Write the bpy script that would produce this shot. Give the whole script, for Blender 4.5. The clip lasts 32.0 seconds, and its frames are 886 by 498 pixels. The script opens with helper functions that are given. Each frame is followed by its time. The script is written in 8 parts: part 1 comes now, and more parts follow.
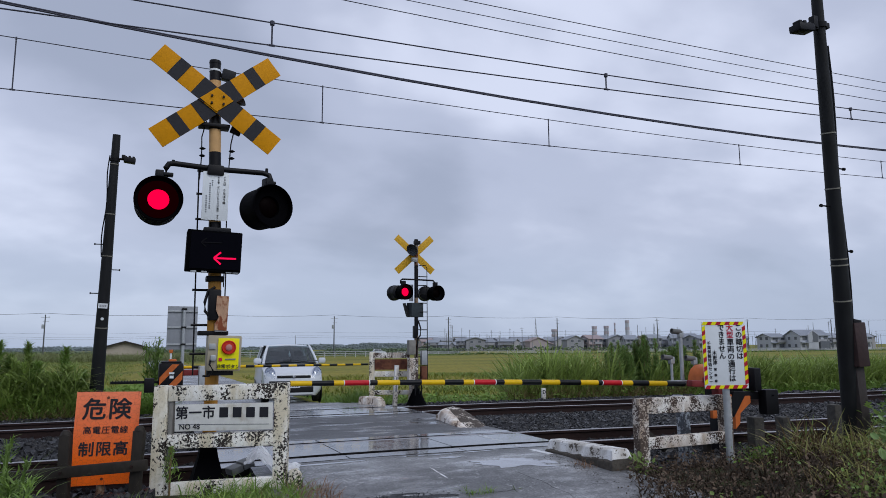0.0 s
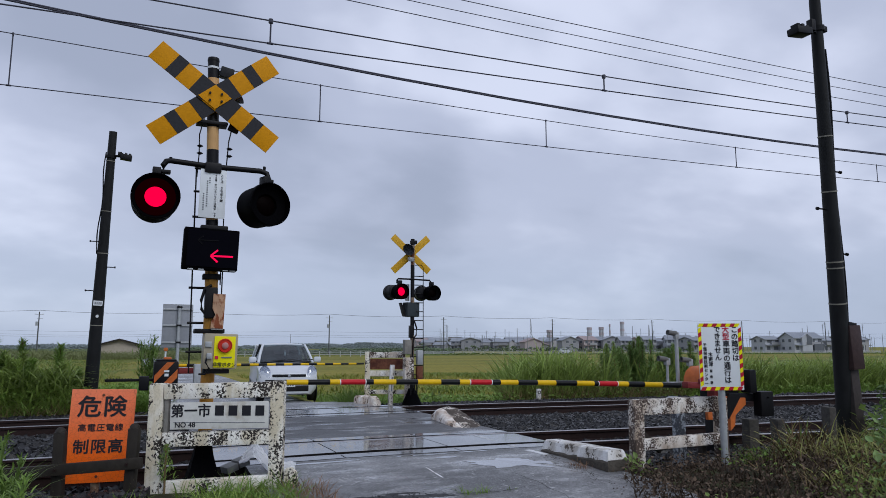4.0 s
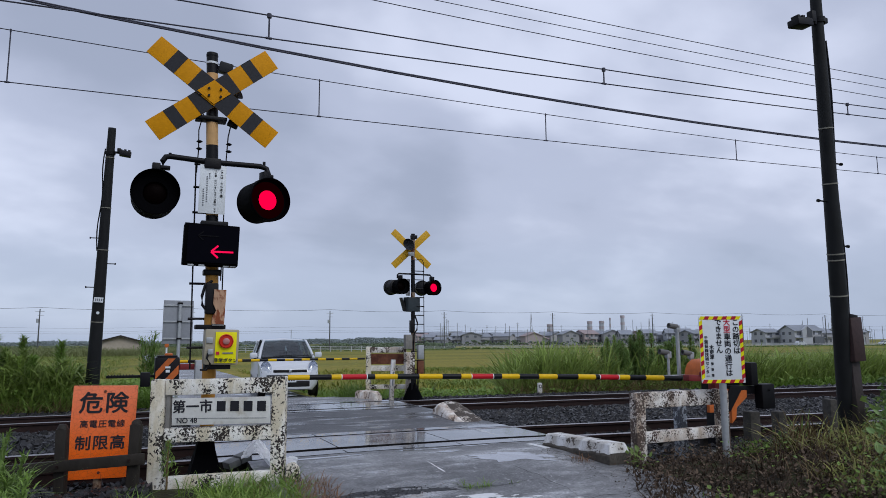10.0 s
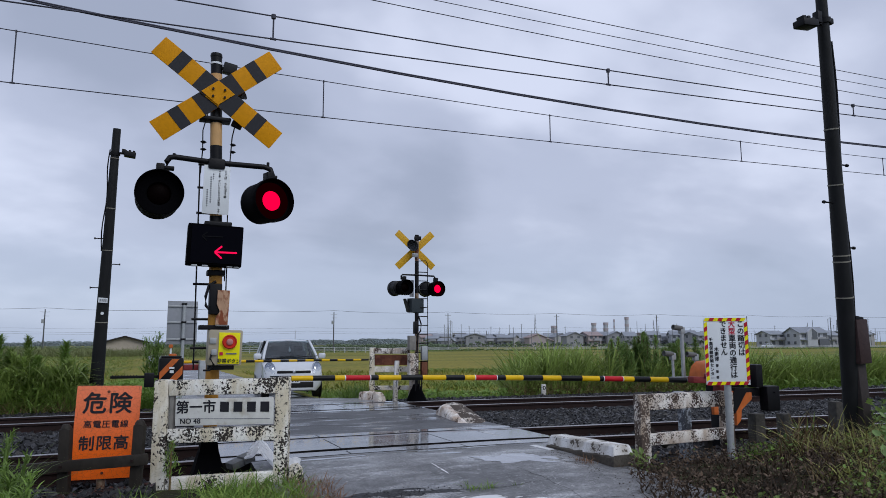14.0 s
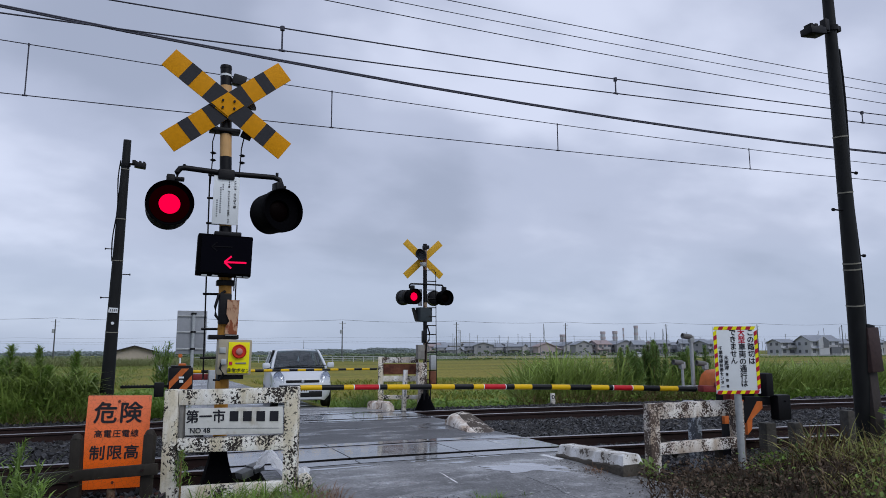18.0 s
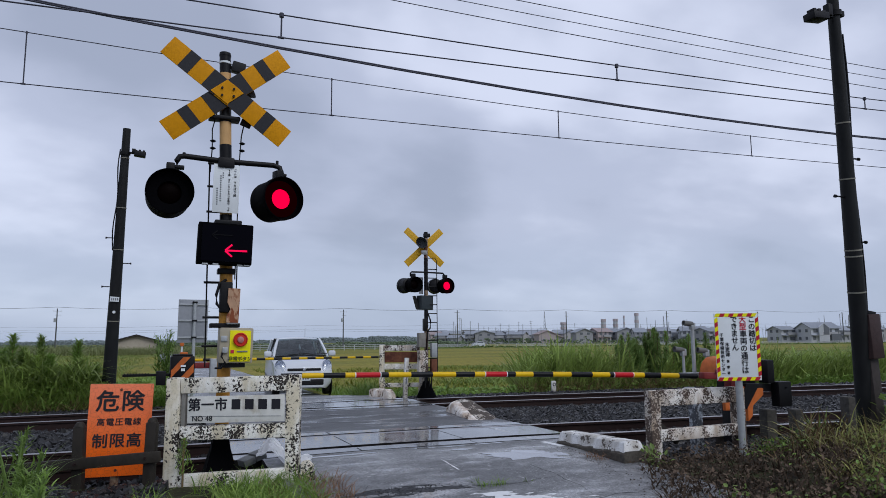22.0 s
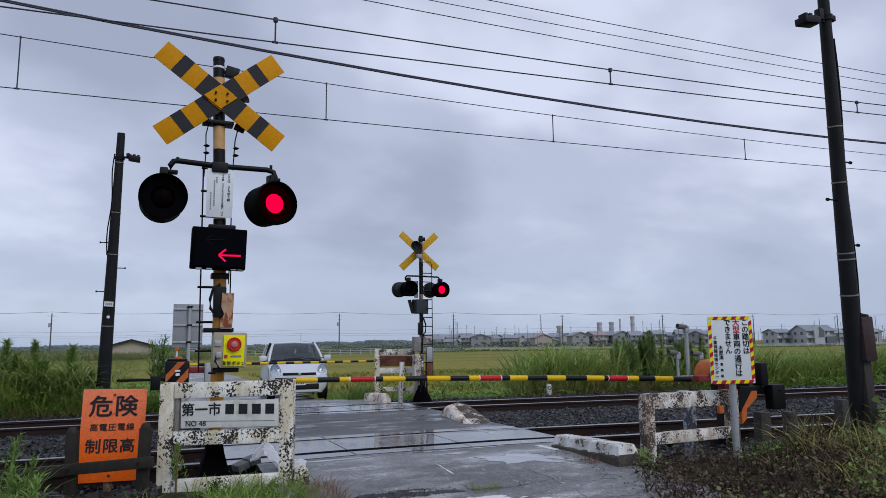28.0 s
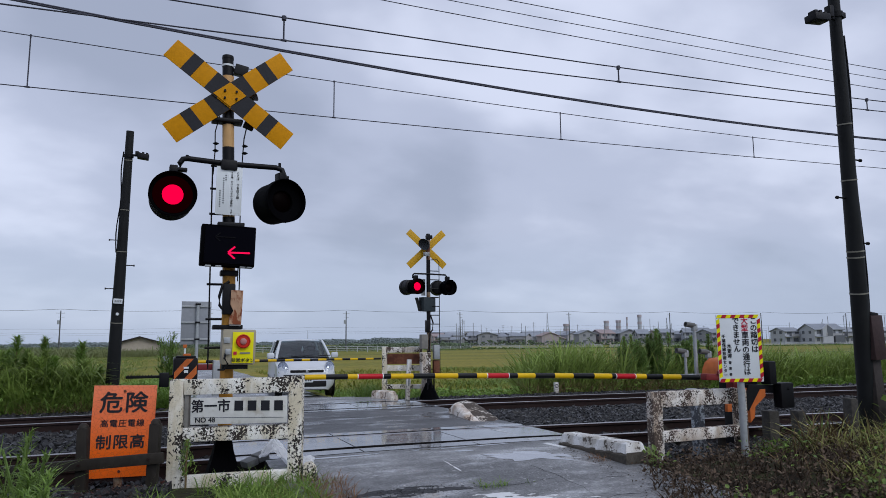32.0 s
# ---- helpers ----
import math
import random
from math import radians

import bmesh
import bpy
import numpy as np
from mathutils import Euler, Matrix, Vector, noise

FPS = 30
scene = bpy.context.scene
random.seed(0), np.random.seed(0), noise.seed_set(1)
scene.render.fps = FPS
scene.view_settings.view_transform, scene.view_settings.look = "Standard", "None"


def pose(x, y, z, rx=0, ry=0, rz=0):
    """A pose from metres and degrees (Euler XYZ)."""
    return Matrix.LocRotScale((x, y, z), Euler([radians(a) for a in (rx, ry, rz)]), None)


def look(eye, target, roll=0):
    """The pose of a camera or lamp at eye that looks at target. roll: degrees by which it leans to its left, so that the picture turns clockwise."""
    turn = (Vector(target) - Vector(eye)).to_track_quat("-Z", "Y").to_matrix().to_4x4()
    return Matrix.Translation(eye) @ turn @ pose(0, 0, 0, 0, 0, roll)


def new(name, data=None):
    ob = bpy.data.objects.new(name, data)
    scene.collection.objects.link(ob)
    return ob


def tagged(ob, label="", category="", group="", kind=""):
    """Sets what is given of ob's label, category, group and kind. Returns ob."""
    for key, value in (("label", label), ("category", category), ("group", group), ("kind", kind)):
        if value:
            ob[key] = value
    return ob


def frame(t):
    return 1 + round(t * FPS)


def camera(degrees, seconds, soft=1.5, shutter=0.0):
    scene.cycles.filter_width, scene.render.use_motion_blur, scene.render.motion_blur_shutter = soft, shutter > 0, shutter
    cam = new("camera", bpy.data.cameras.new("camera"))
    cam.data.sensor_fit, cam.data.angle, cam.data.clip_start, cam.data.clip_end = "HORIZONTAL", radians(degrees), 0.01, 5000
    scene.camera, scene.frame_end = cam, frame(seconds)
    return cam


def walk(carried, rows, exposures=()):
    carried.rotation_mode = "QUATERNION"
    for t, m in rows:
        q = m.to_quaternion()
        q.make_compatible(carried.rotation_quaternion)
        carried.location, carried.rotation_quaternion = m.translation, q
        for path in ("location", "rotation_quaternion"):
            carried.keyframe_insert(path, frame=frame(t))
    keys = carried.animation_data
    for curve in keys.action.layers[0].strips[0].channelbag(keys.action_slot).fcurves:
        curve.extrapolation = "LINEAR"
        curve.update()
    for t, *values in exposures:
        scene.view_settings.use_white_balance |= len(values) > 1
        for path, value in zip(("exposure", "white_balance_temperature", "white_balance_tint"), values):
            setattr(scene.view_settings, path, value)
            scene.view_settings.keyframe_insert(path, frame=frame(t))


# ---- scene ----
cam = camera(65.2, 32.0, soft=0.64)


def view(x, y, z, yaw, pitch, roll):
    """Camera pose: yaw to the right of +Y, pitch up, roll, all in degrees."""
    a, p = radians(yaw), radians(pitch)
    ahead = Vector((math.sin(a) * math.cos(p), math.cos(a) * math.cos(p), math.sin(p)))
    eye = Vector((x, y, z))
    return look(eye, eye + ahead, roll)


walk(cam, [
    (0, view(0.006, -0.031, 1.159, 23.404, 8.026, -0.396)),
    (0.5, view(0.001, -0.041, 1.160, 23.268, 8.321, -0.430)),
    (1, view(-0.007, -0.039, 1.158, 23.443, 8.598, -0.461)),
    (1.5, view(-0.006, -0.047, 1.159, 23.659, 8.633, -0.338)),
    (2, view(-0.010, -0.039, 1.157, 23.788, 8.556, -0.156)),
    (2.5, view(-0.011, -0.032, 1.153, 23.781, 8.415, 0.004)),
    (3, view(-0.013, -0.030, 1.155, 23.784, 8.340, 0.076)),
    (3.5, view(-0.008, -0.026, 1.157, 23.769, 8.187, 0.083)),
    (5.5, view(-0.005, -0.018, 1.150, 23.655, 7.755, -0.340)),
    (6, view(-0.005, -0.018, 1.151, 23.605, 7.740, -0.365)),
    (6.5, view(0.002, -0.014, 1.151, 23.583, 7.721, -0.394)),
    (7, view(0.003, -0.012, 1.150, 23.550, 7.660, -0.419)),
    (7.5, view(0.004, -0.008, 1.154, 23.547, 7.528, -0.409)),
    (8, view(-0.001, -0.003, 1.153, 23.674, 7.465, -0.423)),
    (8.5, view(0.003, -0.008, 1.153, 23.773, 7.464, -0.439)),
    (9, view(0.001, -0.012, 1.152, 23.818, 7.465, -0.451)),
    (9.5, view(-0.001, -0.011, 1.150, 23.807, 7.512, -0.439)),
    (10, view(-0.008, -0.011, 1.153, 23.750, 7.599, -0.326)),
    (10.5, view(-0.005, 0.000, 1.153, 23.725, 7.646, -0.195)),
    (11, view(-0.002, -0.002, 1.154, 23.672, 7.583, -0.082)),
    (11.5, view(0.000, -0.000, 1.146, 23.661, 7.595, -0.053)),
    (12, view(-0.003, 0.001, 1.150, 23.650, 7.597, -0.019)),
    (12.5, view(-0.003, -0.000, 1.151, 23.573, 7.656, 0.019)),
    (13, view(-0.000, -0.000, 1.150, 23.500, 7.665, -0.000)),
    (13.5, view(0.001, -0.001, 1.154, 23.433, 7.661, -0.058)),
    (14, view(-0.001, 0.000, 1.151, 23.418, 7.705, -0.192)),
    (14.5, view(-0.003, 0.001, 1.149, 23.411, 7.744, -0.304)),
    (16.5, view(-0.000, -0.000, 1.150, 23.264, 7.809, -0.414)),
    (17, view(0.003, 0.000, 1.152, 23.136, 8.018, -0.539)),
    (17.5, view(-0.001, -0.004, 1.152, 22.922, 8.223, -0.475)),
    (18, view(-0.008, -0.015, 1.152, 22.742, 8.443, -0.304)),
    (18.5, view(-0.012, -0.028, 1.154, 22.685, 8.724, -0.196)),
    (19, view(-0.009, -0.026, 1.161, 22.692, 8.924, -0.212)),
    (19.5, view(-0.009, -0.023, 1.156, 22.687, 8.792, -0.408)),
    (20, view(0.001, -0.025, 1.154, 22.618, 8.418, -0.565)),
    (20.5, view(0.004, -0.019, 1.151, 22.560, 8.131, -0.554)),
    (21, view(0.001, -0.012, 1.150, 22.589, 7.943, -0.421)),
    (21.5, view(-0.001, -0.009, 1.150, 22.634, 7.731, -0.348)),
    (22, view(-0.006, -0.002, 1.149, 22.682, 7.473, -0.467)),
    (22.5, view(-0.001, 0.002, 1.148, 22.650, 7.282, -0.594)),
    (23, view(-0.001, 0.002, 1.149, 22.658, 7.215, -0.608)),
    (23.5, view(-0.004, -0.003, 1.149, 22.714, 7.199, -0.526)),
    (24, view(-0.009, -0.006, 1.148, 22.850, 7.151, -0.566)),
    (24.5, view(-0.007, -0.002, 1.147, 22.943, 7.066, -0.755)),
    (25, view(-0.002, -0.006, 1.147, 22.871, 6.945, -0.847)),
    (25.5, view(-0.001, -0.011, 1.146, 22.776, 6.834, -0.862)),
    (27.5, view(0.003, -0.012, 1.148, 22.939, 7.573, -0.719)),
    (28, view(0.009, -0.019, 1.151, 23.019, 7.776, -0.650)),
    (28.5, view(0.002, -0.020, 1.150, 23.070, 8.041, -0.506)),
    (29, view(-0.005, -0.025, 1.153, 22.956, 8.274, -0.346)),
    (29.5, view(-0.010, -0.024, 1.151, 22.764, 8.411, -0.291)),
    (30, view(-0.009, -0.026, 1.149, 22.567, 8.366, -0.295)),
    (30.5, view(-0.007, -0.029, 1.149, 22.388, 8.217, -0.333)),
    (31, view(-0.007, -0.027, 1.148, 22.337, 7.995, -0.391)),
    (31.5, view(-0.010, -0.027, 1.146, 22.388, 7.773, -0.499)),
    (32, view(-0.007, -0.023, 1.147, 22.461, 7.613, -0.508)),
], exposures=[(0, 0.0), (32, 0.0)])

# ---- world and sun: an overcast, rainy noon ----
def sky():
    w = bpy.data.worlds.new("overcast_sky")
    scene.world = w
    w.use_nodes = True
    nt = w.node_tree
    nt.nodes.clear()
    N, L = nt.nodes.new, nt.links.new
    out, bg, bg2, add = N("ShaderNodeOutputWorld"), N("ShaderNodeBackground"), N("ShaderNodeBackground"), N("ShaderNodeAddShader")
    sk = N("ShaderNodeTexSky")
    sk.sky_type, sk.sun_disc, sk.sun_elevation, sk.sun_rotation = "NISHITA", False, radians(43), radians(162)
    bg2.inputs["Strength"].default_value = 0.012
    L(sk.outputs[0], bg2.inputs["Color"])
    tc, sep = N("ShaderNodeTexCoord"), N("ShaderNodeSeparateXYZ")
    L(tc.outputs["Generated"], sep.inputs[0])
    # clouds on a flat layer overhead: direction divided by its height
    up = N("ShaderNodeMath"); up.operation = "ADD"; up.inputs[1].default_value = 0.45
    L(sep.outputs["Z"], up.inputs[0])
    mx = N("ShaderNodeMath"); mx.operation = "MAXIMUM"; mx.inputs[1].default_value = 0.12
    L(up.outputs[0], mx.inputs[0])
    dv = N("ShaderNodeVectorMath"); dv.operation = "DIVIDE"
    cb = N("ShaderNodeCombineXYZ")
    for k in range(3):
        L(mx.outputs[0], cb.inputs[k])
    L(tc.outputs["Generated"], dv.inputs[0]); L(cb.outputs[0], dv.inputs[1])
    mp = N("ShaderNodeMapping")
    mp.inputs["Location"].default_value = (3.1, 1.35, 0.4)
    mp.inputs["Rotation"].default_value = (0, 0, radians(20))
    mp.inputs["Scale"].default_value = (1.25, 1.6, 1.6)
    L(dv.outputs[0], mp.inputs[0])
    big, fine = N("ShaderNodeTexNoise"), N("ShaderNodeTexNoise")
    big.inputs["Scale"].default_value, big.inputs["Detail"].default_value, big.inputs["Roughness"].default_value = 1.1, 4.0, 0.5
    big.inputs["Distortion"].default_value = 0.3
    fine.inputs["Scale"].default_value, fine.inputs["Detail"].default_value = 4.5, 4.0
    L(mp.outputs[0], big.inputs["Vector"]); L(mp.outputs[0], fine.inputs["Vector"])
    mix = N("ShaderNodeMix"); mix.data_type = "FLOAT"; mix.inputs[0].default_value = 0.22
    L(big.outputs["Fac"], mix.inputs[2]); L(fine.outputs["Fac"], mix.inputs[3])
    ramp = N("ShaderNodeValToRGB")
    ramp.color_ramp.interpolation = "EASE"
    els = ramp.color_ramp.elements
    els[0].position, els[0].color = 0.30, (0.340, 0.382, 0.505, 1)
    els[1].position, els[1].color = 0.70, (0.652, 0.70, 0.865, 1)
    e = els.new(0.5); e.color = (0.453, 0.498, 0.646, 1)
    # broad brighter and darker stretches of the cloud deck
    tone = mix.outputs[0]
    for v, wide, amount in (((-0.15, 0.965, 0.175), 0.975, 0.11), ((-0.03, 0.934, 0.355), 0.965, -0.17), ((0.338, 0.907, 0.253), 0.975, -0.07), ((0.478, 0.864, 0.158), 0.99, 0.08), ((0.71, 0.693, 0.124), 0.985, 0.09), ((0.609, 0.704, 0.365), 0.95, 0.06), ((0.225, 0.896, 0.383), 0.965, -0.09), ((0.726, 0.581, 0.367), 0.97, 0.06), ((-0.115, 0.922, 0.370), 0.9877, -0.085), ((0.223, 0.882, 0.416), 0.9877, 0.070), ((0.431, 0.799, 0.419), 0.9848, 0.120), ((0.161, 0.941, 0.298), 0.9903, -0.120), ((-0.130, 0.957, 0.258), 0.9925, 0.090), ((0.465, 0.867, 0.181), 0.9877, -0.080), ((0.704, 0.690, 0.168), 0.9877, -0.070), ((0.766, 0.577, 0.283), 0.9903, 0.070)):
        dt, rg, ad = N("ShaderNodeVectorMath"), N("ShaderNodeMapRange"), N("ShaderNodeMath")
        dt.operation, ad.operation, rg.interpolation_type = "DOT_PRODUCT", "ADD", "SMOOTHSTEP"
        dt.inputs[1].default_value = Vector(v).normalized()
        rg.inputs["From Min"].default_value, rg.inputs["From Max"].default_value, rg.inputs["To Max"].default_value = wide, 1.0, amount
        L(tc.outputs["Generated"], dt.inputs[0]); L(dt.outputs["Value"], rg.inputs["Value"])
        L(tone, ad.inputs[0]); L(rg.outputs[0], ad.inputs[1])
        tone = ad.outputs[0]
    L(tone, ramp.inputs[0])
    # a paler veil towards the horizon
    vr = N("ShaderNodeMapRange")
    vr.inputs["From Min"].default_value, vr.inputs["From Max"].default_value = 0.0, 0.16
    vr.inputs["To Min"].default_value, vr.inputs["To Max"].default_value = 0.75, 0.0
    L(sep.outputs["Z"], vr.inputs["Value"])
    veil = N("ShaderNodeMix"); veil.data_type = "RGBA"
    L(vr.outputs[0], veil.inputs[0]); L(ramp.outputs[0], veil.inputs[6])
    veil.inputs[7].default_value = (0.338, 0.424, 0.595, 1)
    L(veil.outputs[2], bg.inputs["Color"])
    bg.inputs["Strength"].default_value = 1.0
    L(bg.outputs[0], add.inputs[0]); L(bg2.outputs[0], add.inputs[1])
    L(add.outputs[0], out.inputs[0])


sky()
sun_data = bpy.data.lights.new("sun", "SUN")
sun_data.energy, sun_data.angle, sun_data.color = 1.15, radians(35), (0.97, 0.985, 1.0)
sun = new("sun", sun_data)
sun.matrix_world = look((0, 0, 60), (-20, 60, 0))


# ---- materials ----
def mat(name, base, rough=0.6, metal=0.0, var=0.15, scale=8.0, bump=0.1, bscale=60.0, second=None, edge=(0.5, 0.6), spec=0.22,
        rough2=None, detail=6.0, rand=0.0, coat=0.0, stretch=(1, 1, 1), distort=0.0, bdist=0.01, glow=0.0, speck=None, trans=0.0):
    """Principled surface: colour varied at two scales, optional second colour showing through in patches, fine relief."""
    m = bpy.data.materials.new(name)
    m.use_nodes = True
    nt = m.node_tree
    N, L = nt.nodes.new, nt.links.new
    b = nt.nodes["Principled BSDF"]
    b.inputs["Roughness"].default_value, b.inputs["Metallic"].default_value = rough, metal
    b.inputs["Specular IOR Level"].default_value = spec
    b.inputs["Coat Weight"].default_value = coat
    tc, mp = N("ShaderNodeTexCoord"), N("ShaderNodeMapping")
    mp.inputs["Scale"].default_value = stretch
    L(tc.outputs["Object"], mp.inputs[0])
    n1, n2 = N("ShaderNodeTexNoise"), N("ShaderNodeTexNoise")
    n1.inputs["Scale"].default_value, n1.inputs["Detail"].default_value = scale * 0.25, 3.0
    n2.inputs["Scale"].default_value, n2.inputs["Detail"].default_value = scale * 2.5, detail
    for n in (n1, n2):
        L(mp.outputs[0], n.inputs["Vector"])
    mixn = N("ShaderNodeMix"); mixn.data_type = "FLOAT"; mixn.inputs[0].default_value = 0.5
    L(n1.outputs["Fac"], mixn.inputs[2]); L(n2.outputs["Fac"], mixn.inputs[3])
    mr = N("ShaderNodeMapRange")
    mr.inputs["From Min"].default_value, mr.inputs["From Max"].default_value = 0.3, 0.7
    mr.inputs["To Min"].default_value, mr.inputs["To Max"].default_value = 1 - var, 1 + var
    L(mixn.outputs[0], mr.inputs["Value"])
    val = mr.outputs[0]
    if rand:
        oi, rr, mu = N("ShaderNodeObjectInfo"), N("ShaderNodeMapRange"), N("ShaderNodeMath")
        geo, ad = N("ShaderNodeNewGeometry"), N("ShaderNodeMath")
        ad.operation = "ADD"
        L(oi.outputs["Random"], ad.inputs[0]); L(geo.outputs["Random Per Island"], ad.inputs[1])
        rr.inputs["From Max"].default_value = 2.0
        rr.inputs["To Min"].default_value, rr.inputs["To Max"].default_value = 1 - rand, 1 + rand
        mu.operation = "MULTIPLY"
        L(ad.outputs[0], rr.inputs["Value"]); L(val, mu.inputs[0]); L(rr.outputs[0], mu.inputs[1])
        val = mu.outputs[0]
    col = N("ShaderNodeVectorMath"); col.operation = "SCALE"
    L(val, col.inputs["Scale"])
    if second:
        n3, rp, mc = N("ShaderNodeTexNoise"), N("ShaderNodeMapRange"), N("ShaderNodeMix")
        n3.inputs["Scale"].default_value, n3.inputs["Detail"].default_value, n3.inputs["Roughness"].default_value = scale, 8.0, 0.62
        n3.inputs["Distortion"].default_value = distort
        L(mp.outputs[0], n3.inputs["Vector"])
        rp.inputs["From Min"].default_value, rp.inputs["From Max"].default_value = edge
        L(n3.outputs["Fac"], rp.inputs["Value"])
        mc.data_type = "RGBA"
        mc.inputs[6].default_value, mc.inputs[7].default_value = (*base, 1), (*second, 1)
        L(rp.outputs[0], mc.inputs[0]); L(mc.outputs[2], col.inputs[0])
        if rough2 is not None:
            r2 = N("ShaderNodeMix"); r2.data_type = "FLOAT"
            r2.inputs[2].default_value, r2.inputs[3].default_value = rough, rough2
            L(rp.outputs[0], r2.inputs[0]); L(r2.outputs[0], b.inputs["Roughness"])
    else:
        col.inputs[0].default_value = base
    L(col.outputs[0], b.inputs["Base Color"])
    if speck:
        # scattered grains of another tone
        (sr, sg, sb), lo, hi, sscale = speck
        ns, rs, ms = N("ShaderNodeTexNoise"), N("ShaderNodeMapRange"), N("ShaderNodeMix")
        ns.inputs["Scale"].default_value, ns.inputs["Detail"].default_value = sscale, 3.0
        L(mp.outputs[0], ns.inputs["Vector"])
        rs.inputs["From Min"].default_value, rs.inputs["From Max"].default_value = lo, hi
        L(ns.outputs["Fac"], rs.inputs["Value"])
        ms.data_type = "RGBA"
        ms.inputs[7].default_value = (sr, sg, sb, 1)
        L(rs.outputs[0], ms.inputs[0]); L(col.outputs[0], ms.inputs[6]); L(ms.outputs[2], b.inputs["Base Color"])
    if bump:
        nb, bp = N("ShaderNodeTexNoise"), N("ShaderNodeBump")
        nb.inputs["Scale"].default_value, nb.inputs["Detail"].default_value = bscale, 4.0
        L(mp.outputs[0], nb.inputs["Vector"])
        bp.inputs["Strength"].default_value, bp.inputs["Distance"].default_value = bump, bdist
        if second:
            sm = N("ShaderNodeMath"); sm.operation = "ADD"
            L(nb.outputs["Fac"], sm.inputs[0]); L(rp.outputs[0], sm.inputs[1]); L(sm.outputs[0], bp.inputs["Height"])
        else:
            L(nb.outputs["Fac"], bp.inputs["Height"])
        L(bp.outputs[0], b.inputs["Normal"])
    if trans:
        # thin leaves let light through
        tl, ms2, out = N("ShaderNodeBsdfTranslucent"), N("ShaderNodeMixShader"), nt.nodes["Material Output"]
        ms2.inputs[0].default_value = trans
        L(b.inputs["Base Color"].links[0].from_socket, tl.inputs["Color"])
        L(b.outputs[0], ms2.inputs[1]); L(tl.outputs[0], ms2.inputs[2]); L(ms2.outputs[0], out.inputs[0])
    if glow:
        b.inputs["Emission Color"].default_value, b.inputs["Emission Strength"].default_value = (*base, 1), glow
    return m


def glowing(name, colour, strength):
    m = bpy.data.materials.new(name)
    m.use_nodes = True
    b = m.node_tree.nodes["Principled BSDF"]
    b.inputs["Base Color"].default_value, b.inputs["Specular IOR Level"].default_value = (0, 0, 0, 1), 0.0
    b.inputs["Emission Color"].default_value, b.inputs["Emission Strength"].default_value = (*colour, 1), strength
    return m


def glass(name, tint, rough=0.02, sheen=0.06):
    """A thin pane: tinted see-through, with a mirror sheen that grows at a slant."""
    m = bpy.data.materials.new(name)
    m.use_nodes = True
    nt = m.node_tree
    nt.nodes.clear()
    N, L = nt.nodes.new, nt.links.new
    out, mix, tr, gl, fr = N("ShaderNodeOutputMaterial"), N("ShaderNodeMixShader"), N("ShaderNodeBsdfTransparent"), N("ShaderNodeBsdfGlossy"), N("ShaderNodeLayerWeight")
    tr.inputs["Color"].default_value = (*tint, 1)
    gl.inputs["Roughness"].default_value = rough
    pw, mr = N("ShaderNodeMath"), N("ShaderNodeMapRange")
    pw.operation, pw.inputs[1].default_value = "POWER", 5.0
    mr.inputs["To Min"].default_value = sheen
    L(fr.outputs["Facing"], pw.inputs[0]); L(pw.outputs[0], mr.inputs["Value"])
    L(mr.outputs[0], mix.inputs[0]); L(tr.outputs[0], mix.inputs[1]); L(gl.outputs[0], mix.inputs[2]); L(mix.outputs[0], out.inputs[0])
    return m


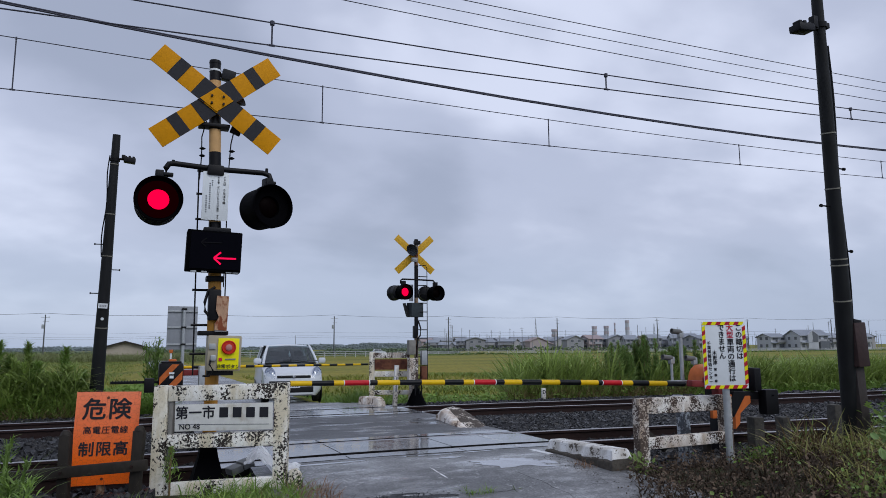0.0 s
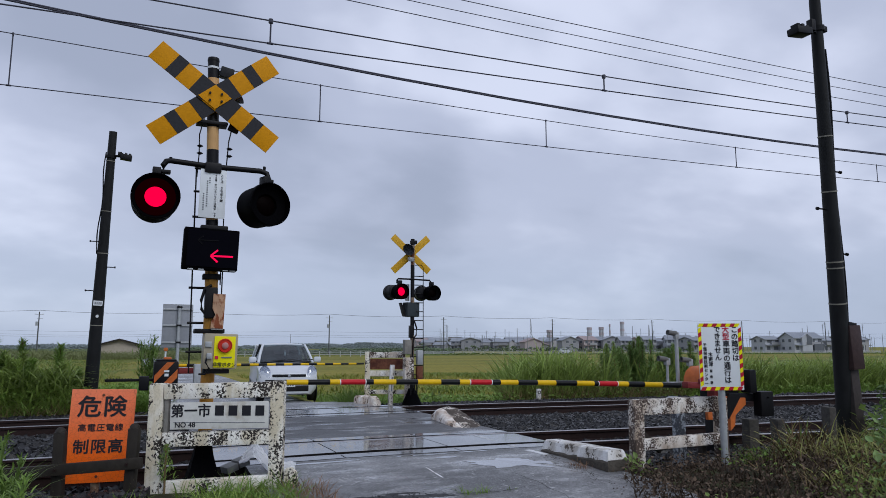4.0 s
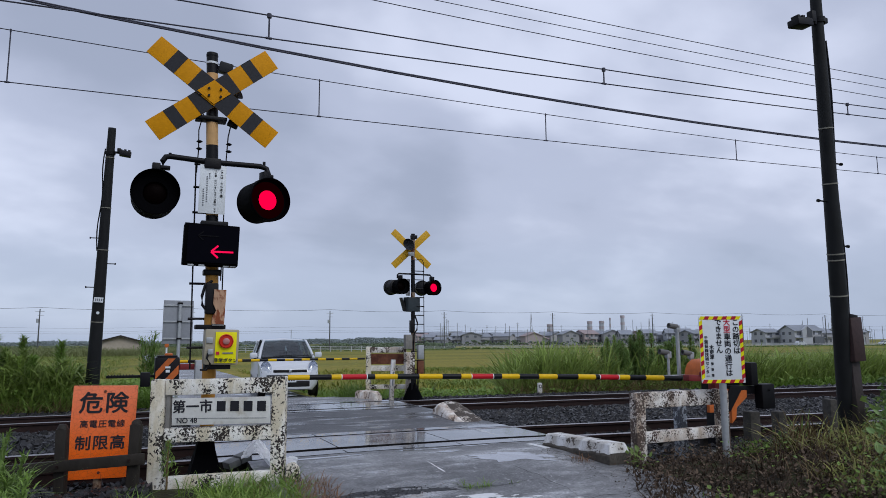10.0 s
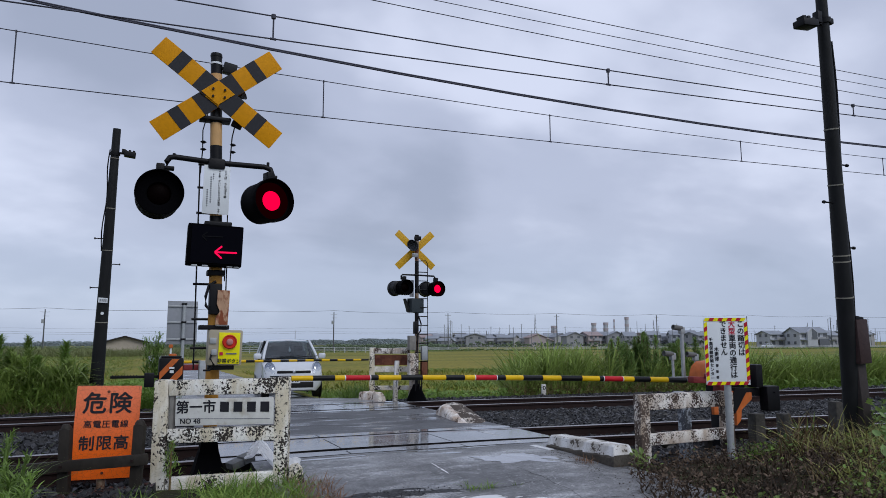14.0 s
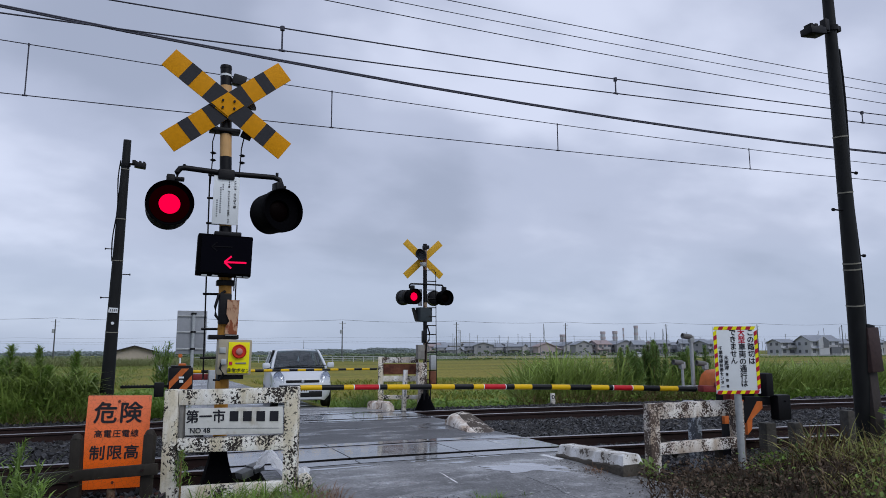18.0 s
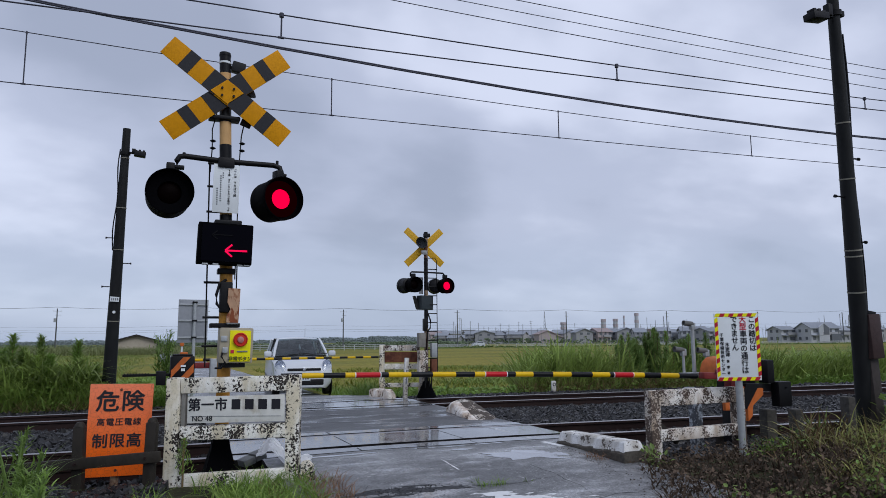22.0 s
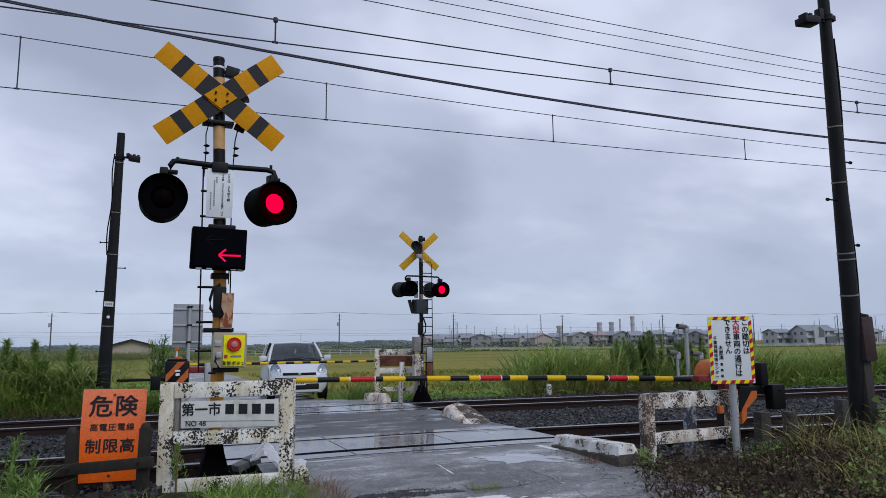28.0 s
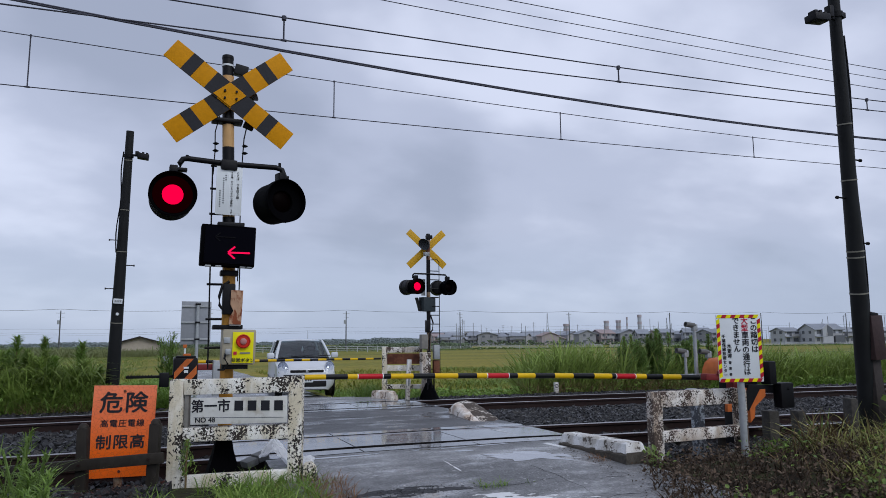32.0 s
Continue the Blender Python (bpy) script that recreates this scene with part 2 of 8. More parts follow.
def peeling(name, white, stain, bare, edge, fine=24.0, cluster=6.0, stained=0.6):
    """Old white paint: stained in streaks, flaked off in clusters down to dark timber."""
    m = bpy.data.materials.new(name)
    m.use_nodes = True
    nt = m.node_tree
    N, L = nt.nodes.new, nt.links.new
    b = nt.nodes["Principled BSDF"]
    b.inputs["Specular IOR Level"].default_value = 0.25
    tc = N("ShaderNodeTexCoord")

    def noise_(scale, detail, rough, stretch=(1, 1, 1), shift=0.0):
        mp, n = N("ShaderNodeMapping"), N("ShaderNodeTexNoise")
        mp.inputs["Scale"].default_value, mp.inputs["Location"].default_value = stretch, (shift, shift * 1.7, shift * 0.6)
        n.inputs["Scale"].default_value, n.inputs["Detail"].default_value, n.inputs["Roughness"].default_value = scale, detail, rough
        L(tc.outputs["Object"], mp.inputs[0]); L(mp.outputs[0], n.inputs["Vector"])
        return n.outputs["Fac"]

    def ramp_(v, a, c, lo=0.0, hi=1.0):
        r = N("ShaderNodeMapRange")
        for k, q in zip(("From Min", "From Max", "To Min", "To Max"), (a, c, lo, hi)):
            r.inputs[k].default_value = q
        L(v, r.inputs["Value"])
        return r.outputs[0]

    def mix_(f, a, c):
        x = N("ShaderNodeMix"); x.data_type = "RGBA"
        L(f, x.inputs[0])
        for s, q in ((6, a), (7, c)):
            if isinstance(q, tuple):
                x.inputs[s].default_value = (*q, 1)
            else:
                L(q, x.inputs[s])
        return x.outputs[2]

    sm = N("ShaderNodeMath"); sm.operation = "ADD"
    L(noise_(fine, 7.0, 0.66), sm.inputs[0]); L(ramp_(noise_(cluster, 2.0, 0.5, (1, 1, 0.7), 3.0), 0.25, 0.75, -0.20, 0.20), sm.inputs[1])
    chip = ramp_(sm.outputs[0], edge, edge + 0.022)
    streak = ramp_(noise_(7.0, 6.0, 0.6, (1, 1, 0.4), 9.0), 0.40, 0.60, 0.0, stained)
    grime = ramp_(noise_(60.0, 3.0, 0.6), 0.50, 0.75, 0.0, 0.35)
    paint = mix_(grime, mix_(streak, white, stain), tuple(q * 0.45 for q in stain))
    wood = mix_(noise_(35.0, 5.0, 0.6, (1, 1, 0.3), 5.0), tuple(q * 0.5 for q in bare), tuple(min(1, q * 1.7) for q in bare))
    L(mix_(chip, paint, wood), b.inputs["Base Color"])
    L(ramp_(chip, 0, 1, 0.5, 0.8), b.inputs["Roughness"])
    bp, ad = N("ShaderNodeBump"), N("ShaderNodeMath")
    ad.operation = "SUBTRACT"
    L(ramp_(noise_(70.0, 3.0, 0.5), 0, 1, 0.0, 0.5), ad.inputs[0]); L(chip, ad.inputs[1]); L(ad.outputs[0], bp.inputs["Height"])
    bp.inputs["Strength"].default_value, bp.inputs["Distance"].default_value = 0.6, 0.004
    L(bp.outputs[0], b.inputs["Normal"])
    return m


def tarmac(name, dry, wet, light, wet_edge, grain=0.4, stones=(0.60, 0.68), stretch=(1.0, 2.4, 1.0), rough=(0.46, 0.07)):
    """Rain-wet asphalt: coarse grain with pale stones, smooth film of water in streaks."""
    m = bpy.data.materials.new(name)
    m.use_nodes = True
    nt = m.node_tree
    N, L = nt.nodes.new, nt.links.new
    b = nt.nodes["Principled BSDF"]
    b.inputs["Specular IOR Level"].default_value = 0.5
    tc = N("ShaderNodeTexCoord")

    def noise_(scale, detail, rough_, st=(1, 1, 1)):
        mp, n = N("ShaderNodeMapping"), N("ShaderNodeTexNoise")
        mp.inputs["Scale"].default_value = st
        n.inputs["Scale"].default_value, n.inputs["Detail"].default_value, n.inputs["Roughness"].default_value = scale, detail, rough_
        L(tc.outputs["Object"], mp.inputs[0]); L(mp.outputs[0], n.inputs["Vector"])
        return n.outputs["Fac"]

    def ramp_(v, a, c, lo=0.0, hi=1.0):
        r = N("ShaderNodeMapRange")
        for k, q in zip(("From Min", "From Max", "To Min", "To Max"), (a, c, lo, hi)):
            r.inputs[k].default_value = q
        L(v, r.inputs["Value"])
        return r.outputs[0]

    def mul(a, c):
        x = N("ShaderNodeMath"); x.operation = "MULTIPLY"
        L(a, x.inputs[0]); L(c, x.inputs[1])
        return x.outputs[0]

    film = ramp_(noise_(1.1, 7.0, 0.6, stretch), *wet_edge)
    damp = ramp_(noise_(0.55, 5.0, 0.62, stretch), 0.38, 0.62, 0.55, 1.42)
    tone = mul(mul(ramp_(noise_(48.0, 5.0, 0.75), 0.3, 0.7, 1 - grain, 1 + grain), ramp_(noise_(9.0, 5.0, 0.65), 0.3, 0.7, 0.66, 1.34)), damp)
    mx = N("ShaderNodeMix"); mx.data_type = "RGBA"
    mx.inputs[6].default_value, mx.inputs[7].default_value = (*dry, 1), (*wet, 1)
    L(film, mx.inputs[0])
    sc = N("ShaderNodeVectorMath"); sc.operation = "SCALE"
    L(mx.outputs[2], sc.inputs[0]); L(tone, sc.inputs["Scale"])
    st = N("ShaderNodeMix"); st.data_type = "RGBA"
    st.inputs[7].default_value = (*light, 1)
    L(mul(ramp_(noise_(24.0, 3.0, 0.6), *stones), ramp_(noise_(3.0, 3.0, 0.5), 0.35, 0.6)), st.inputs[0])
    L(sc.outputs[0], st.inputs[6]); L(st.outputs[2], b.inputs["Base Color"])
    L(ramp_(film, 0, 1, *rough), b.inputs["Roughness"])
    bp = N("ShaderNodeBump")
    bp.inputs["Strength"].default_value, bp.inputs["Distance"].default_value = 0.9, 0.006
    L(mul(noise_(75.0, 4.0, 0.7), ramp_(film, 0, 1, 1.0, 0.06)), bp.inputs["Height"])
    L(bp.outputs[0], b.inputs["Normal"])
    return m


M = dict(
    # wet streaks paler than the dry asphalt: sky sheen put into the wet colour
    asphalt=tarmac("wet_asphalt", (0.165, 0.167, 0.172), (0.21, 0.213, 0.22), (0.40, 0.40, 0.40), (0.515, 0.63), grain=0.65),
    asphalt_mid=tarmac("dark_wet_asphalt", (0.068, 0.070, 0.074), (0.062, 0.064, 0.069), (0.20, 0.20, 0.20), (0.53, 0.63), grain=0.55, stones=(0.62, 0.70), rough=(0.50, 0.10)),
    panel=mat("wet_crossing_panel", (0.20, 0.205, 0.215), 0.10, var=0.25, scale=2.0, bump=0.04, bscale=25, second=(0.135, 0.14, 0.15), edge=(0.4, 0.62), rough2=0.04, spec=0.65),
    # slab sides near black: shade of the rail gaps put into the colour
    paneledge=mat("gap_shade_slab_edge", (0.012, 0.011, 0.011), 0.85, var=0.3, scale=8, bump=0.2, spec=0.1),
    ballast=mat("wet_ballast_stone", (0.0135, 0.0132, 0.014), 0.36, var=0.45, scale=12, bump=0.3, bscale=120, rand=0.9, spec=0.34),
    ballast_bed=mat("ballast_bed", (0.012, 0.012, 0.013), 0.8, var=0.4, scale=14, bump=1.0, bscale=30, bdist=0.03),
    railside=mat("rusted_rail", (0.021, 0.0105, 0.0092), 0.6, 0.0, var=0.35, scale=9, bump=0.2),
    railhead=mat("polished_rail_head", (0.36, 0.35, 0.36), 0.34, 1.0, var=0.1, scale=6, bump=0.03),
    sleeper=mat("old_sleeper", (0.06, 0.05, 0.042), 0.8, var=0.4, scale=6, bump=0.5, stretch=(1, 1, 1)),
    yellow=mat("yellow_reflective_sheet", (0.60, 0.255, 0.002), 0.6, var=0.12, scale=9, bump=0.03, spec=0.12),
    black=mat("black_paint", (0.014, 0.015, 0.020), 0.5, var=0.2, scale=9, bump=0.06),
    backyellow=mat("faded_yellow_board", (0.60, 0.34, 0.02), 0.5, var=0.15, scale=9, bump=0.04),
    steel_black=mat("black_steel", (0.0035, 0.0035, 0.005), 0.5, 0.0, var=0.3, scale=6, bump=0.1),
    poleblack=mat("blackened_mast", (0.0135, 0.0145, 0.0155), 0.6, var=0.45, scale=3, bump=0.2, stretch=(1, 1, 0.4)),
    poleyellow=mat("weathered_orange_pole", (0.46, 0.22, 0.035), 0.5, var=0.25, scale=6, bump=0.15, second=(0.16, 0.07, 0.03), edge=(0.6, 0.72), stretch=(1, 1, 0.5)),
    polecream=mat("faded_cream_pole", (0.55, 0.33, 0.14), 0.5, var=0.15, scale=6, bump=0.1),
    rustpole=mat("rusty_striped_pole", (0.27, 0.20, 0.14), 0.65, var=0.4, scale=5, bump=0.3, second=(0.09, 0.03, 0.015), edge=(0.5, 0.58)),
    redlens=mat("dark_red_lens", (0.0018, 0.0004, 0.0005), 0.5, var=0.1, scale=30, bump=0.05, spec=0.02),
    hood=mat("matt_black_hood", (0.0018, 0.0018, 0.0026), 0.7, var=0.2, scale=9, bump=0.05, spec=0.02),
    lit=glowing("lit_red_lens", (1.0, 0.0, 0.050), 1.25),
    # halo round the lit lens, built as three dimmer emissions
    litrim=glowing("dim_red_halo", (1.0, 0.0, 0.05), 0.30),
    litedge=glowing("faint_red_halo_edge", (1.0, 0.0, 0.05), 0.045),
    litglow=glowing("glow_on_the_lens_surround", (1.0, 0.0, 0.06), 0.007),
    arrowlit=glowing("lit_red_arrow", (1.0, 0.006, 0.09), 1.0),
    whiteboard=mat("white_enamel_board", (0.69, 0.73, 0.75), 0.4, var=0.05, scale=5, bump=0.02),
    ink=mat("black_lettering", (0.02, 0.02, 0.025), 0.5, var=0.05, bump=0),
    redink=mat("red_lettering", (0.5, 0.02, 0.05), 0.5, var=0.05, bump=0),
    greyink=mat("grey_small_print", (0.16, 0.17, 0.19), 0.5, var=0.05, bump=0),
    peel=peeling("peeling_white_paint", (0.90, 0.88, 0.82), (0.60, 0.52, 0.35), (0.034, 0.028, 0.024), 0.562, 46.0, 5.0, 0.8),
    peelbad=peeling("badly_peeled_paint", (0.82, 0.79, 0.74), (0.40, 0.30, 0.21), (0.060, 0.040, 0.031), 0.535, 55.0, 7.0, 0.8),
    peelpost=peeling("bare_post_with_paint_flecks", (0.74, 0.71, 0.66), (0.36, 0.27, 0.19), (0.085, 0.062, 0.05), 0.495, 48.0, 6.0, 0.9),
    kerbwhite=peeling("worn_white_kerb", (0.74, 0.74, 0.73), (0.40, 0.37, 0.32), (0.10, 0.085, 0.07), 0.605, 24.0, 4.0, 0.8),
    kerbfoot=mat("dirty_rough_concrete", (0.085, 0.075, 0.062), 0.85, var=0.45, scale=9, bump=0.9, bscale=40, bdist=0.02),
    concrete=mat("weathered_concrete", (0.22, 0.21, 0.19), 0.7, var=0.3, scale=6, bump=0.4),
    darkwood=mat("dark_weathered_post", (0.024, 0.020, 0.016), 0.6, var=0.45, scale=7, bump=0.4, stretch=(1, 1, 0.4)),
    orangepaint=mat("orange_machine_paint", (0.52, 0.13, 0.03), 0.45, var=0.25, scale=6, bump=0.1),
    redpaint=mat("dull_red_paint", (0.20, 0.03, 0.03), 0.5, var=0.25, scale=8, bump=0.1),
    boomyellow=mat("boom_yellow", (0.70, 0.43, 0.004), 0.4, var=0.12, scale=7, bump=0.05),
    boomred=mat("boom_red", (0.48, 0.010, 0.018), 0.4, var=0.12, scale=7, bump=0.05),
    boomblack=mat("boom_black", (0.004, 0.0045, 0.006), 0.4, var=0.2, scale=7, bump=0.05),
    galv=mat("galvanised_steel", (0.38, 0.40, 0.41), 0.45, 0.35, var=0.2, scale=8, bump=0.1),
    signback=mat("grey_sign_back", (0.27, 0.285, 0.31), 0.5, 0.2, var=0.1, scale=4, bump=0.05),
    beigebox=mat("beige_box_paint", (0.36, 0.32, 0.24), 0.5, var=0.15, scale=6, bump=0.1),
    rustplate=mat("dark_rusted_plate", (0.17, 0.065, 0.035), 0.6, var=0.35, scale=6, bump=0.2, second=(0.09, 0.03, 0.018), edge=(0.45, 0.6)),
    rustbox=mat("rust_stained_plate", (0.44, 0.27, 0.17), 0.6, var=0.25, scale=11, bump=0.2, second=(0.20, 0.055, 0.022), edge=(0.50, 0.57), stretch=(1, 1, 0.5)),
    fluo=mat("fluorescent_yellow", (0.80, 0.74, 0.004), 0.45, var=0.06, bump=0.03),
    buttonred=mat("red_button", (0.55, 0.03, 0.015), 0.3, var=0.08, bump=0.03),
    copper=mat("dark_wire", (0.055, 0.056, 0.075), 0.5, 0.0, var=0.2, bump=0),
    carwhite=mat("pearl_white_car_paint", (0.60, 0.625, 0.66), 0.28, 0.1, var=0.03, bump=0, coat=0.6),
    carblack=mat("black_trim", (0.012, 0.012, 0.013), 0.4, var=0.1, bump=0.05),
    tyre=mat("tyre_rubber", (0.018, 0.018, 0.018), 0.75, var=0.2, bump=0.2),
    chrome=mat("bright_metal", (0.6, 0.62, 0.65), 0.2, 1.0, var=0.05, bump=0),
    seat=mat("dark_interior", (0.075, 0.078, 0.082), 0.8, var=0.2, bump=0.2),
    carglass=glass("tinted_windscreen", (0.52, 0.60, 0.62), 0.03, 0.15),
    lampglass=glass("clear_lamp_glass", (0.85, 0.87, 0.9), 0.05),
)


# ---- mesh helpers ----
def box(bm, c, s, rot=(0, 0, 0), bev=0.0, taper=1.0):
    r = bmesh.ops.create_cube(bm, size=1.0)
    vs = r["verts"]
    for v in vs:
        k = taper if v.co.z > 0 else 1.0
        v.co = Vector((v.co.x * s[0] * k, v.co.y * s[1] * k, v.co.z * s[2]))
    bmesh.ops.transform(bm, matrix=pose(*c, *rot), verts=vs)
    if bev:
        es = list({e for v in vs for e in v.link_edges})
        bmesh.ops.bevel(bm, geom=es, offset=bev, segments=2, affect="EDGES", profile=0.6)
    return bm


def rod(bm, a, b, r, r2=None, seg=12, cap=True):
    a, b = Vector(a), Vector(b)
    d = b - a
    m = Matrix.Translation((a + b) / 2) @ d.to_track_quat("Z", "Y").to_matrix().to_4x4()
    bmesh.ops.create_cone(bm, cap_ends=cap, segments=seg, radius1=r, radius2=r if r2 is None else r2, depth=d.length, matrix=m)
    return bm


def tube(bm, pts, r, seg=6):
    pts = [Vector(p) for p in pts]
    rings = []
    for i, p in enumerate(pts):
        d = (pts[min(i + 1, len(pts) - 1)] - pts[max(i - 1, 0)]).normalized()
        q = d.to_track_quat("Z", "Y").to_matrix()
        rings.append([bm.verts.new(p + q @ Vector((math.cos(2 * math.pi * k / seg) * r, math.sin(2 * math.pi * k / seg) * r, 0))) for k in range(seg)])
    for a, b in zip(rings, rings[1:]):
        for k in range(seg):
            bm.faces.new((a[k], a[(k + 1) % seg], b[(k + 1) % seg], b[k]))
    bm.faces.new(rings[0][::-1]); bm.faces.new(rings[-1])
    return bm


def lathe(bm, profile, m=None, seg=32):
    """profile: (radius, z) turned about z, then moved by m."""
    rings, start = [], len(bm.verts)
    made = []
    for r, z in profile:
        ring = [bm.verts.new((r * math.cos(2 * math.pi * k / seg), r * math.sin(2 * math.pi * k / seg), z)) for k in range(seg)]
        rings.append(ring); made += ring
    for a, b in zip(rings, rings[1:]):
        for k in range(seg):
            bm.faces.new((a[k], a[(k + 1) % seg], b[(k + 1) % seg], b[k]))
    bm.faces.new(rings[0][::-1]); bm.faces.new(rings[-1])
    if m is not None:
        bmesh.ops.transform(bm, matrix=m, verts=made)
    return bm


def prism(bm, outline, depth, m=None):
    """outline in x, z; extruded along y by depth."""
    a = [bm.verts.new((x, 0, z)) for x, z in outline]
    b = [bm.verts.new((x, depth, z)) for x, z in outline]
    bm.faces.new(a); bm.faces.new(b[::-1])
    n = len(a)
    for k in range(n):
        bm.faces.new((a[k], b[k], b[(k + 1) % n], a[(k + 1) % n]))
    if m is not None:
        bmesh.ops.transform(bm, matrix=m, verts=a + b)
    bmesh.ops.recalc_face_normals(bm, faces=list({f for v in a + b for f in v.link_faces}))
    return bm


def B(fn, *a, **k):
    return fn(bmesh.new(), *a, **k)


def finish(name, bm, material, smooth=False):
    me = bpy.data.meshes.new(name)
    bm.normal_update()
    bm.to_mesh(me); bm.free()
    me.materials.append(M[material] if isinstance(material, str) else material)
    if smooth:
        for p in me.polygons:
            p.use_smooth = True
        me.set_sharp_from_angle(angle=radians(40))
    return me


def part(name, bm, material, parent, label="", smooth=True, at=None):
    ob = new(name, finish(name, bm, material, smooth))
    ob.parent = parent
    if at is not None:
        ob.matrix_basis = at
    return tagged(ob, label=label)


def thing(name, m, label, category, group="", kind=""):
    ob = new(name)
    ob.matrix_basis = m
    ob.empty_display_size = 0.2
    return tagged(ob, label, category, group, kind)


def solo(name, bm, material, label="", category="", group="", kind="", smooth=False, at=None):
    ob = new(name, finish(name, bm, material, smooth))
    if at is not None:
        ob.matrix_basis = at
    return tagged(ob, label, category, group, kind)


def pydata(name, verts, faces, material, **tags):
    me = bpy.data.meshes.new(name)
    me.from_pydata(verts, [], faces)
    me.update()
    me.materials.append(M[material] if isinstance(material, str) else material)
    return tagged(new(name, me), **tags)


def lettering(name, body, size, material, parent, at, spacing=1.0, depth=0.0015, align="CENTER", label="", bold=0.014, spread=1.0):
    """Raised letters in the built-in font, lying in the local x-z plane and facing -y."""
    cu = bpy.data.curves.new(name, "FONT")
    cu.body, cu.size, cu.extrude, cu.space_line = body, size, depth, spacing
    cu.align_x, cu.align_y = align, "CENTER"
    cu.resolution_u = 3
    cu.space_character = spread
    tmp = new(name, cu)
    bpy.context.view_layer.update()
    me = bpy.data.meshes.new_from_object(tmp.evaluated_get(bpy.context.evaluated_depsgraph_get()))
    bpy.data.objects.remove(tmp)
    me.materials.clear()
    me.materials.append(M[material])
    # thicker strokes: the letters laid over themselves a hair apart
    fat = bmesh.new()
    for k, (dx, dy) in enumerate(((-1, 0), (1, 0), (0, 1), (0, -1)) if bold else ((0, 0),)):
        n0 = len(fat.verts)
        fat.from_mesh(me)
        fat.verts.ensure_lookup_table()
        bmesh.ops.translate(fat, vec=(dx * size * bold, dy * size * bold, k * 0.0003), verts=fat.verts[n0:])
    fat.to_mesh(me)
    fat.free()
    ob = new(name, me)
    ob.parent = parent
    ob.matrix_basis = at @ pose(0, 0, 0, 90, 0, 0)
    return tagged(ob, label=label)


def field(r, d):
    """A point of the plain r metres to the right of the view line and d metres along it."""
    a = radians(23.5)
    return d * math.sin(a) + r * math.cos(a), d * math.cos(a) - r * math.sin(a)


# ---- ground, road and tracks ----
ROAD_L, ROAD_R = 0.75, 4.62
RAILS = ((7.5, 8.57), (11.98, 13.05))


def bend(x, y):
    """How far the tracks swing towards the near side as they leave the crossing."""
    w = max(0.0, min(1.0, (y - 8.0) / 4.5))
    k, x0 = 0.128 - 0.016 * w, 3.9 + 2.1 * w
    q = (x - x0) / 0.6
    grow = 0.6 * (math.log1p(math.exp(q)) if q < 30 else q)
    return -k * min(grow, 14 + 0.4 * max(0, grow - 14))


def road_z(y):
    if y < 6.9:
        return -0.012 * (6.9 - y) if y > 6.4 else -0.006 - 0.060 * (6.4 - y)
    if y <= 13.7:
        return 0.0
    if y < 20:
        return -0.34 * (1 - math.cos((y - 13.7) / 6.3 * math.pi)) / 2
    return -0.34 - 0.31 * min(1, (y - 20) / 60)


def ground_z(x, y):
    if y < 6.3:
        z = -0.12 - 0.055 * (6.3 - y)
    elif y < 6.9:
        z = -0.12 - 0.16 * (y - 6.3) / 0.6
    elif y < 15.0:
        z = -0.28
    elif y < 18.5:
        z = -0.24 - 0.59 * (y - 15.0) / 3.5
    else:
        z = -0.83
    inroad = max(ROAD_L - 0.15 - x, x - ROAD_R - 0.15, 0)
    if inroad < 2.5 and not 6.9 < y < 14.0:
        k = inroad / 2.5
        z = (road_z(y) - 0.06) * (1 - k) + z * k
    # weedy bank to the right of the near road, falling to the ballast behind the guard frame
    if x > 4.9 and y < 6.9:
        z += 0.16 * min(1, (x - 4.9) / 2.0) * max(0, min(1, (6.3 - y) / 1.2))
        drop = max(0, min(1, (y - 5.85) / 0.3)) * min(1, (x - 4.9) / 0.3)
        z = z * (1 - drop) - 0.40 * drop
    far = max(0, min(1, (y - 17) / 6))
    return z + 0.03 * noise.noise((x * 0.9, y * 0.9, 0)) * (1 - 0.6 * far)


def spaced(stops):
    out = []
    for a, b, step in stops:
        n = max(1, round((b - a) / step))
        out += [a + (b - a) * i / n for i in range(n)]
    return out + [stops[-1][1]]


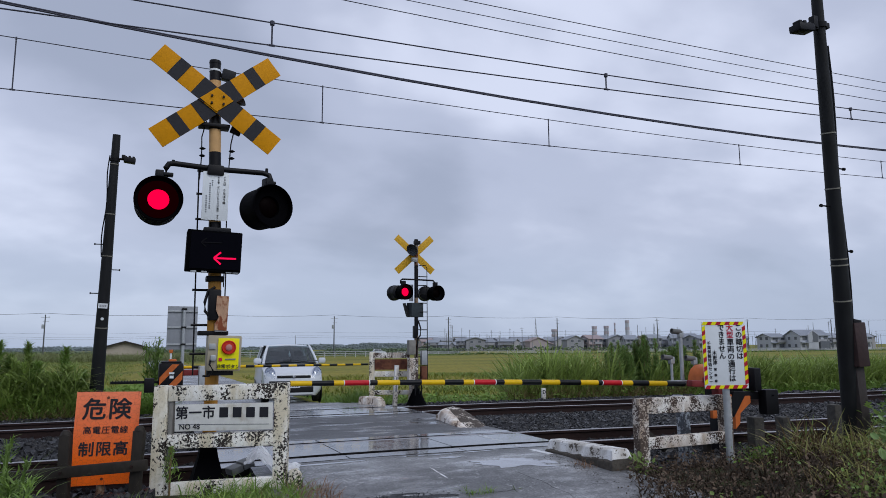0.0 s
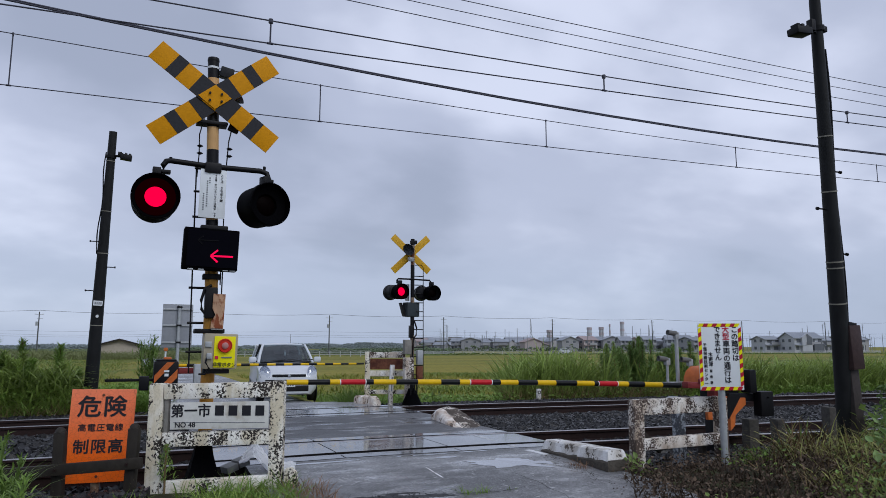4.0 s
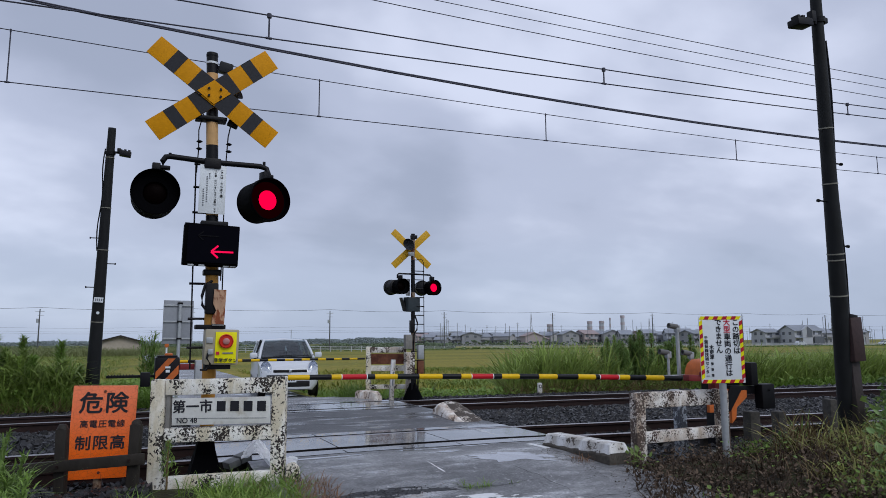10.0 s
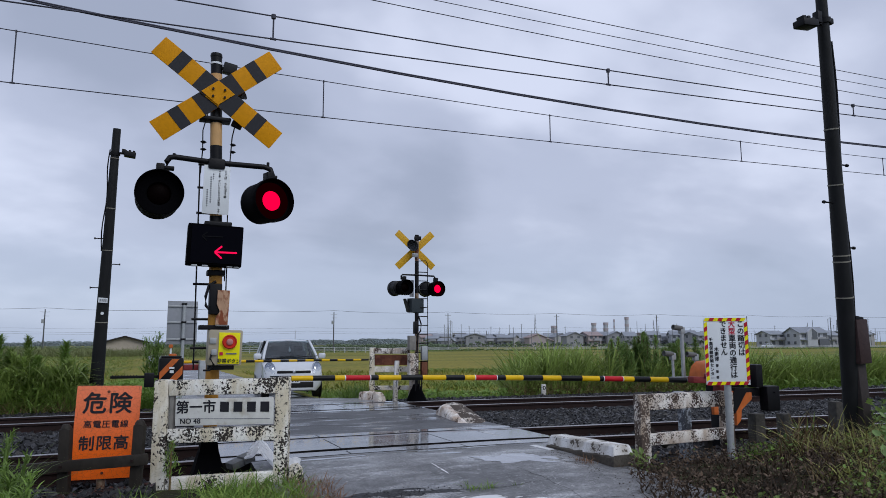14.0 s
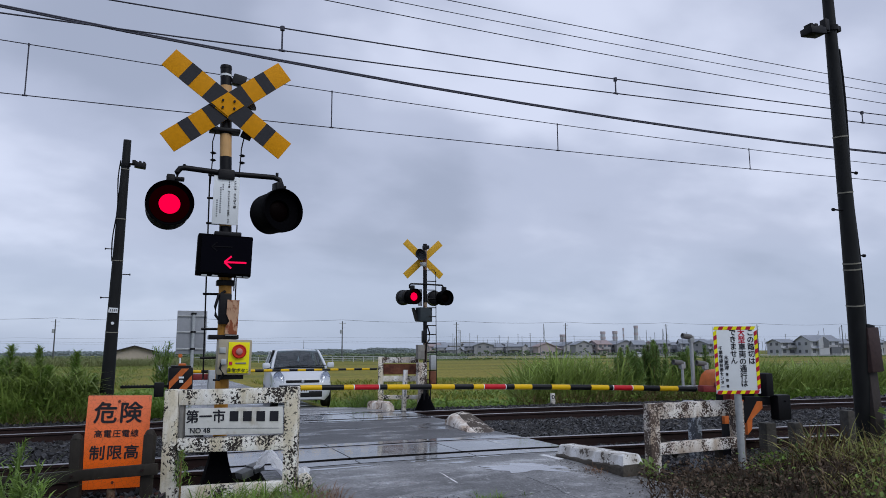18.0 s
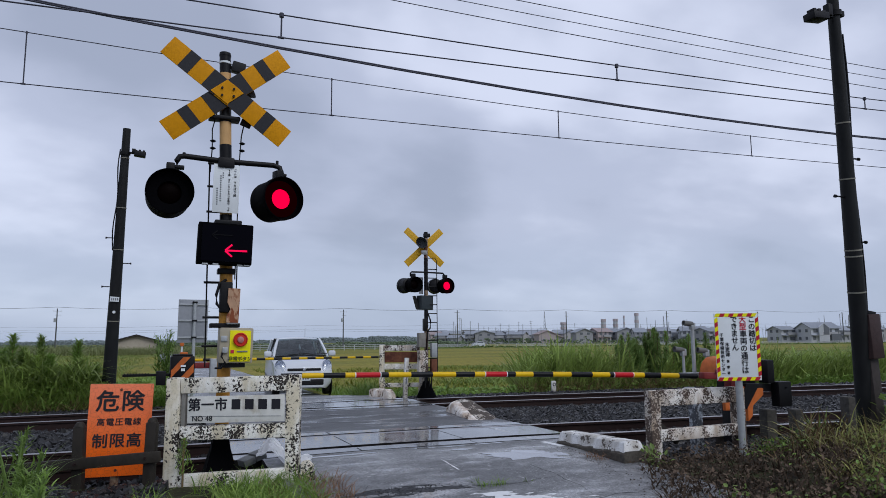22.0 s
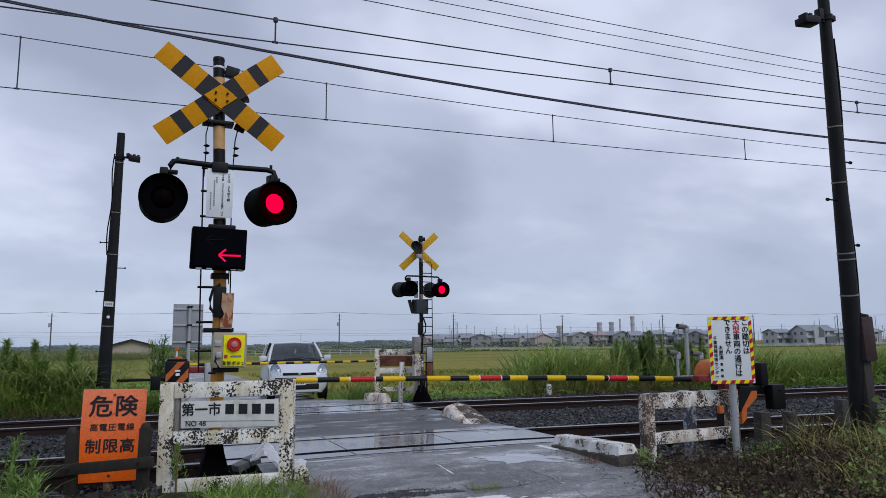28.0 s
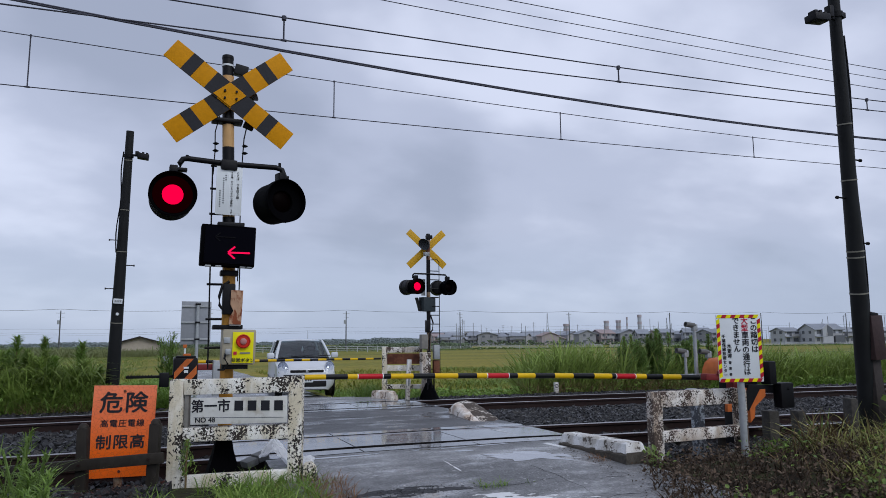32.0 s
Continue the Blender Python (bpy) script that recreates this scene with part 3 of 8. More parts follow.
def build_ground():
    xs = spaced([(-4000, -400, 600), (-400, -60, 40), (-60, -8, 4), (-8, 20, 0.4), (20, 80, 4), (80, 400, 40), (400, 4000, 600)])
    ys = spaced([(-3000, -200, 700), (-200, -20, 45), (-20, -2, 3), (-2, 24, 0.35), (24, 80, 4), (80, 400, 40), (400, 4500, 600)])
    verts = [(x, y, ground_z(x, y)) for y in ys for x in xs]
    w = len(xs)
    faces = [(j * w + i, j * w + i + 1, (j + 1) * w + i + 1, (j + 1) * w + i) for j in range(len(ys) - 1) for i in range(w - 1)]
    m = bpy.data.materials.new("grass_and_rice")
    m.use_nodes = True
    nt = m.node_tree
    N, L = nt.nodes.new, nt.links.new
    b = nt.nodes["Principled BSDF"]
    b.inputs["Roughness"].default_value, b.inputs["Specular IOR Level"].default_value = 0.85, 0.2
    geo, sep = N("ShaderNodeNewGeometry"), N("ShaderNodeSeparateXYZ")
    L(geo.outputs["Position"], sep.inputs[0])
    # strips of rice plots beyond the tracks, dark soil and moss on this side
    plot = N("ShaderNodeTexNoise")
    mp = N("ShaderNodeMapping")
    mp.inputs["Rotation"].default_value = (0, 0, radians(-20))
    mp.inputs["Scale"].default_value = (0.012, 0.085, 0.0)
    L(geo.outputs["Position"], mp.inputs[0]); L(mp.outputs[0], plot.inputs["Vector"])
    plot.inputs["Scale"].default_value, plot.inputs["Detail"].default_value = 1.0, 5.0
    r1 = N("ShaderNodeValToRGB")
    e = r1.color_ramp.elements
    e[0].position, e[0].color = 0.33, (0.075, 0.105, 0.018, 1)
    e[1].position, e[1].color = 0.68, (0.27, 0.215, 0.03, 1)
    k = e.new(0.5); k.color = (0.175, 0.170, 0.024, 1)
    L(plot.outputs["Fac"], r1.inputs[0])
    fine = N("ShaderNodeTexNoise")
    fine.inputs["Scale"].default_value, fine.inputs["Detail"].default_value = 3.0, 8.0
    L(geo.outputs["Position"], fine.inputs["Vector"])
    mr = N("ShaderNodeMapRange")
    mr.inputs["From Min"].default_value, mr.inputs["From Max"].default_value, mr.inputs["To Min"].default_value, mr.inputs["To Max"].default_value = 0.3, 0.7, 0.65, 1.3
    L(fine.outputs["Fac"], mr.inputs["Value"])
    near = N("ShaderNodeMapRange")
    near.inputs["From Min"].default_value, near.inputs["From Max"].default_value = 13.5, 19.0
    L(sep.outputs["Y"], near.inputs["Value"])
    soil = N("ShaderNodeValToRGB")
    e = soil.color_ramp.elements
    e[0].position, e[0].color = 0.4, (0.022, 0.017, 0.012, 1)
    e[1].position, e[1].color = 0.62, (0.045, 0.055, 0.018, 1)
    L(fine.outputs["Fac"], soil.inputs[0])
    mx = N("ShaderNodeMix"); mx.data_type = "RGBA"
    L(near.outputs[0], mx.inputs[0]); L(soil.outputs[0], mx.inputs[6]); L(r1.outputs[0], mx.inputs[7])
    sc = N("ShaderNodeVectorMath"); sc.operation = "SCALE"
    L(mx.outputs[2], sc.inputs[0]); L(mr.outputs[0], sc.inputs["Scale"])
    L(sc.outputs[0], b.inputs["Base Color"])
    bp = N("ShaderNodeBump"); bp.inputs["Strength"].default_value, bp.inputs["Distance"].default_value = 0.8, 0.12
    L(fine.outputs["Fac"], bp.inputs["Height"]); L(bp.outputs[0], b.inputs["Normal"])
    ob = pydata("ground", verts, faces, m, label="grassy ground with yellow-green rice fields beyond the tracks", category="ground", kind="structure")
    for p in ob.data.polygons:
        p.use_smooth = True


def strip(bm, x0, x1, y0, y1, zf, thick, nx=8, ny=8, wob=0.0):
    """A slab with a slightly uneven top between two edges."""
    top, bot = [], []
    for j in range(ny + 1):
        y = y0 + (y1 - y0) * j / ny
        for i in range(nx + 1):
            x = x0 + (x1 - x0) * i / nx
            if wob and i in (0, nx):
                x += wob * noise.noise((y * 1.7, i * 3.1, 5.0))
            z = zf(y) + 0.010 * noise.noise((x * 0.8, y * 0.8, 3.3))
            yb = y + bend(x, y) * max(0, min(1, y - 6.2)) * max(0, min(1, 15.0 - y))
            top.append(bm.verts.new((x, yb, z))); bot.append(bm.verts.new((x, yb, z - thick)))
    w = nx + 1
    for j in range(ny):
        for i in range(nx):
            a = j * w + i
            bm.faces.new((top[a], top[a + 1], top[a + w + 1], top[a + w]))
    for j in range(ny):
        for i, flip in ((0, 0), (nx, 1)):
            a, c = j * w + i, (j + 1) * w + i
            q = (top[a], top[c], bot[c], bot[a])
            bm.faces.new(q[::-1] if flip else q).material_index = 1
    for i in range(nx):
        for j, flip in ((0, 0), (ny, 1)):
            a = j * w + i
            q = (top[a], bot[a], bot[a + 1], top[a + 1])
            bm.faces.new(q[::-1] if flip else q).material_index = 1
    return bm


def build_road():
    road = thing("road", Matrix(), "wet patched grey asphalt lane over the railway", "road", kind="structure")
    flat = lambda y: 0.004
    part("asphalt", B(strip, ROAD_L + 0.3, ROAD_R - 0.12, -8, 7.22, road_z, 0.3, 26, 160, 0.10), "asphalt", road, "wet worn asphalt with puddles")
    part("asphalt", B(strip, ROAD_L, ROAD_R + 0.1, 8.86, 11.70, road_z, 0.3, 26, 20, 0.06), "asphalt_mid", road, "dark patched asphalt between the tracks")
    part("asphalt", B(strip, ROAD_L + 0.1, ROAD_R - 0.2, 13.33, 160, road_z, 0.3, 8, 120, 0.2), "asphalt", road, "wet asphalt lane beyond the tracks")
    # concrete crossing panels: outside, between and beyond the rails of each track
    for a, b in RAILS:
        n = 3
        for k in range(n):
            x0 = ROAD_L + (ROAD_R + 0.12 - ROAD_L) * k / n
            x1 = ROAD_L + (ROAD_R + 0.12 - ROAD_L) * (k + 1) / n - 0.014
            part("panel", B(strip, x0, x1, a - 0.27, a - 0.052, flat, 0.15, 3, 1), "panel", road)
            part("panel", B(strip, x0, x1, a + 0.118, b - 0.118, flat, 0.15, 4, 4), "panel", road)
            part("panel", B(strip, x0, x1, b + 0.052, b + 0.28, flat, 0.15, 3, 1), "panel", road)
    # slab sides get the gap-shade colour
    for ob in road.children:
        ob.data.materials.append(M["paneledge"])


def rail_profile():
    return [(-0.0635, -0.153), (0.0635, -0.153), (0.0635, -0.142), (0.010, -0.124), (0.009, -0.042), (0.032, -0.034), (0.032, -0.006), (0.026, 0.0), (-0.026, 0.0), (-0.032, -0.006), (-0.032, -0.034), (-0.009, -0.042), (-0.010, -0.124), (-0.0635, -0.142)]


def build_tracks():
    sl = B(box, (0, 0, 0), (0.22, 2.0, 0.14), bev=0.015)
    sleeper_mesh = finish("sleeper", sl, "sleeper")
    for n, (a, b) in enumerate(RAILS):
        track = thing("railway_track", pose(0, (a + b) / 2, 0), "narrow-gauge railway track with rusty rails in dark ballast", "railway track", "double track", kind="structure")
        for y in (a - (a + b) / 2, b - (a + b) / 2):
            bm = bmesh.new()
            prof = rail_profile()
            mid = (a + b) / 2
            rows_ = [[bm.verts.new((x, y + p + bend(x, mid + y), z)) for p, z in prof] for x in spaced([(-120, 2, 122), (2, 18, 0.5), (18, 160, 4)])]
            m = len(prof)
            for va, vb in zip(rows_, rows_[1:]):
                for k in range(m):
                    f = bm.faces.new((va[k], vb[k], vb[(k + 1) % m], va[(k + 1) % m]))
                    f.material_index = 1 if k in (6, 7, 8) else 0
            bmesh.ops.recalc_face_normals(bm, faces=bm.faces)
            rail = part("rail", bm, "railside", track, "rust-brown rail with a bright worn head", smooth=False)
            rail.data.materials.append(M["railhead"])
        for k in range(-14, 56):
            x = k * 0.6 + 0.2
            if ROAD_L - 0.2 < x < ROAD_R + 0.2:
                continue
            s = new("sleeper", sleeper_mesh)
            s.parent = track
            s.location = (x, bend(x, (a + b) / 2), -0.235)
            s.rotation_euler = (0, 0, math.atan(bend(x + 0.5, (a + b) / 2) - bend(x - 0.5, (a + b) / 2)))


build_ground()
build_road()
build_tracks()


def ragged(cx, cy, rx, ry, seed, dz=0.004, rot=0.0, n=26, rough=0.35):
    """A flat blot with an uneven outline lying on the road."""
    bm = bmesh.new()
    vs = []
    for k in range(n):
        a = 2 * math.pi * k / n
        q = 1 + rough * noise.noise((math.cos(a) * 1.7, math.sin(a) * 1.7, seed)) + rough * 0.5 * noise.noise((math.cos(a) * 5, math.sin(a) * 5, seed + 3)) + rough * 0.25 * noise.noise((math.cos(a) * 14, math.sin(a) * 14, seed + 7))
        x, y = rx * q * math.cos(a), ry * q * math.sin(a)
        x, y = cx + x * math.cos(rot) - y * math.sin(rot), cy + x * math.sin(rot) + y * math.cos(rot)
        vs.append(bm.verts.new((x, y, road_z(y) + 0.010 * noise.noise((x * 0.8, y * 0.8, 3.3)) + dz)))
    bm.faces.new(vs)
    bmesh.ops.triangulate(bm, faces=bm.faces)
    r = bmesh.ops.extrude_face_region(bm, geom=bm.faces[:])
    for v in r["geom"]:
        if isinstance(v, bmesh.types.BMVert):
            v.co.z -= 0.02
    bmesh.ops.recalc_face_normals(bm, faces=bm.faces)
    return bm


def road_details():
    road = bpy.data.objects["road"]
    M.update(
        water=mat("rain_water_film", (0.155, 0.16, 0.165), 0.03, var=0.1, scale=3, bump=0.02, bscale=20, spec=1.0, coat=1.0),
        roadpaint=mat("worn_road_paint", (0.66, 0.67, 0.68), 0.4, var=0.12, scale=9, bump=0.2, second=(0.08, 0.08, 0.085), edge=(0.60, 0.66)),
        fadedpaint=mat("faded_road_paint", (0.42, 0.43, 0.44), 0.25, var=0.2, scale=12, bump=0.1, second=(0.19, 0.195, 0.205), edge=(0.46, 0.58), spec=0.5),
        patchdark=mat("broken_asphalt_patch", (0.042, 0.043, 0.047), 0.6, var=0.5, scale=6, bump=1.0, bscale=40, bdist=0.03),
        crack=mat("dark_road_crack", (0.010, 0.010, 0.011), 0.8, var=0.2, bump=0))
    for k, (x, y, rx, ry, rot) in enumerate(((3.58, 6.36, 0.40, 0.17, -0.35), (3.86, 6.28, 0.15, 0.07, -0.4), (2.9, 7.10, 0.30, 0.024, 0.02), (3.5, 7.12, 0.22, 0.02, 0.02), (1.75, 7.05, 0.36, 0.026, 0), (3.05, 6.86, 0.12, 0.035, 0.1))):
        part("puddle", ragged(x, y, rx, ry, k * 3.7, 0.0034, rot, 90, 0.75), "water", road, "shallow puddle mirroring the sky", smooth=False)
    for k, (x, y, rx, ry, rot) in enumerate(((2.62, 5.14, 0.15, 0.055, -0.1), (2.66, 4.98, 0.17, 0.075, -0.2), (2.86, 4.98, 0.11, 0.045, -0.3), (2.98, 4.90, 0.06, 0.020, -0.4), (2.44, 5.22, 0.035, 0.014, 0.2), (2.86, 5.09, 0.035, 0.012, 0.0), (3.02, 5.00, 0.05, 0.012, -0.3), (1.50, 5.26, 0.11, 0.03, -0.2), (2.60, 4.72, 0.22, 0.07, 0.1), (3.05, 4.6, 0.22, 0.06, 0.0), (3.32, 4.86, 0.035, 0.010, -0.4))):
        part("road_paint", ragged(x, y, rx, ry, k * 5.1 + 40, 0.0028, rot, 90, 1.0), "roadpaint", road, "worn white stop-line paint", smooth=False)
    part("road_paint", B(box, (4.13, 6.81, -0.008), (0.075, 0.36, 0.02), (0, 0, 4)), "roadpaint", road, "white edge mark")
    for x, y, l in ((4.128, 8.04, 0.62), (4.105, 7.33, 0.16), (4.13, 8.74, 0.16)):
        part("road_paint", B(box, (x, y, 0.004), (0.07, l, 0.006), (0, 0, -3)), "fadedpaint", road, "faded edge line across the panels", smooth=False)
    part("road_paint", ragged(2.64, 6.16, 0.19, 0.010, 9.0, 0.0018, 1.55, 24, 0.5), "roadpaint", road, "faint scraped white line")
    for k, (x, y, rx, ry, rot) in enumerate(((1.66, 5.52, 0.20, 0.055, 0.25), (1.98, 5.50, 0.24, 0.085, -0.15), (2.30, 5.45, 0.17, 0.045, -0.2), (1.80, 5.38, 0.16, 0.03, 0.1), (2.08, 5.60, 0.14, 0.02, -0.1))):
        part("broken_patch", ragged(x, y, rx, ry, k * 2.2 + 90, 0.0016, rot, 90, 0.9), "patchdark", road, "crumbling dark asphalt patch", smooth=False)
    for k, pts in enumerate((((3.36, 6.0), (3.38, 5.74), (3.41, 5.52), (3.38, 5.36), (3.40, 5.12), (3.33, 4.9), (3.36, 4.7)), ((3.36, 4.79), (3.55, 4.84), (3.75, 4.82)), ((3.69, 5.33), (3.80, 5.36), (3.95, 5.32)), ((2.43, 5.46), (2.62, 5.42), (2.95, 5.40), (3.2, 5.47), (3.41, 5.50)), ((1.35, 5.3), (1.6, 5.5), (1.7, 5.75)), ((1.42, 5.48), (1.72, 5.46), (2.05, 5.44), (2.42, 5.40)), ((1.5, 9.4), (2.2, 9.9), (2.9, 9.7), (3.6, 10.3)), ((2.4, 10.9), (3.1, 10.4), (3.9, 10.6), (4.4, 10.2)), ((0.9, 10.7), (1.7, 10.5), (2.6, 10.75), (3.3, 11.1)))):
        line = []
        for (x0, y0), (x1, y1) in zip(pts, pts[1:]):
            for i in range(6):
                t = i / 6
                x, y = x0 + (x1 - x0) * t, y0 + (y1 - y0) * t
                line.append((x + 0.025 * noise.noise((x * 9, y * 9, k)), y + 0.025 * noise.noise((y * 9, x * 9, k + 5))))
        bm = bmesh.new()
        vs = []
        for i, (x, y) in enumerate(line):
            z = road_z(y) + 0.010 * noise.noise((x * 0.8, y * 0.8, 3.3)) + 0.0012
            w = 0.010 * (0.5 + abs(noise.noise((i * 0.7, k, 2)))) * (1 if y < 8 else 1.6)
            vs.append((bm.verts.new((x - w * 0.5, y - w * 0.5, z)), bm.verts.new((x + w * 0.5, y + w * 0.5, z))))
        for a, b in zip(vs, vs[1:]):
            bm.faces.new((a[0], a[1], b[1], b[0]))
        part("crack", bm, "crack", road, "dark crack in the asphalt", smooth=False)


road_details()


def rock_mesh(rng, n, spread, zf, smin, smax):
    """n small angular stones: distorted cubes, all in one mesh."""
    base = np.array([(x, y, z) for x in (-1, 1) for y in (-1, 1) for z in (-1, 1)], float) * 0.5
    quads = np.array([(0, 1, 3, 2), (4, 6, 7, 5), (0, 4, 5, 1), (2, 3, 7, 6), (0, 2, 6, 4), (1, 5, 7, 3)])
    pos = spread(rng, n)
    n = len(pos)
    v = base[None] * (1 + rng.uniform(-0.45, 0.45, (n, 8, 3)))
    v *= rng.uniform(smin, smax, (n, 1, 1)) * rng.uniform(0.45, 1.2, (n, 1, 3))
    q = rng.normal(size=(n, 4)); q /= np.linalg.norm(q, axis=1)[:, None]
    w, x, y, z = q.T
    rot = np.stack([np.stack([1 - 2 * (y * y + z * z), 2 * (x * y - z * w), 2 * (x * z + y * w)], -1),
                    np.stack([2 * (x * y + z * w), 1 - 2 * (x * x + z * z), 2 * (y * z - x * w)], -1),
                    np.stack([2 * (x * z - y * w), 2 * (y * z + x * w), 1 - 2 * (x * x + y * y)], -1)], 1)
    v = np.einsum("nij,nkj->nki", rot, v) + np.c_[pos, [zf(a, b) for a, b in pos]][:, None, :]
    f = (quads[None] + 8 * np.arange(n)[:, None, None]).reshape(-1, 4)
    return v.reshape(-1, 3), f


def ballast_z(x, y):
    y -= bend(x, y) * max(0, min(1, y - 5.5))
    for a, b in RAILS:
        if a + 0.1 < y < b - 0.1:
            return -0.165
    if y < 7.1:
        return -0.15 - (0.13 if x > 4.9 else 0.22) * (7.1 - y)
    if 9.2 < y < 11.4:
        return -0.10
    if y > 14.9:
        return -0.13 - 0.5 * (y - 14.9)
    if y > 13.3:
        return -0.13
    return -0.155


def build_ballast():
    for x0, x1 in ((-60, ROAD_L), (ROAD_R + 0.12, 90)):
        ys = [5.9, 6.3, 6.9, 7.4, 7.6, 8.4, 8.7, 9.3, 10.3, 11.3, 11.85, 12.1, 12.9, 13.2, 13.6, 14.4, 14.9, 15.5]
        xs = spaced([(x0, x1, 1.2)])
        bm = bmesh.new()
        g = [[bm.verts.new((x, y + bend(x, y) * max(0, min(1, y - 5.5)), ballast_z(x, y + bend(x, y) * max(0, min(1, y - 5.5))) - 0.035)) for x in xs] for y in ys]
        for j in range(len(ys) - 1):
            for i in range(len(xs) - 1):
                bm.faces.new((g[j][i], g[j][i + 1], g[j + 1][i + 1], g[j + 1][i]))
        solo("ballast_bed", bm, "ballast_bed", "dark wet ballast bed under the tracks", "ballast", kind="structure")

    def spread(rng, n):
        x = np.concatenate([rng.uniform(-9, ROAD_L, n // 3), rng.uniform(ROAD_R + 0.15, 13, n - n // 3)])
        y = rng.uniform(6.45, 15.2, len(x))
        edge = rng.random(len(x)) < 0.07
        y = np.where(edge & (x > 4.9), rng.uniform(5.95, 6.6, len(x)), y)
        keep = np.ones(len(x), bool)
        for a, b in RAILS:
            for r in (a, b):
                keep &= np.abs(y - r) > 0.07
        y = y + np.array([bend(p, q) * max(0, min(1, q - 5.5)) for p, q in zip(x, y)])
        return np.c_[x, y][keep]
    rng = np.random.default_rng(4)
    v, f = rock_mesh(rng, 62000, spread, ballast_z, 0.034, 0.078)
    pydata("ballast_stones", v.tolist(), f.tolist(), "ballast", label="loose dark wet crushed-stone ballast", category="ballast", kind="stuff")

    def spread1(rng, n):
        p = np.c_[rng.uniform(-0.95, 0.12, n), rng.uniform(4.9, 6.6, n)]
        return p[p[:, 0] / p[:, 1] > -0.15]
    v, f = rock_mesh(rng, 2600, spread1, lambda a, b: ground_z(a, b) + 0.012, 0.042, 0.09)
    pydata("ballast_stones", v.tolist(), f.tolist(), "ballast", label="spilled dark ballast stones beside the low fence", category="ballast", kind="stuff")

    def spread2(rng, n):
        x, y = rng.uniform(13, 34, n), rng.uniform(7.2, 15.0, n)
        return np.c_[x, y + np.array([bend(p, q) for p, q in zip(x, y)])]
    v, f = rock_mesh(rng, 12000, spread2, ballast_z, 0.06, 0.10)
    pydata("ballast_stones", v.tolist(), f.tolist(), "ballast", label="loose dark wet crushed-stone ballast farther along", category="ballast", kind="stuff")


build_ballast()


def road_grit():
    """Crumbs of broken asphalt about the worn patch and loose grit along the kerb."""
    rng = np.random.default_rng(31)

    def round_patch(rng, n):
        return np.c_[rng.normal(1.97, 0.33, n), rng.normal(5.48, 0.075, n)]

    def by_kerb(rng, n):
        y = rng.uniform(5.3, 6.6, n)
        return np.c_[4.18 - np.abs(rng.normal(0, 0.10, n)) - 0.10 * (6.6 - y), y]
    lie = lambda a, b: road_z(b) + 0.010 * noise.noise((a * 0.8, b * 0.8, 3.3)) + 0.002
    v, f = rock_mesh(rng, 160, round_patch, lie, 0.004, 0.011)
    pydata("asphalt_crumbs", v.tolist(), f.tolist(), "patchdark", label="crumbs of broken dark asphalt on the lane", category="gravel", kind="stuff")
    v, f = rock_mesh(rng, 160, by_kerb, lie, 0.003, 0.008)
    pydata("grit", v.tolist(), f.tolist(), "kerbfoot", label="brown grit washed up along the kerb", category="gravel", kind="stuff")


road_grit()


# ---- crossing signals ----
def crossbuck(parent, c, half, width, angle, roll, sheet, striped):
    for sgn in (1, -1):
        at = pose(c[0], c[1] + (0.0 if sgn > 0 else 0.014), c[2], 0, roll + sgn * angle, 0)
        bd = part("cross_board", B(box, (0, 0, 0), (2 * half, 0.010, width), bev=0.002), sheet, parent, at=at)
        for s in (-1, 1) if striped else ():
            for x0, w in ((0.11, 0.22), (0.56, 0.165)):
                part("stripe", B(box, (s * half * (x0 + w / 2), -0.0065, 0), (half * w, 0.003, width * 0.998)), "black", bd, "black stripe", smooth=False)


def lamp_unit(parent, c, turn, r, lit_rows, lens_k=0.475, barrel=0.34):
    """One warning lamp: a deep round hood with its lens set back, opening along -y after the turn."""
    at = pose(*c, 0, 0, turn) @ pose(0, 0, 0, 90, 0, 0)
    L_ = r * lens_k
    hood = lathe(bmesh.new(), [(r * 0.80, -barrel), (r * 0.94, -barrel + 0.03), (r * 0.96, -0.06), (r, -0.05), (r, 0.03), (r * 0.965, 0.032), (r * 0.93, -0.035), (L_ * 1.06, -0.05), (L_ * 1.02, -0.09), (0.001, -0.09)], None, 40)
    h = part("lamp_hood", hood, "hood", parent, "matt black round lamp hood", at=at)
    part("lens", B(lathe, [(L_, -0.082), (L_ * 0.98, -0.074), (L_ * 0.8, -0.062), (L_ * 0.4, -0.052), (0.002, -0.048)], None, 32), "redlens", h, "dark red glass lens")
    lit = part("lamp_light", B(lathe, [(min(L_ * 1.75, r * 0.89), 0.006), (L_ * 1.26, 0.004), (L_ * 1.14, 0.004), (L_ * 1.04, 0.004), (L_ * 0.6, 0.012), (0.002, 0.016)], None, 32), "lit", h, "glowing red warning light")
    # rings beyond the lens radius glow dimly to imitate the light's halo
    for m in ("litrim", "litedge", "litglow"):
        lit.data.materials.append(M[m])
    for f in lit.data.polygons:
        q = max(math.hypot(lit.data.vertices[v].co.x, lit.data.vertices[v].co.y) for v in f.vertices) / L_
        f.material_index = 3 if q > 1.3 else 2 if q > 1.2 else 1 if q > 1.08 else 0
    LIGHTS.append((lit, lit_rows))
    part("bracket", B(box, (0, r + 0.03, -0.10), (0.07, 0.09, 0.10), bev=0.01), "steel_black", h)
    return h


LIGHTS = []


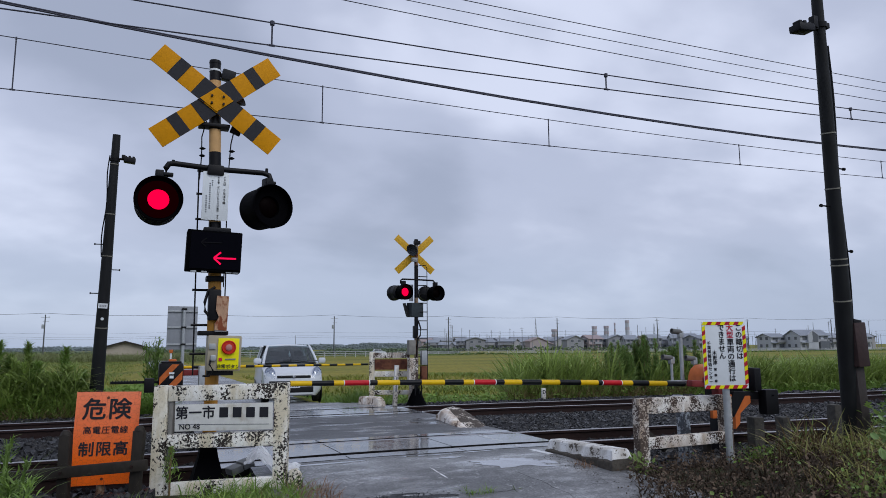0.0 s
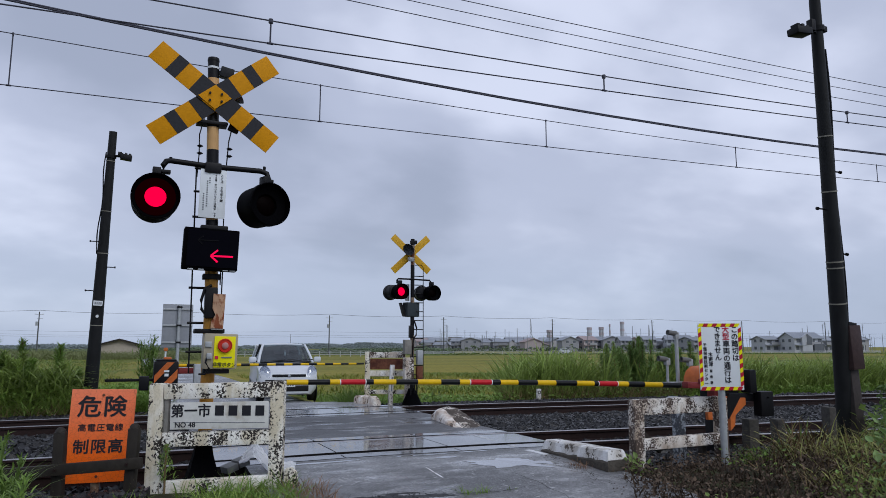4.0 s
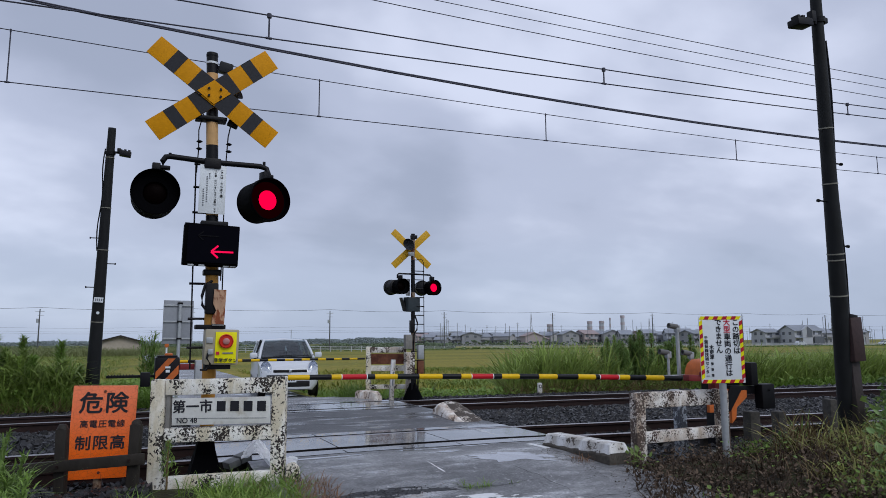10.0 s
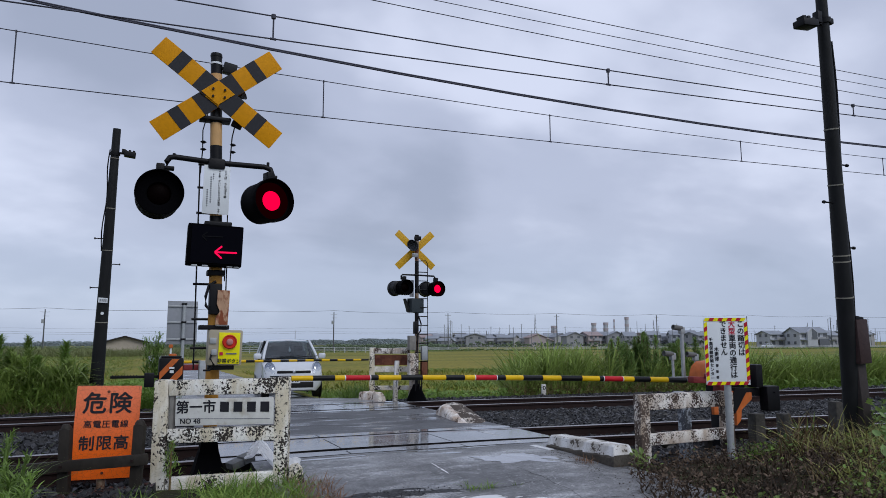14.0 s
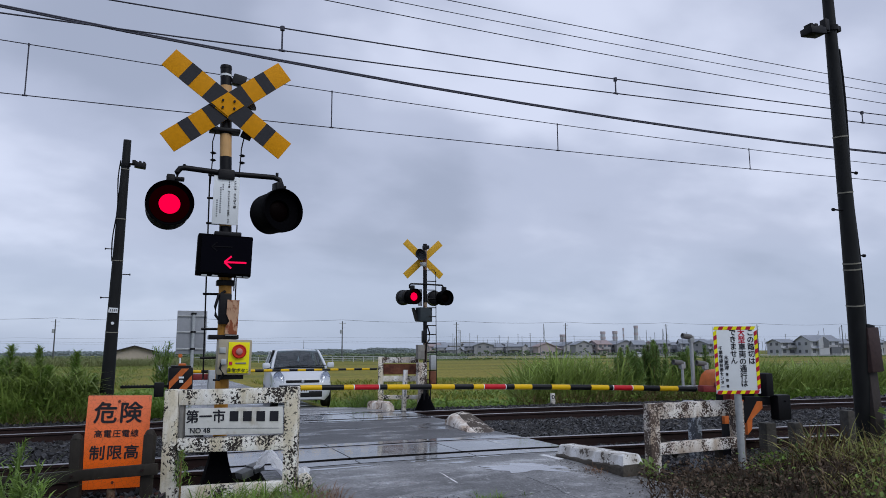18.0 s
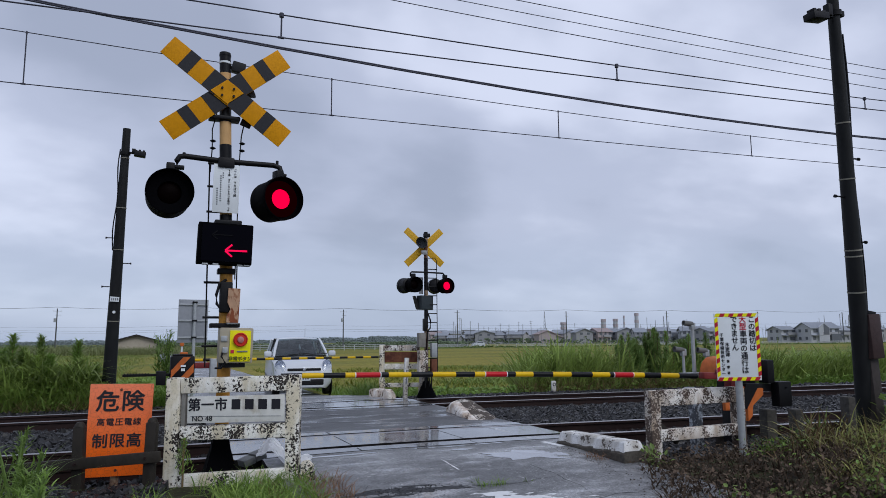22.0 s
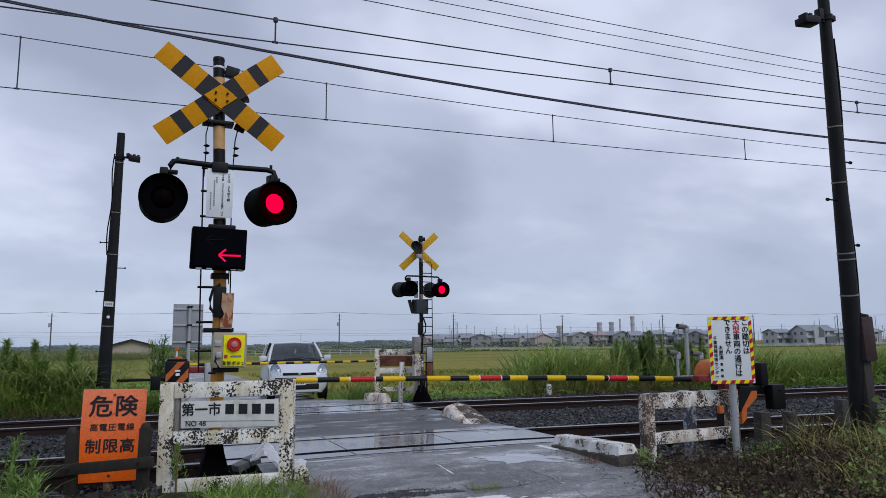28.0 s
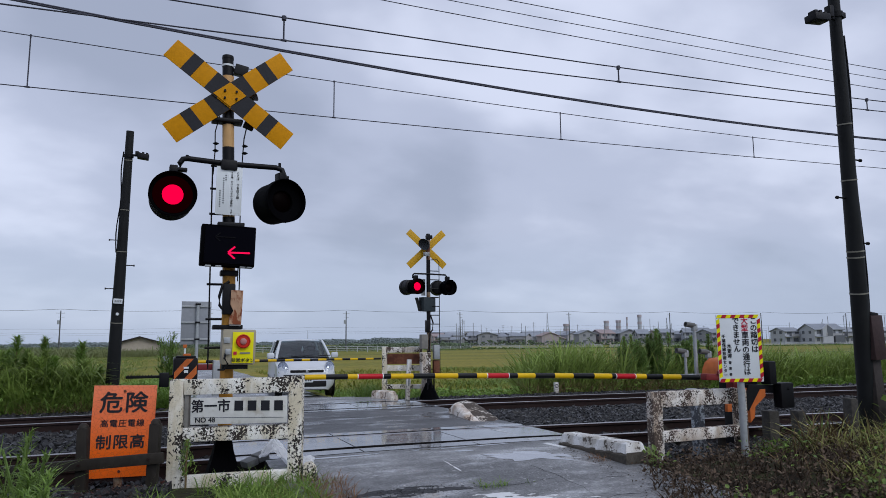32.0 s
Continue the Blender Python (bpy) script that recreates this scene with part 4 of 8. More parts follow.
def ladder(parent, x, y, z0, z1, w, rungs, rad, m="steel_black"):
    part("ladder_rail", B(rod, (x, y, z0), (x, y, z1), rad, seg=8), m, parent)
    for k in range(rungs):
        z = z0 + (z1 - z0) * (k + 0.5) / rungs
        part("rung", B(rod, (x, y, z), (x + w, y, z), rad * 1.1, seg=8), m, parent)


def arrow(bm, cx, cz, L, y, hw=0.016, head=0.07):
    """A left-pointing arrow from bars."""
    box(bm, (cx + 0.01, y, cz), (L * 0.95, 0.006, hw))
    for s in (-1, 1):
        box(bm, (cx - L / 2 + head * 0.42, y, cz + s * head * 0.40), (head * 1.15, 0.006, hw), rot=(0, -s * 42, 0))
    return bm


def near_signal():
    base = Vector((0.60, 6.66, 0.0))
    s = thing("crossing_signal", pose(base.x, base.y, -0.03), "tall black and faded-orange level crossing signal with striped crossbuck", "crossing signal", "crossing signals")
    ax = lambda z: 0.015 * min(z, 1.3) / 1.3 - 0.035 * max(0, z - 1.3) + 0.004     # upright below, leaning a little above
    P = lambda z0, z1, r, m, lab="": part("pole_section", B(rod, (ax(z0), 0, z0), (ax(z1), 0, z1), r, seg=20), m, s, lab)
    P(0.25, 1.55, 0.060, "poleyellow", "orange lower pole, rust-streaked")
    P(1.55, 1.98, 0.058, "poleyellow")
    P(1.98, 2.35, 0.056, "steel_black")
    P(2.35, 2.66, 0.055, "polecream", "faded cream pole section")
    P(2.66, 3.02, 0.055, "steel_black")
    P(3.02, 3.24, 0.054, "polecream")
    P(3.24, 3.60, 0.054, "steel_black"); P(3.60, 3.72, 0.054, "polecream")
    P(3.72, 3.90, 0.052, "steel_black")
    part("band", B(rod, (ax(3.82), 0, 3.815), (ax(3.82), 0, 3.835), 0.0545, seg=20), "whiteboard", s, "pale reflective band")
    part("pole_cap", B(lathe, [(0.054, 0), (0.056, 0.01), (0.052, 0.035), (0.02, 0.048), (0.002, 0.049)], pose(ax(3.89), 0, 3.89), 20), "steel_black", s)
    # foot: a black flared base
    part("foot", B(lathe, [(0.20, 0), (0.19, 0.04), (0.115, 0.24), (0.095, 0.33), (0.06, 0.335)], pose(0, 0, 0, 0, 0, 45), 4), "hood", s, "flared black cast base", smooth=False)
    part("foot_rib", B(prism, [(-0.03, 0.0), (0.03, 0.0), (0.018, 0.26), (-0.018, 0.26)], 0.03, pose(0, -0.115, 0.02, -14, 0, 0)), "steel_black", s)
    crossbuck(s, (ax(3.55) + 0.012, -0.10, 3.50), 0.668, 0.205, 37.5, -1.5, "yellow", True)
    part("hub_plate", B(prism, [(-0.150, 0), (0, -0.118), (0.150, 0), (0, 0.118)], 0.008, pose(ax(3.55) + 0.008, -0.116, 3.506, 0, -1.5, 0)), "yellow", s)
    for x in (-0.05, 0.055):
        for z in (-0.035, 0.035):
            part("bolt", B(rod, (ax(3.55) + x + 0.012, -0.135, 3.50 + z), (ax(3.55) + x + 0.012, -0.105, 3.50 + z), 0.011, seg=8), "steel_black", s)
    # horn speakers and brackets behind the boards
    part("loudspeaker", B(lathe, [(0.02, 0), (0.03, 0.04), (0.05, 0.10), (0.085, 0.15), (0.083, 0.15), (0.02, 0.04)], pose(ax(3.5) + 0.12, 0.07, 3.52, 35, 60, 0), 20), mat("dark_horn", (0.05, 0.052, 0.058), 0.5, bump=0.05), s, "dark horn loudspeaker")
    part("loudspeaker", B(box, (ax(3.8) + 0.125, 0.02, 3.80), (0.125, 0.12, 0.10), (8, 10, 0), bev=0.012), mat("grey_black_speaker", (0.02, 0.022, 0.025), 0.5, bump=0.1), s, "black box loudspeaker")
    part("bracket", B(box, (ax(3.85) + 0.06, 0.02, 3.80), (0.09, 0.03, 0.03)), "steel_black", s)
    part("clamp", B(box, (ax(3.3) - 0.01, -0.01, 3.27), (0.28, 0.14, 0.035), bev=0.01), "steel_black", s)
    part("clamp", B(box, (ax(3.3) + 0.19, 0.0, 3.25), (0.10, 0.05, 0.06), (0, 20, 0), bev=0.01), "steel_black", s)
    # cables and ladder on the left, cable on the right with insulators
    part("cable", B(tube, [(-0.13, 0, 3.32), (-0.165, 0, 3.16), (-0.16, 0, 2.98), (-0.17, 0, 2.75)], 0.006), "steel_black", s)
    part("cable", B(tube, [(0.13, 0.02, 3.28), (0.10, 0.0, 3.12), (0.09, 0, 2.9), (0.085, 0, 2.2), (0.08, 0, 1.75)], 0.006), "steel_black", s)
    for z in (3.05, 2.98):
        for x in (-0.165, 0.10):
            part("insulator", B(lathe, [(0.012, -0.012), (0.03, 0), (0.012, 0.012)], pose(x + 0.01, 0, z), 12), "steel_black", s)
    part("ladder_rail", B(rod, (-0.175, 0.03, 2.86), (-0.155, 0.03, 0.95), 0.007, seg=8), "steel_black", s)
    part("ladder_rail", B(rod, (0.10, 0.03, 2.2), (0.10, 0.03, 1.25), 0.006, seg=8), "steel_black", s)
    for z in (2.84, 2.62, 2.38, 2.17, 1.72, 1.40, 1.14):
        part("rung", B(rod, (-0.19, 0.03, z), (0.02, 0.02, z), 0.011, seg=8), "steel_black", s)
    # lamp arm with elbows
    zc = 2.86
    part("lamp_arm", B(tube, [(-0.46, -0.05, zc - 0.12), (-0.465, -0.05, zc - 0.04), (-0.44, -0.05, zc), (-0.40, -0.05, zc + 0.008), (ax(zc), -0.05, zc - 0.01), (0.40, -0.06, zc - 0.01), (0.455, -0.07, zc - 0.03), (0.475, -0.075, zc - 0.09), (0.475, -0.075, zc - 0.14)], 0.026, 12), "steel_black", s, "black bent pipe arm")
    for x in (-0.455, 0.465):
        part("flange", B(box, (x, -0.06, zc - 0.105), (0.11, 0.08, 0.03), bev=0.008), "steel_black", s)
        part("bolt", B(rod, (x + (0.05 if x < 0 else -0.03), -0.05, zc), (x + (0.05 if x < 0 else -0.03), -0.05, zc + 0.04), 0.014, seg=8), "steel_black", s)
    part("clamp", B(box, (ax(zc), -0.03, zc - 0.03), (0.15, 0.16, 0.10), bev=0.02), "steel_black", s)
    lamp_unit(s, (-0.515, -0.17, 2.505), 2, 0.205, 0)
    lamp_unit(s, (0.470, -0.20, 2.505), 20, 0.205, 1, 0.485, 0.30)
    # arrow indicator box
    bx = part("direction_indicator", B(box, (-0.03, -0.13, 2.055), (0.475, 0.16, 0.37), (0, 1.5, 0), bev=0.012), "hood", s, "black train-direction box with a red arrow lit")
    part("face", B(box, (-0.015, -0.214, 2.055), (0.44, 0.006, 0.33), (0, 1.5, 0)), mat("indicator_glass", (0.0025, 0.0025, 0.005), 0.3, var=0.1, bump=0, spec=0.02), bx)
    ar = part("lit_arrow", B(arrow, 0.060, 1.99, 0.185, -0.222), "arrowlit", bx, "glowing red arrow")
    part("unlit_arrow", B(arrow, -0.06, 2.13, 0.17, -0.220, 0.008, 0.05), mat("unlit_arrow", (0.003, 0.003, 0.005), 0.5, bump=0, spec=0.1), bx, "unlit arrow")
    for x in (-0.2, -0.11, 0.10, 0.16):
        part("latch", B(box, (x, -0.19, 1.868), (0.05, 0.03, 0.018), bev=0.004), "galv", bx)
    part("clamp", B(box, (0.0, -0.02, 2.265), (0.24, 0.16, 0.05), bev=0.01), "steel_black", s)
    part("clamp", B(box, (0.0, -0.02, 1.82), (0.16, 0.12, 0.05), bev=0.01), "steel_black", s)
    # white notice on the pole
    nb = part("notice_board", B(box, (-0.030, -0.085, 2.585), (0.232, 0.006, 0.455), (0, 0.5, 0), bev=0.001), "whiteboard", s, "white notice with small black writing")
    def column(text, x, top, step, size):
        for k, ch in enumerate(text):
            if ch != " ":
                lettering("writing", ch, size, "ink", nb, pose(x, -0.089, top - step * (k + 0.5)), bold=0.007)
    column("ここは うちぼう線", 0.048, 2.775, 0.0295, 0.028)
    column("４８番 だいいちいちのつぼ踏切 です", -0.006, 2.770, 0.0225, 0.021)
    for x, z0, z1 in ((-0.060, 2.73, 2.68), (-0.080, 2.70, 2.46), (-0.110, 2.58, 2.42)):
        k = 0
        z = z0
        while z > z1:
            part("print_bar", B(box, (x, -0.0895, z), (0.012, 0.002, 0.012)), "greyink", nb, smooth=False)
            z -= 0.021
    # cable loop, rusty plate, emergency button box
    part("terminal_box", B(box, (0.0, -0.06, 1.58), (0.11, 0.10, 0.28), bev=0.015), "steel_black", s)
    part("cable", B(tube, [(0.0, -0.08, 1.74), (-0.06, -0.09, 1.70), (-0.085, -0.09, 1.60), (-0.08, -0.09, 1.52), (-0.04, -0.09, 1.47), (0.0, -0.08, 1.50)], 0.013, 8), "steel_black", s, "looped black cable")
    rp = [(0.0, 0.0), (0.105, 0.0), (0.105, 0.31), (0.0, 0.31), (0.0, 0.18), (0.03, 0.12), (0.0, 0.06)]
    part("rusty_plate", B(prism, rp, 0.05, pose(0.005, -0.13, 1.35, 0, 2, 0)), "rustbox", s, "rust-stained shield plate")
    part("clamp", B(box, (0.0, -0.01, 1.325), (0.26, 0.16, 0.04), bev=0.008), "steel_black", s)
    part("clamp", B(box, (0.06, -0.03, 1.345), (0.10, 0.18, 0.02), bev=0.004), "galv", s)
    eb = part("emergency_button_box", B(box, (0.085, -0.15, 1.145), (0.29, 0.20, 0.31), (0, 1, 0), bev=0.018), "beigebox", s, "beige box with yellow emergency button sign")
    pl = part("button_sign", B(box, (0.117, -0.256, 1.14), (0.180, 0.010, 0.272), (0, 1, 0), bev=0.003), "fluo", eb, "fluorescent yellow sign")
    part("button_ring", B(lathe, [(0.062, 0), (0.062, 0.02), (0.054, 0.028), (0.05, 0.02), (0.002, 0.02)], pose(0.117, -0.266, 1.195, 90, 0, 0), 28), "buttonred", pl, "round red push button")
    part("button", B(lathe, [(0.028, 0), (0.028, 0.03), (0.02, 0.036), (0.002, 0.037)], pose(0.117, -0.268, 1.195, 90, 0, 0), 20), mat("button_centre", (0.45, 0.2, 0.19), 0.4, bump=0), pl)
    lettering("writing", "非常ボタン", 0.040, "ink", pl, pose(0.117, -0.267, 1.027, 0, 2, 0))
    part("print_bar", B(box, (0.135, -0.267, 1.092), (0.09, 0.003, 0.012)), "greyink", pl, smooth=False)
    part("print_mark", B(box, (0.05, -0.267, 1.092), (0.028, 0.003, 0.028)), "redink", pl, smooth=False)
    part("cover", B(box, (-0.02, -0.255, 1.205), (0.055, 0.015, 0.05), bev=0.004), "galv", eb)
    part("lock", B(box, (-0.01, -0.26, 1.105), (0.045, 0.03, 0.05), bev=0.008), "galv", eb)
    part("cable", B(tube, [(-0.03, -0.26, 1.09), (-0.04, -0.28, 1.05), (-0.01, -0.28, 1.0), (-0.04, -0.27, 0.95), (-0.09, -0.25, 0.95)], 0.009, 8), "steel_black", eb)
    part("base_plate", B(box, (0.06, -0.12, 0.975), (0.22, 0.17, 0.05), bev=0.006), "steel_black", s)
    return s


def far_signal():
    s = thing("crossing_signal", pose(5.38, 13.85, -0.05), "rusty level crossing signal seen from behind across the tracks", "crossing signal", "crossing signals")
    P = lambda z0, z1, r, m, lab="": part("pole_section", B(rod, (0, 0, z0), (0, 0, z1), r, seg=18), m, s, lab)
    P(0.25, 1.0, 0.043, "steel_black"); P(1.0, 1.45, 0.043, "rustpole", "rust-stained pole section")
    P(1.45, 1.85, 0.043, "steel_black"); P(1.85, 2.25, 0.043, "rustpole"); P(2.25, 2.95, 0.043, "steel_black"); P(2.95, 3.38, 0.043, "rustpole"); P(3.38, 3.52, 0.043, "steel_black")
    part("foot", B(lathe, [(0.22, 0), (0.20, 0.04), (0.10, 0.26), (0.07, 0.33), (0.055, 0.34)], None, 18), "hood", s, "flared black cast base")
    crossbuck(s, (0.0, 0.10, 3.20), 0.56, 0.15, 42, -1, "backyellow", False)
    horn = part("loudspeaker", B(lathe, [(0.03, 0), (0.045, 0.06), (0.07, 0.14), (0.135, 0.21), (0.13, 0.212), (0.10, 0.17), (0.002, 0.10)], pose(0.02, 0.03, 3.37, 118, 0, -52), 24), mat("dark_grey_horn", (0.05, 0.055, 0.06), 0.5, bump=0.05), s, "black horn loudspeaker")
    part("loudspeaker", B(box, (-0.06, -0.04, 3.07), (0.10, 0.14, 0.09), (10, 0, 0), bev=0.02), "galv", s, "pale speaker housing")
    part("bracket", B(box, (0.02, 0, 3.45), (0.14, 0.08, 0.08), bev=0.01), "steel_black", s)
    zc = 2.64
    part("lamp_arm", B(tube, [(-0.37, -0.04, zc - 0.10), (-0.37, -0.04, zc - 0.03), (-0.34, -0.04, zc), (0, -0.04, zc), (0.38, -0.04, zc - 0.01), (0.41, -0.04, zc - 0.05), (0.41, -0.04, zc - 0.12)], 0.018, 10), "steel_black", s, "black bent pipe arm")
    lamp_unit(s, (-0.30, -0.18, 2.36), 14, 0.165, 0, 0.56, 0.2)
    lamp_unit(s, (0.43, -0.18, 2.35), 14, 0.165, 1, 0.56, 0.2)
    # hoods that face the other way
    for x, t in ((-0.42, 190), (0.27, 165)):
        part("lamp_hood", B(lathe, [(0.12, -0.18), (0.15, -0.16), (0.155, 0.0), (0.165, 0.01), (0.165, 0.08), (0.15, 0.08), (0.14, 0.0), (0.002, 0.0)], pose(x, 0.16, 2.36, 0, 0, t) @ pose(0, 0, 0, 90, 0, 0), 32), "steel_black", s, "black round lamp hood")
    part("direction_indicator", B(box, (-0.02, 0.02, 1.99), (0.35, 0.16, 0.30), (0, 0, 24), bev=0.01), mat("grey_green_box", (0.035, 0.045, 0.05), 0.45, bump=0.05), s, "dark box of the train-direction indicator")
    part("hood", B(prism, [(0, 0), (-0.10, 0.28), (-0.13, 0.28), (-0.05, 0)], 0.12, pose(-0.16, -0.06, 1.85)), "steel_black", s)
    part("notice_board", B(box, (-0.09, 0.07, 2.36), (0.09, 0.01, 0.36)), "signback", s, "back of a narrow notice board")
    # ladder on the right
    part("ladder_rail", B(tube, [(0.05, -0.02, 2.95), (0.20, -0.02, 2.96), (0.24, -0.02, 2.9), (0.25, -0.02, 0.45)], 0.009, 8), "steel_black", s)
    for k in range(12):
        z = 0.62 + k * 0.19
        part("rung", B(rod, (0.02, -0.02, z), (0.25, -0.02, z), 0.010, seg=8), "steel_black", s)
    part("cable", B(tube, [(0.02, -0.07, 1.75), (0.07, -0.08, 1.6), (0.06, -0.08, 1.45), (0.0, -0.08, 1.38), (-0.02, -0.08, 1.0), (-0.03, -0.08, 0.3)], 0.016, 8), "steel_black", s)
    part("terminal_box", B(box, (-0.05, -0.06, 1.52), (0.08, 0.10, 0.26), bev=0.01), "steel_black", s)
    part("junction_box", B(box, (-0.15, -0.10, 1.20), (0.15, 0.14, 0.30), bev=0.012), "concrete", s, "grey-brown junction box")
    part("junction_box", B(box, (-0.13, -0.12, 0.72), (0.20, 0.14, 0.52), bev=0.012), "peelbad", s, "peeling white relay box")
    part("junction_box", B(box, (0.14, -0.06, 0.62), (0.13, 0.10, 0.36), bev=0.012), "rustplate", s, "rusty red plate box")
    part("junction_box", B(box, (0.15, -0.05, 0.98), (0.13, 0.10, 0.30), bev=0.012), "galv", s, "grey meter box")
    for x in (-0.06, 0.03, 0.08):
        part("conduit", B(rod, (x, -0.10, 0.0), (x, -0.08, 0.55), 0.016, seg=8), "steel_black", s)
    return s


near_signal()
far_signal()


# ---- barrier gates ----
def boom(parent, a, b, r0, r1, segs, bow=0.0):
    a, b = Vector(a), Vector(b)
    total = sum(s[0] for s in segs)
    t = 0.0
    for w, m in segs:
        t0, t1 = t / total, (t + w) / total
        t += w
        pa, pb = a.lerp(b, t0), a.lerp(b, t1)
        pa.z += bow * (4 * t0 * (1 - t0)); pb.z += bow * (4 * t1 * (1 - t1))
        part("boom_section", B(rod, pa, pb, r0 + (r1 - r0) * t0, r0 + (r1 - r0) * t1, 14), m, parent)
        if m == "boomred":
            d = (pb - pa).normalized() * 0.0045
            for e, q in ((pa, t0), (pb, t1)):
                part("white_ring", B(rod, e - d, e + d, r0 + (r1 - r0) * q + 0.0012, seg=14), "whiteboard", parent, "thin white ring")


def near_gate():
    g = thing("barrier_gate", pose(6.35, 6.35, -0.12), "orange gate machine with a lowered striped boom", "barrier gate", "barrier gates")
    o = g.location
    k, y, rd = "boomblack", "boomyellow", "boomred"
    segs = [(.27, k), (.26, y), (.23, k), (.15, y), (.26, rd), (.06, k), (.23, y), (.27, k), (.23, y), (.24, k), (.21, y), (.10, k), (.25, rd), (.12, y), (.21, k), (.25, y), (.23, k), (.23, y), (.08, k), (.25, rd), (.10, y), (.21, k), (.20, y), (.19, k)]
    a, b = Vector((5.93, 6.5, 0.703)) - o, Vector((1.10, 6.52, 0.832)) - o
    boom(g, a, b, 0.031, 0.024, segs, 0.018)
    # boom holder, machine case and counterweights
    part("boom_holder", B(box, (-0.10, 0.14, 0.815), (0.50, 0.10, 0.075), (0, 3, 0), bev=0.012), "redpaint", g, "dull red boom holder")
    part("holder_plate", B(box, (-0.02, 0.08, 0.87), (0.34, 0.03, 0.045), (0, 2, 0), bev=0.006), "redpaint", g)
    part("holder_plate", B(box, (0.08, 0.10, 0.72), (0.16, 0.12, 0.10), bev=0.02), "redpaint", g)
    part("machine_cover", B(prism, [(-0.05, 0.85), (0.34, 0.85), (0.36, 1.00), (0.28, 1.08), (0.08, 1.065), (0.0, 1.01), (-0.04, 0.93)], 0.34, pose(0.14, 0.30, -0.04)), "orangepaint", g, "orange machine cover")
    part("machine_case", B(box, (0.44, 0.40, 0.70), (0.36, 0.30, 0.44), bev=0.03), "steel_black", g, "dark gate machine case")
    part("machine_foot", B(box, (0.30, 0.40, 0.15), (0.09, 0.16, 0.70), bev=0.02), "steel_black", g)
    part("brace", B(prism, [(0.24, 0.28), (0.31, 0.34), (0.325, 0.46), (0.50, 0.58), (0.50, 0.66), (0.42, 0.66), (0.24, 0.50)], 0.05, pose(0.0, 0.04, 0)), "orangepaint", g, "slanting orange brace")
    part("bracket", B(box, (0.10, 0.06, 0.66), (0.30, 0.05, 0.05), bev=0.01), "orangepaint", g)
    part("bracket", B(box, (0.0, 0.08, 0.46), (0.18, 0.05, 0.09), bev=0.01), "orangepaint", g)
    part("counterweight_arm", B(box, (0.58, 0.10, 0.66), (0.62, 0.06, 0.10), (0, 2, 0), bev=0.01), "steel_black", g)
    part("counterweight", B(box, (0.61, 0.08, 0.855), (0.11, 0.16, 0.28), bev=0.02), "steel_black", g)
    part("counterweight", B(box, (0.775, 0.02, 0.583), (0.21, 0.13, 0.30), bev=0.02), "steel_black", g, "hanging black weight box")
    part("cover_flap", B(prism, [(0.20, 0.42), (0.28, 0.52), (0.42, 0.70), (0.22, 0.72), (0.16, 0.58)], 0.03, pose(0, 0.02, 0)), "steel_black", g)
    # rest post with its fork
    part("rest_post", B(box, (-0.55, 0.05, 0.17), (0.10, 0.12, 0.88), bev=0.012), peeling("weathered_blue_grey_post", (0.46, 0.50, 0.54), (0.25, 0.27, 0.29), (0.085, 0.09, 0.10), 0.50, 34.0, 6.0, 0.9), g, "weathered grey post under the boom")
    part("fork", B(lathe, [(0.04, 0), (0.085, 0.02), (0.09, 0.07), (0.05, 0.09), (0.002, 0.09)], pose(-0.55, 0.12, 0.61), 16), "galv", g)
    part("counterweight_bolt", B(rod, (0.775, -0.07, 0.66), (0.775, -0.04, 0.66), 0.008, seg=10), "steel_black", g)
    part("holder_arm", B(box, (-0.02, -0.02, 0.775), (0.44, 0.025, 0.03), (0, 1, 0), bev=0.004), "redpaint", g)
    part("holder_arm", B(box, (0.10, 0.02, 0.90), (0.26, 0.04, 0.03), (0, -12, 0), bev=0.006), "redpaint", g)
    part("hinge_bolt", B(rod, (-0.06, -0.05, 0.815), (-0.06, 0.08, 0.815), 0.022, seg=10), "galv", g)
    # detector heads on slim posts
    for x, h, r_ in ((0.15, 1.44, 0.025), (-0.02, 1.105, 0.018), (0.36, 1.09, 0.016)):
        py = 0.80
        part("detector_post", B(rod, (x, py, 0.78), (x, py, h), r_, seg=10), "galv", g)
        part("detector_head", B(lathe, [(0.026, -0.085), (0.033, -0.075), (0.035, 0.065), (0.029, 0.065), (0.024, 0.04), (0.002, 0.04)], pose(x - 0.075, py, h + 0.015, 0, -84, 0), 18), mat("detector_grey", (0.13, 0.13, 0.125), 0.5, bump=0.1), g, "grey cylindrical detector")
        part("bracket", B(box, (x, py, h - 0.02), (0.07, 0.06, 0.09), bev=0.012), "galv", g)
    part("detector_base", B(box, (0.16, 0.78, 0.80), (0.50, 0.10, 0.05), bev=0.01), "galv", g)
    part("detector_arm", B(box, (0.25, 0.62, 0.80), (0.08, 0.40, 0.05), bev=0.008), "galv", g)


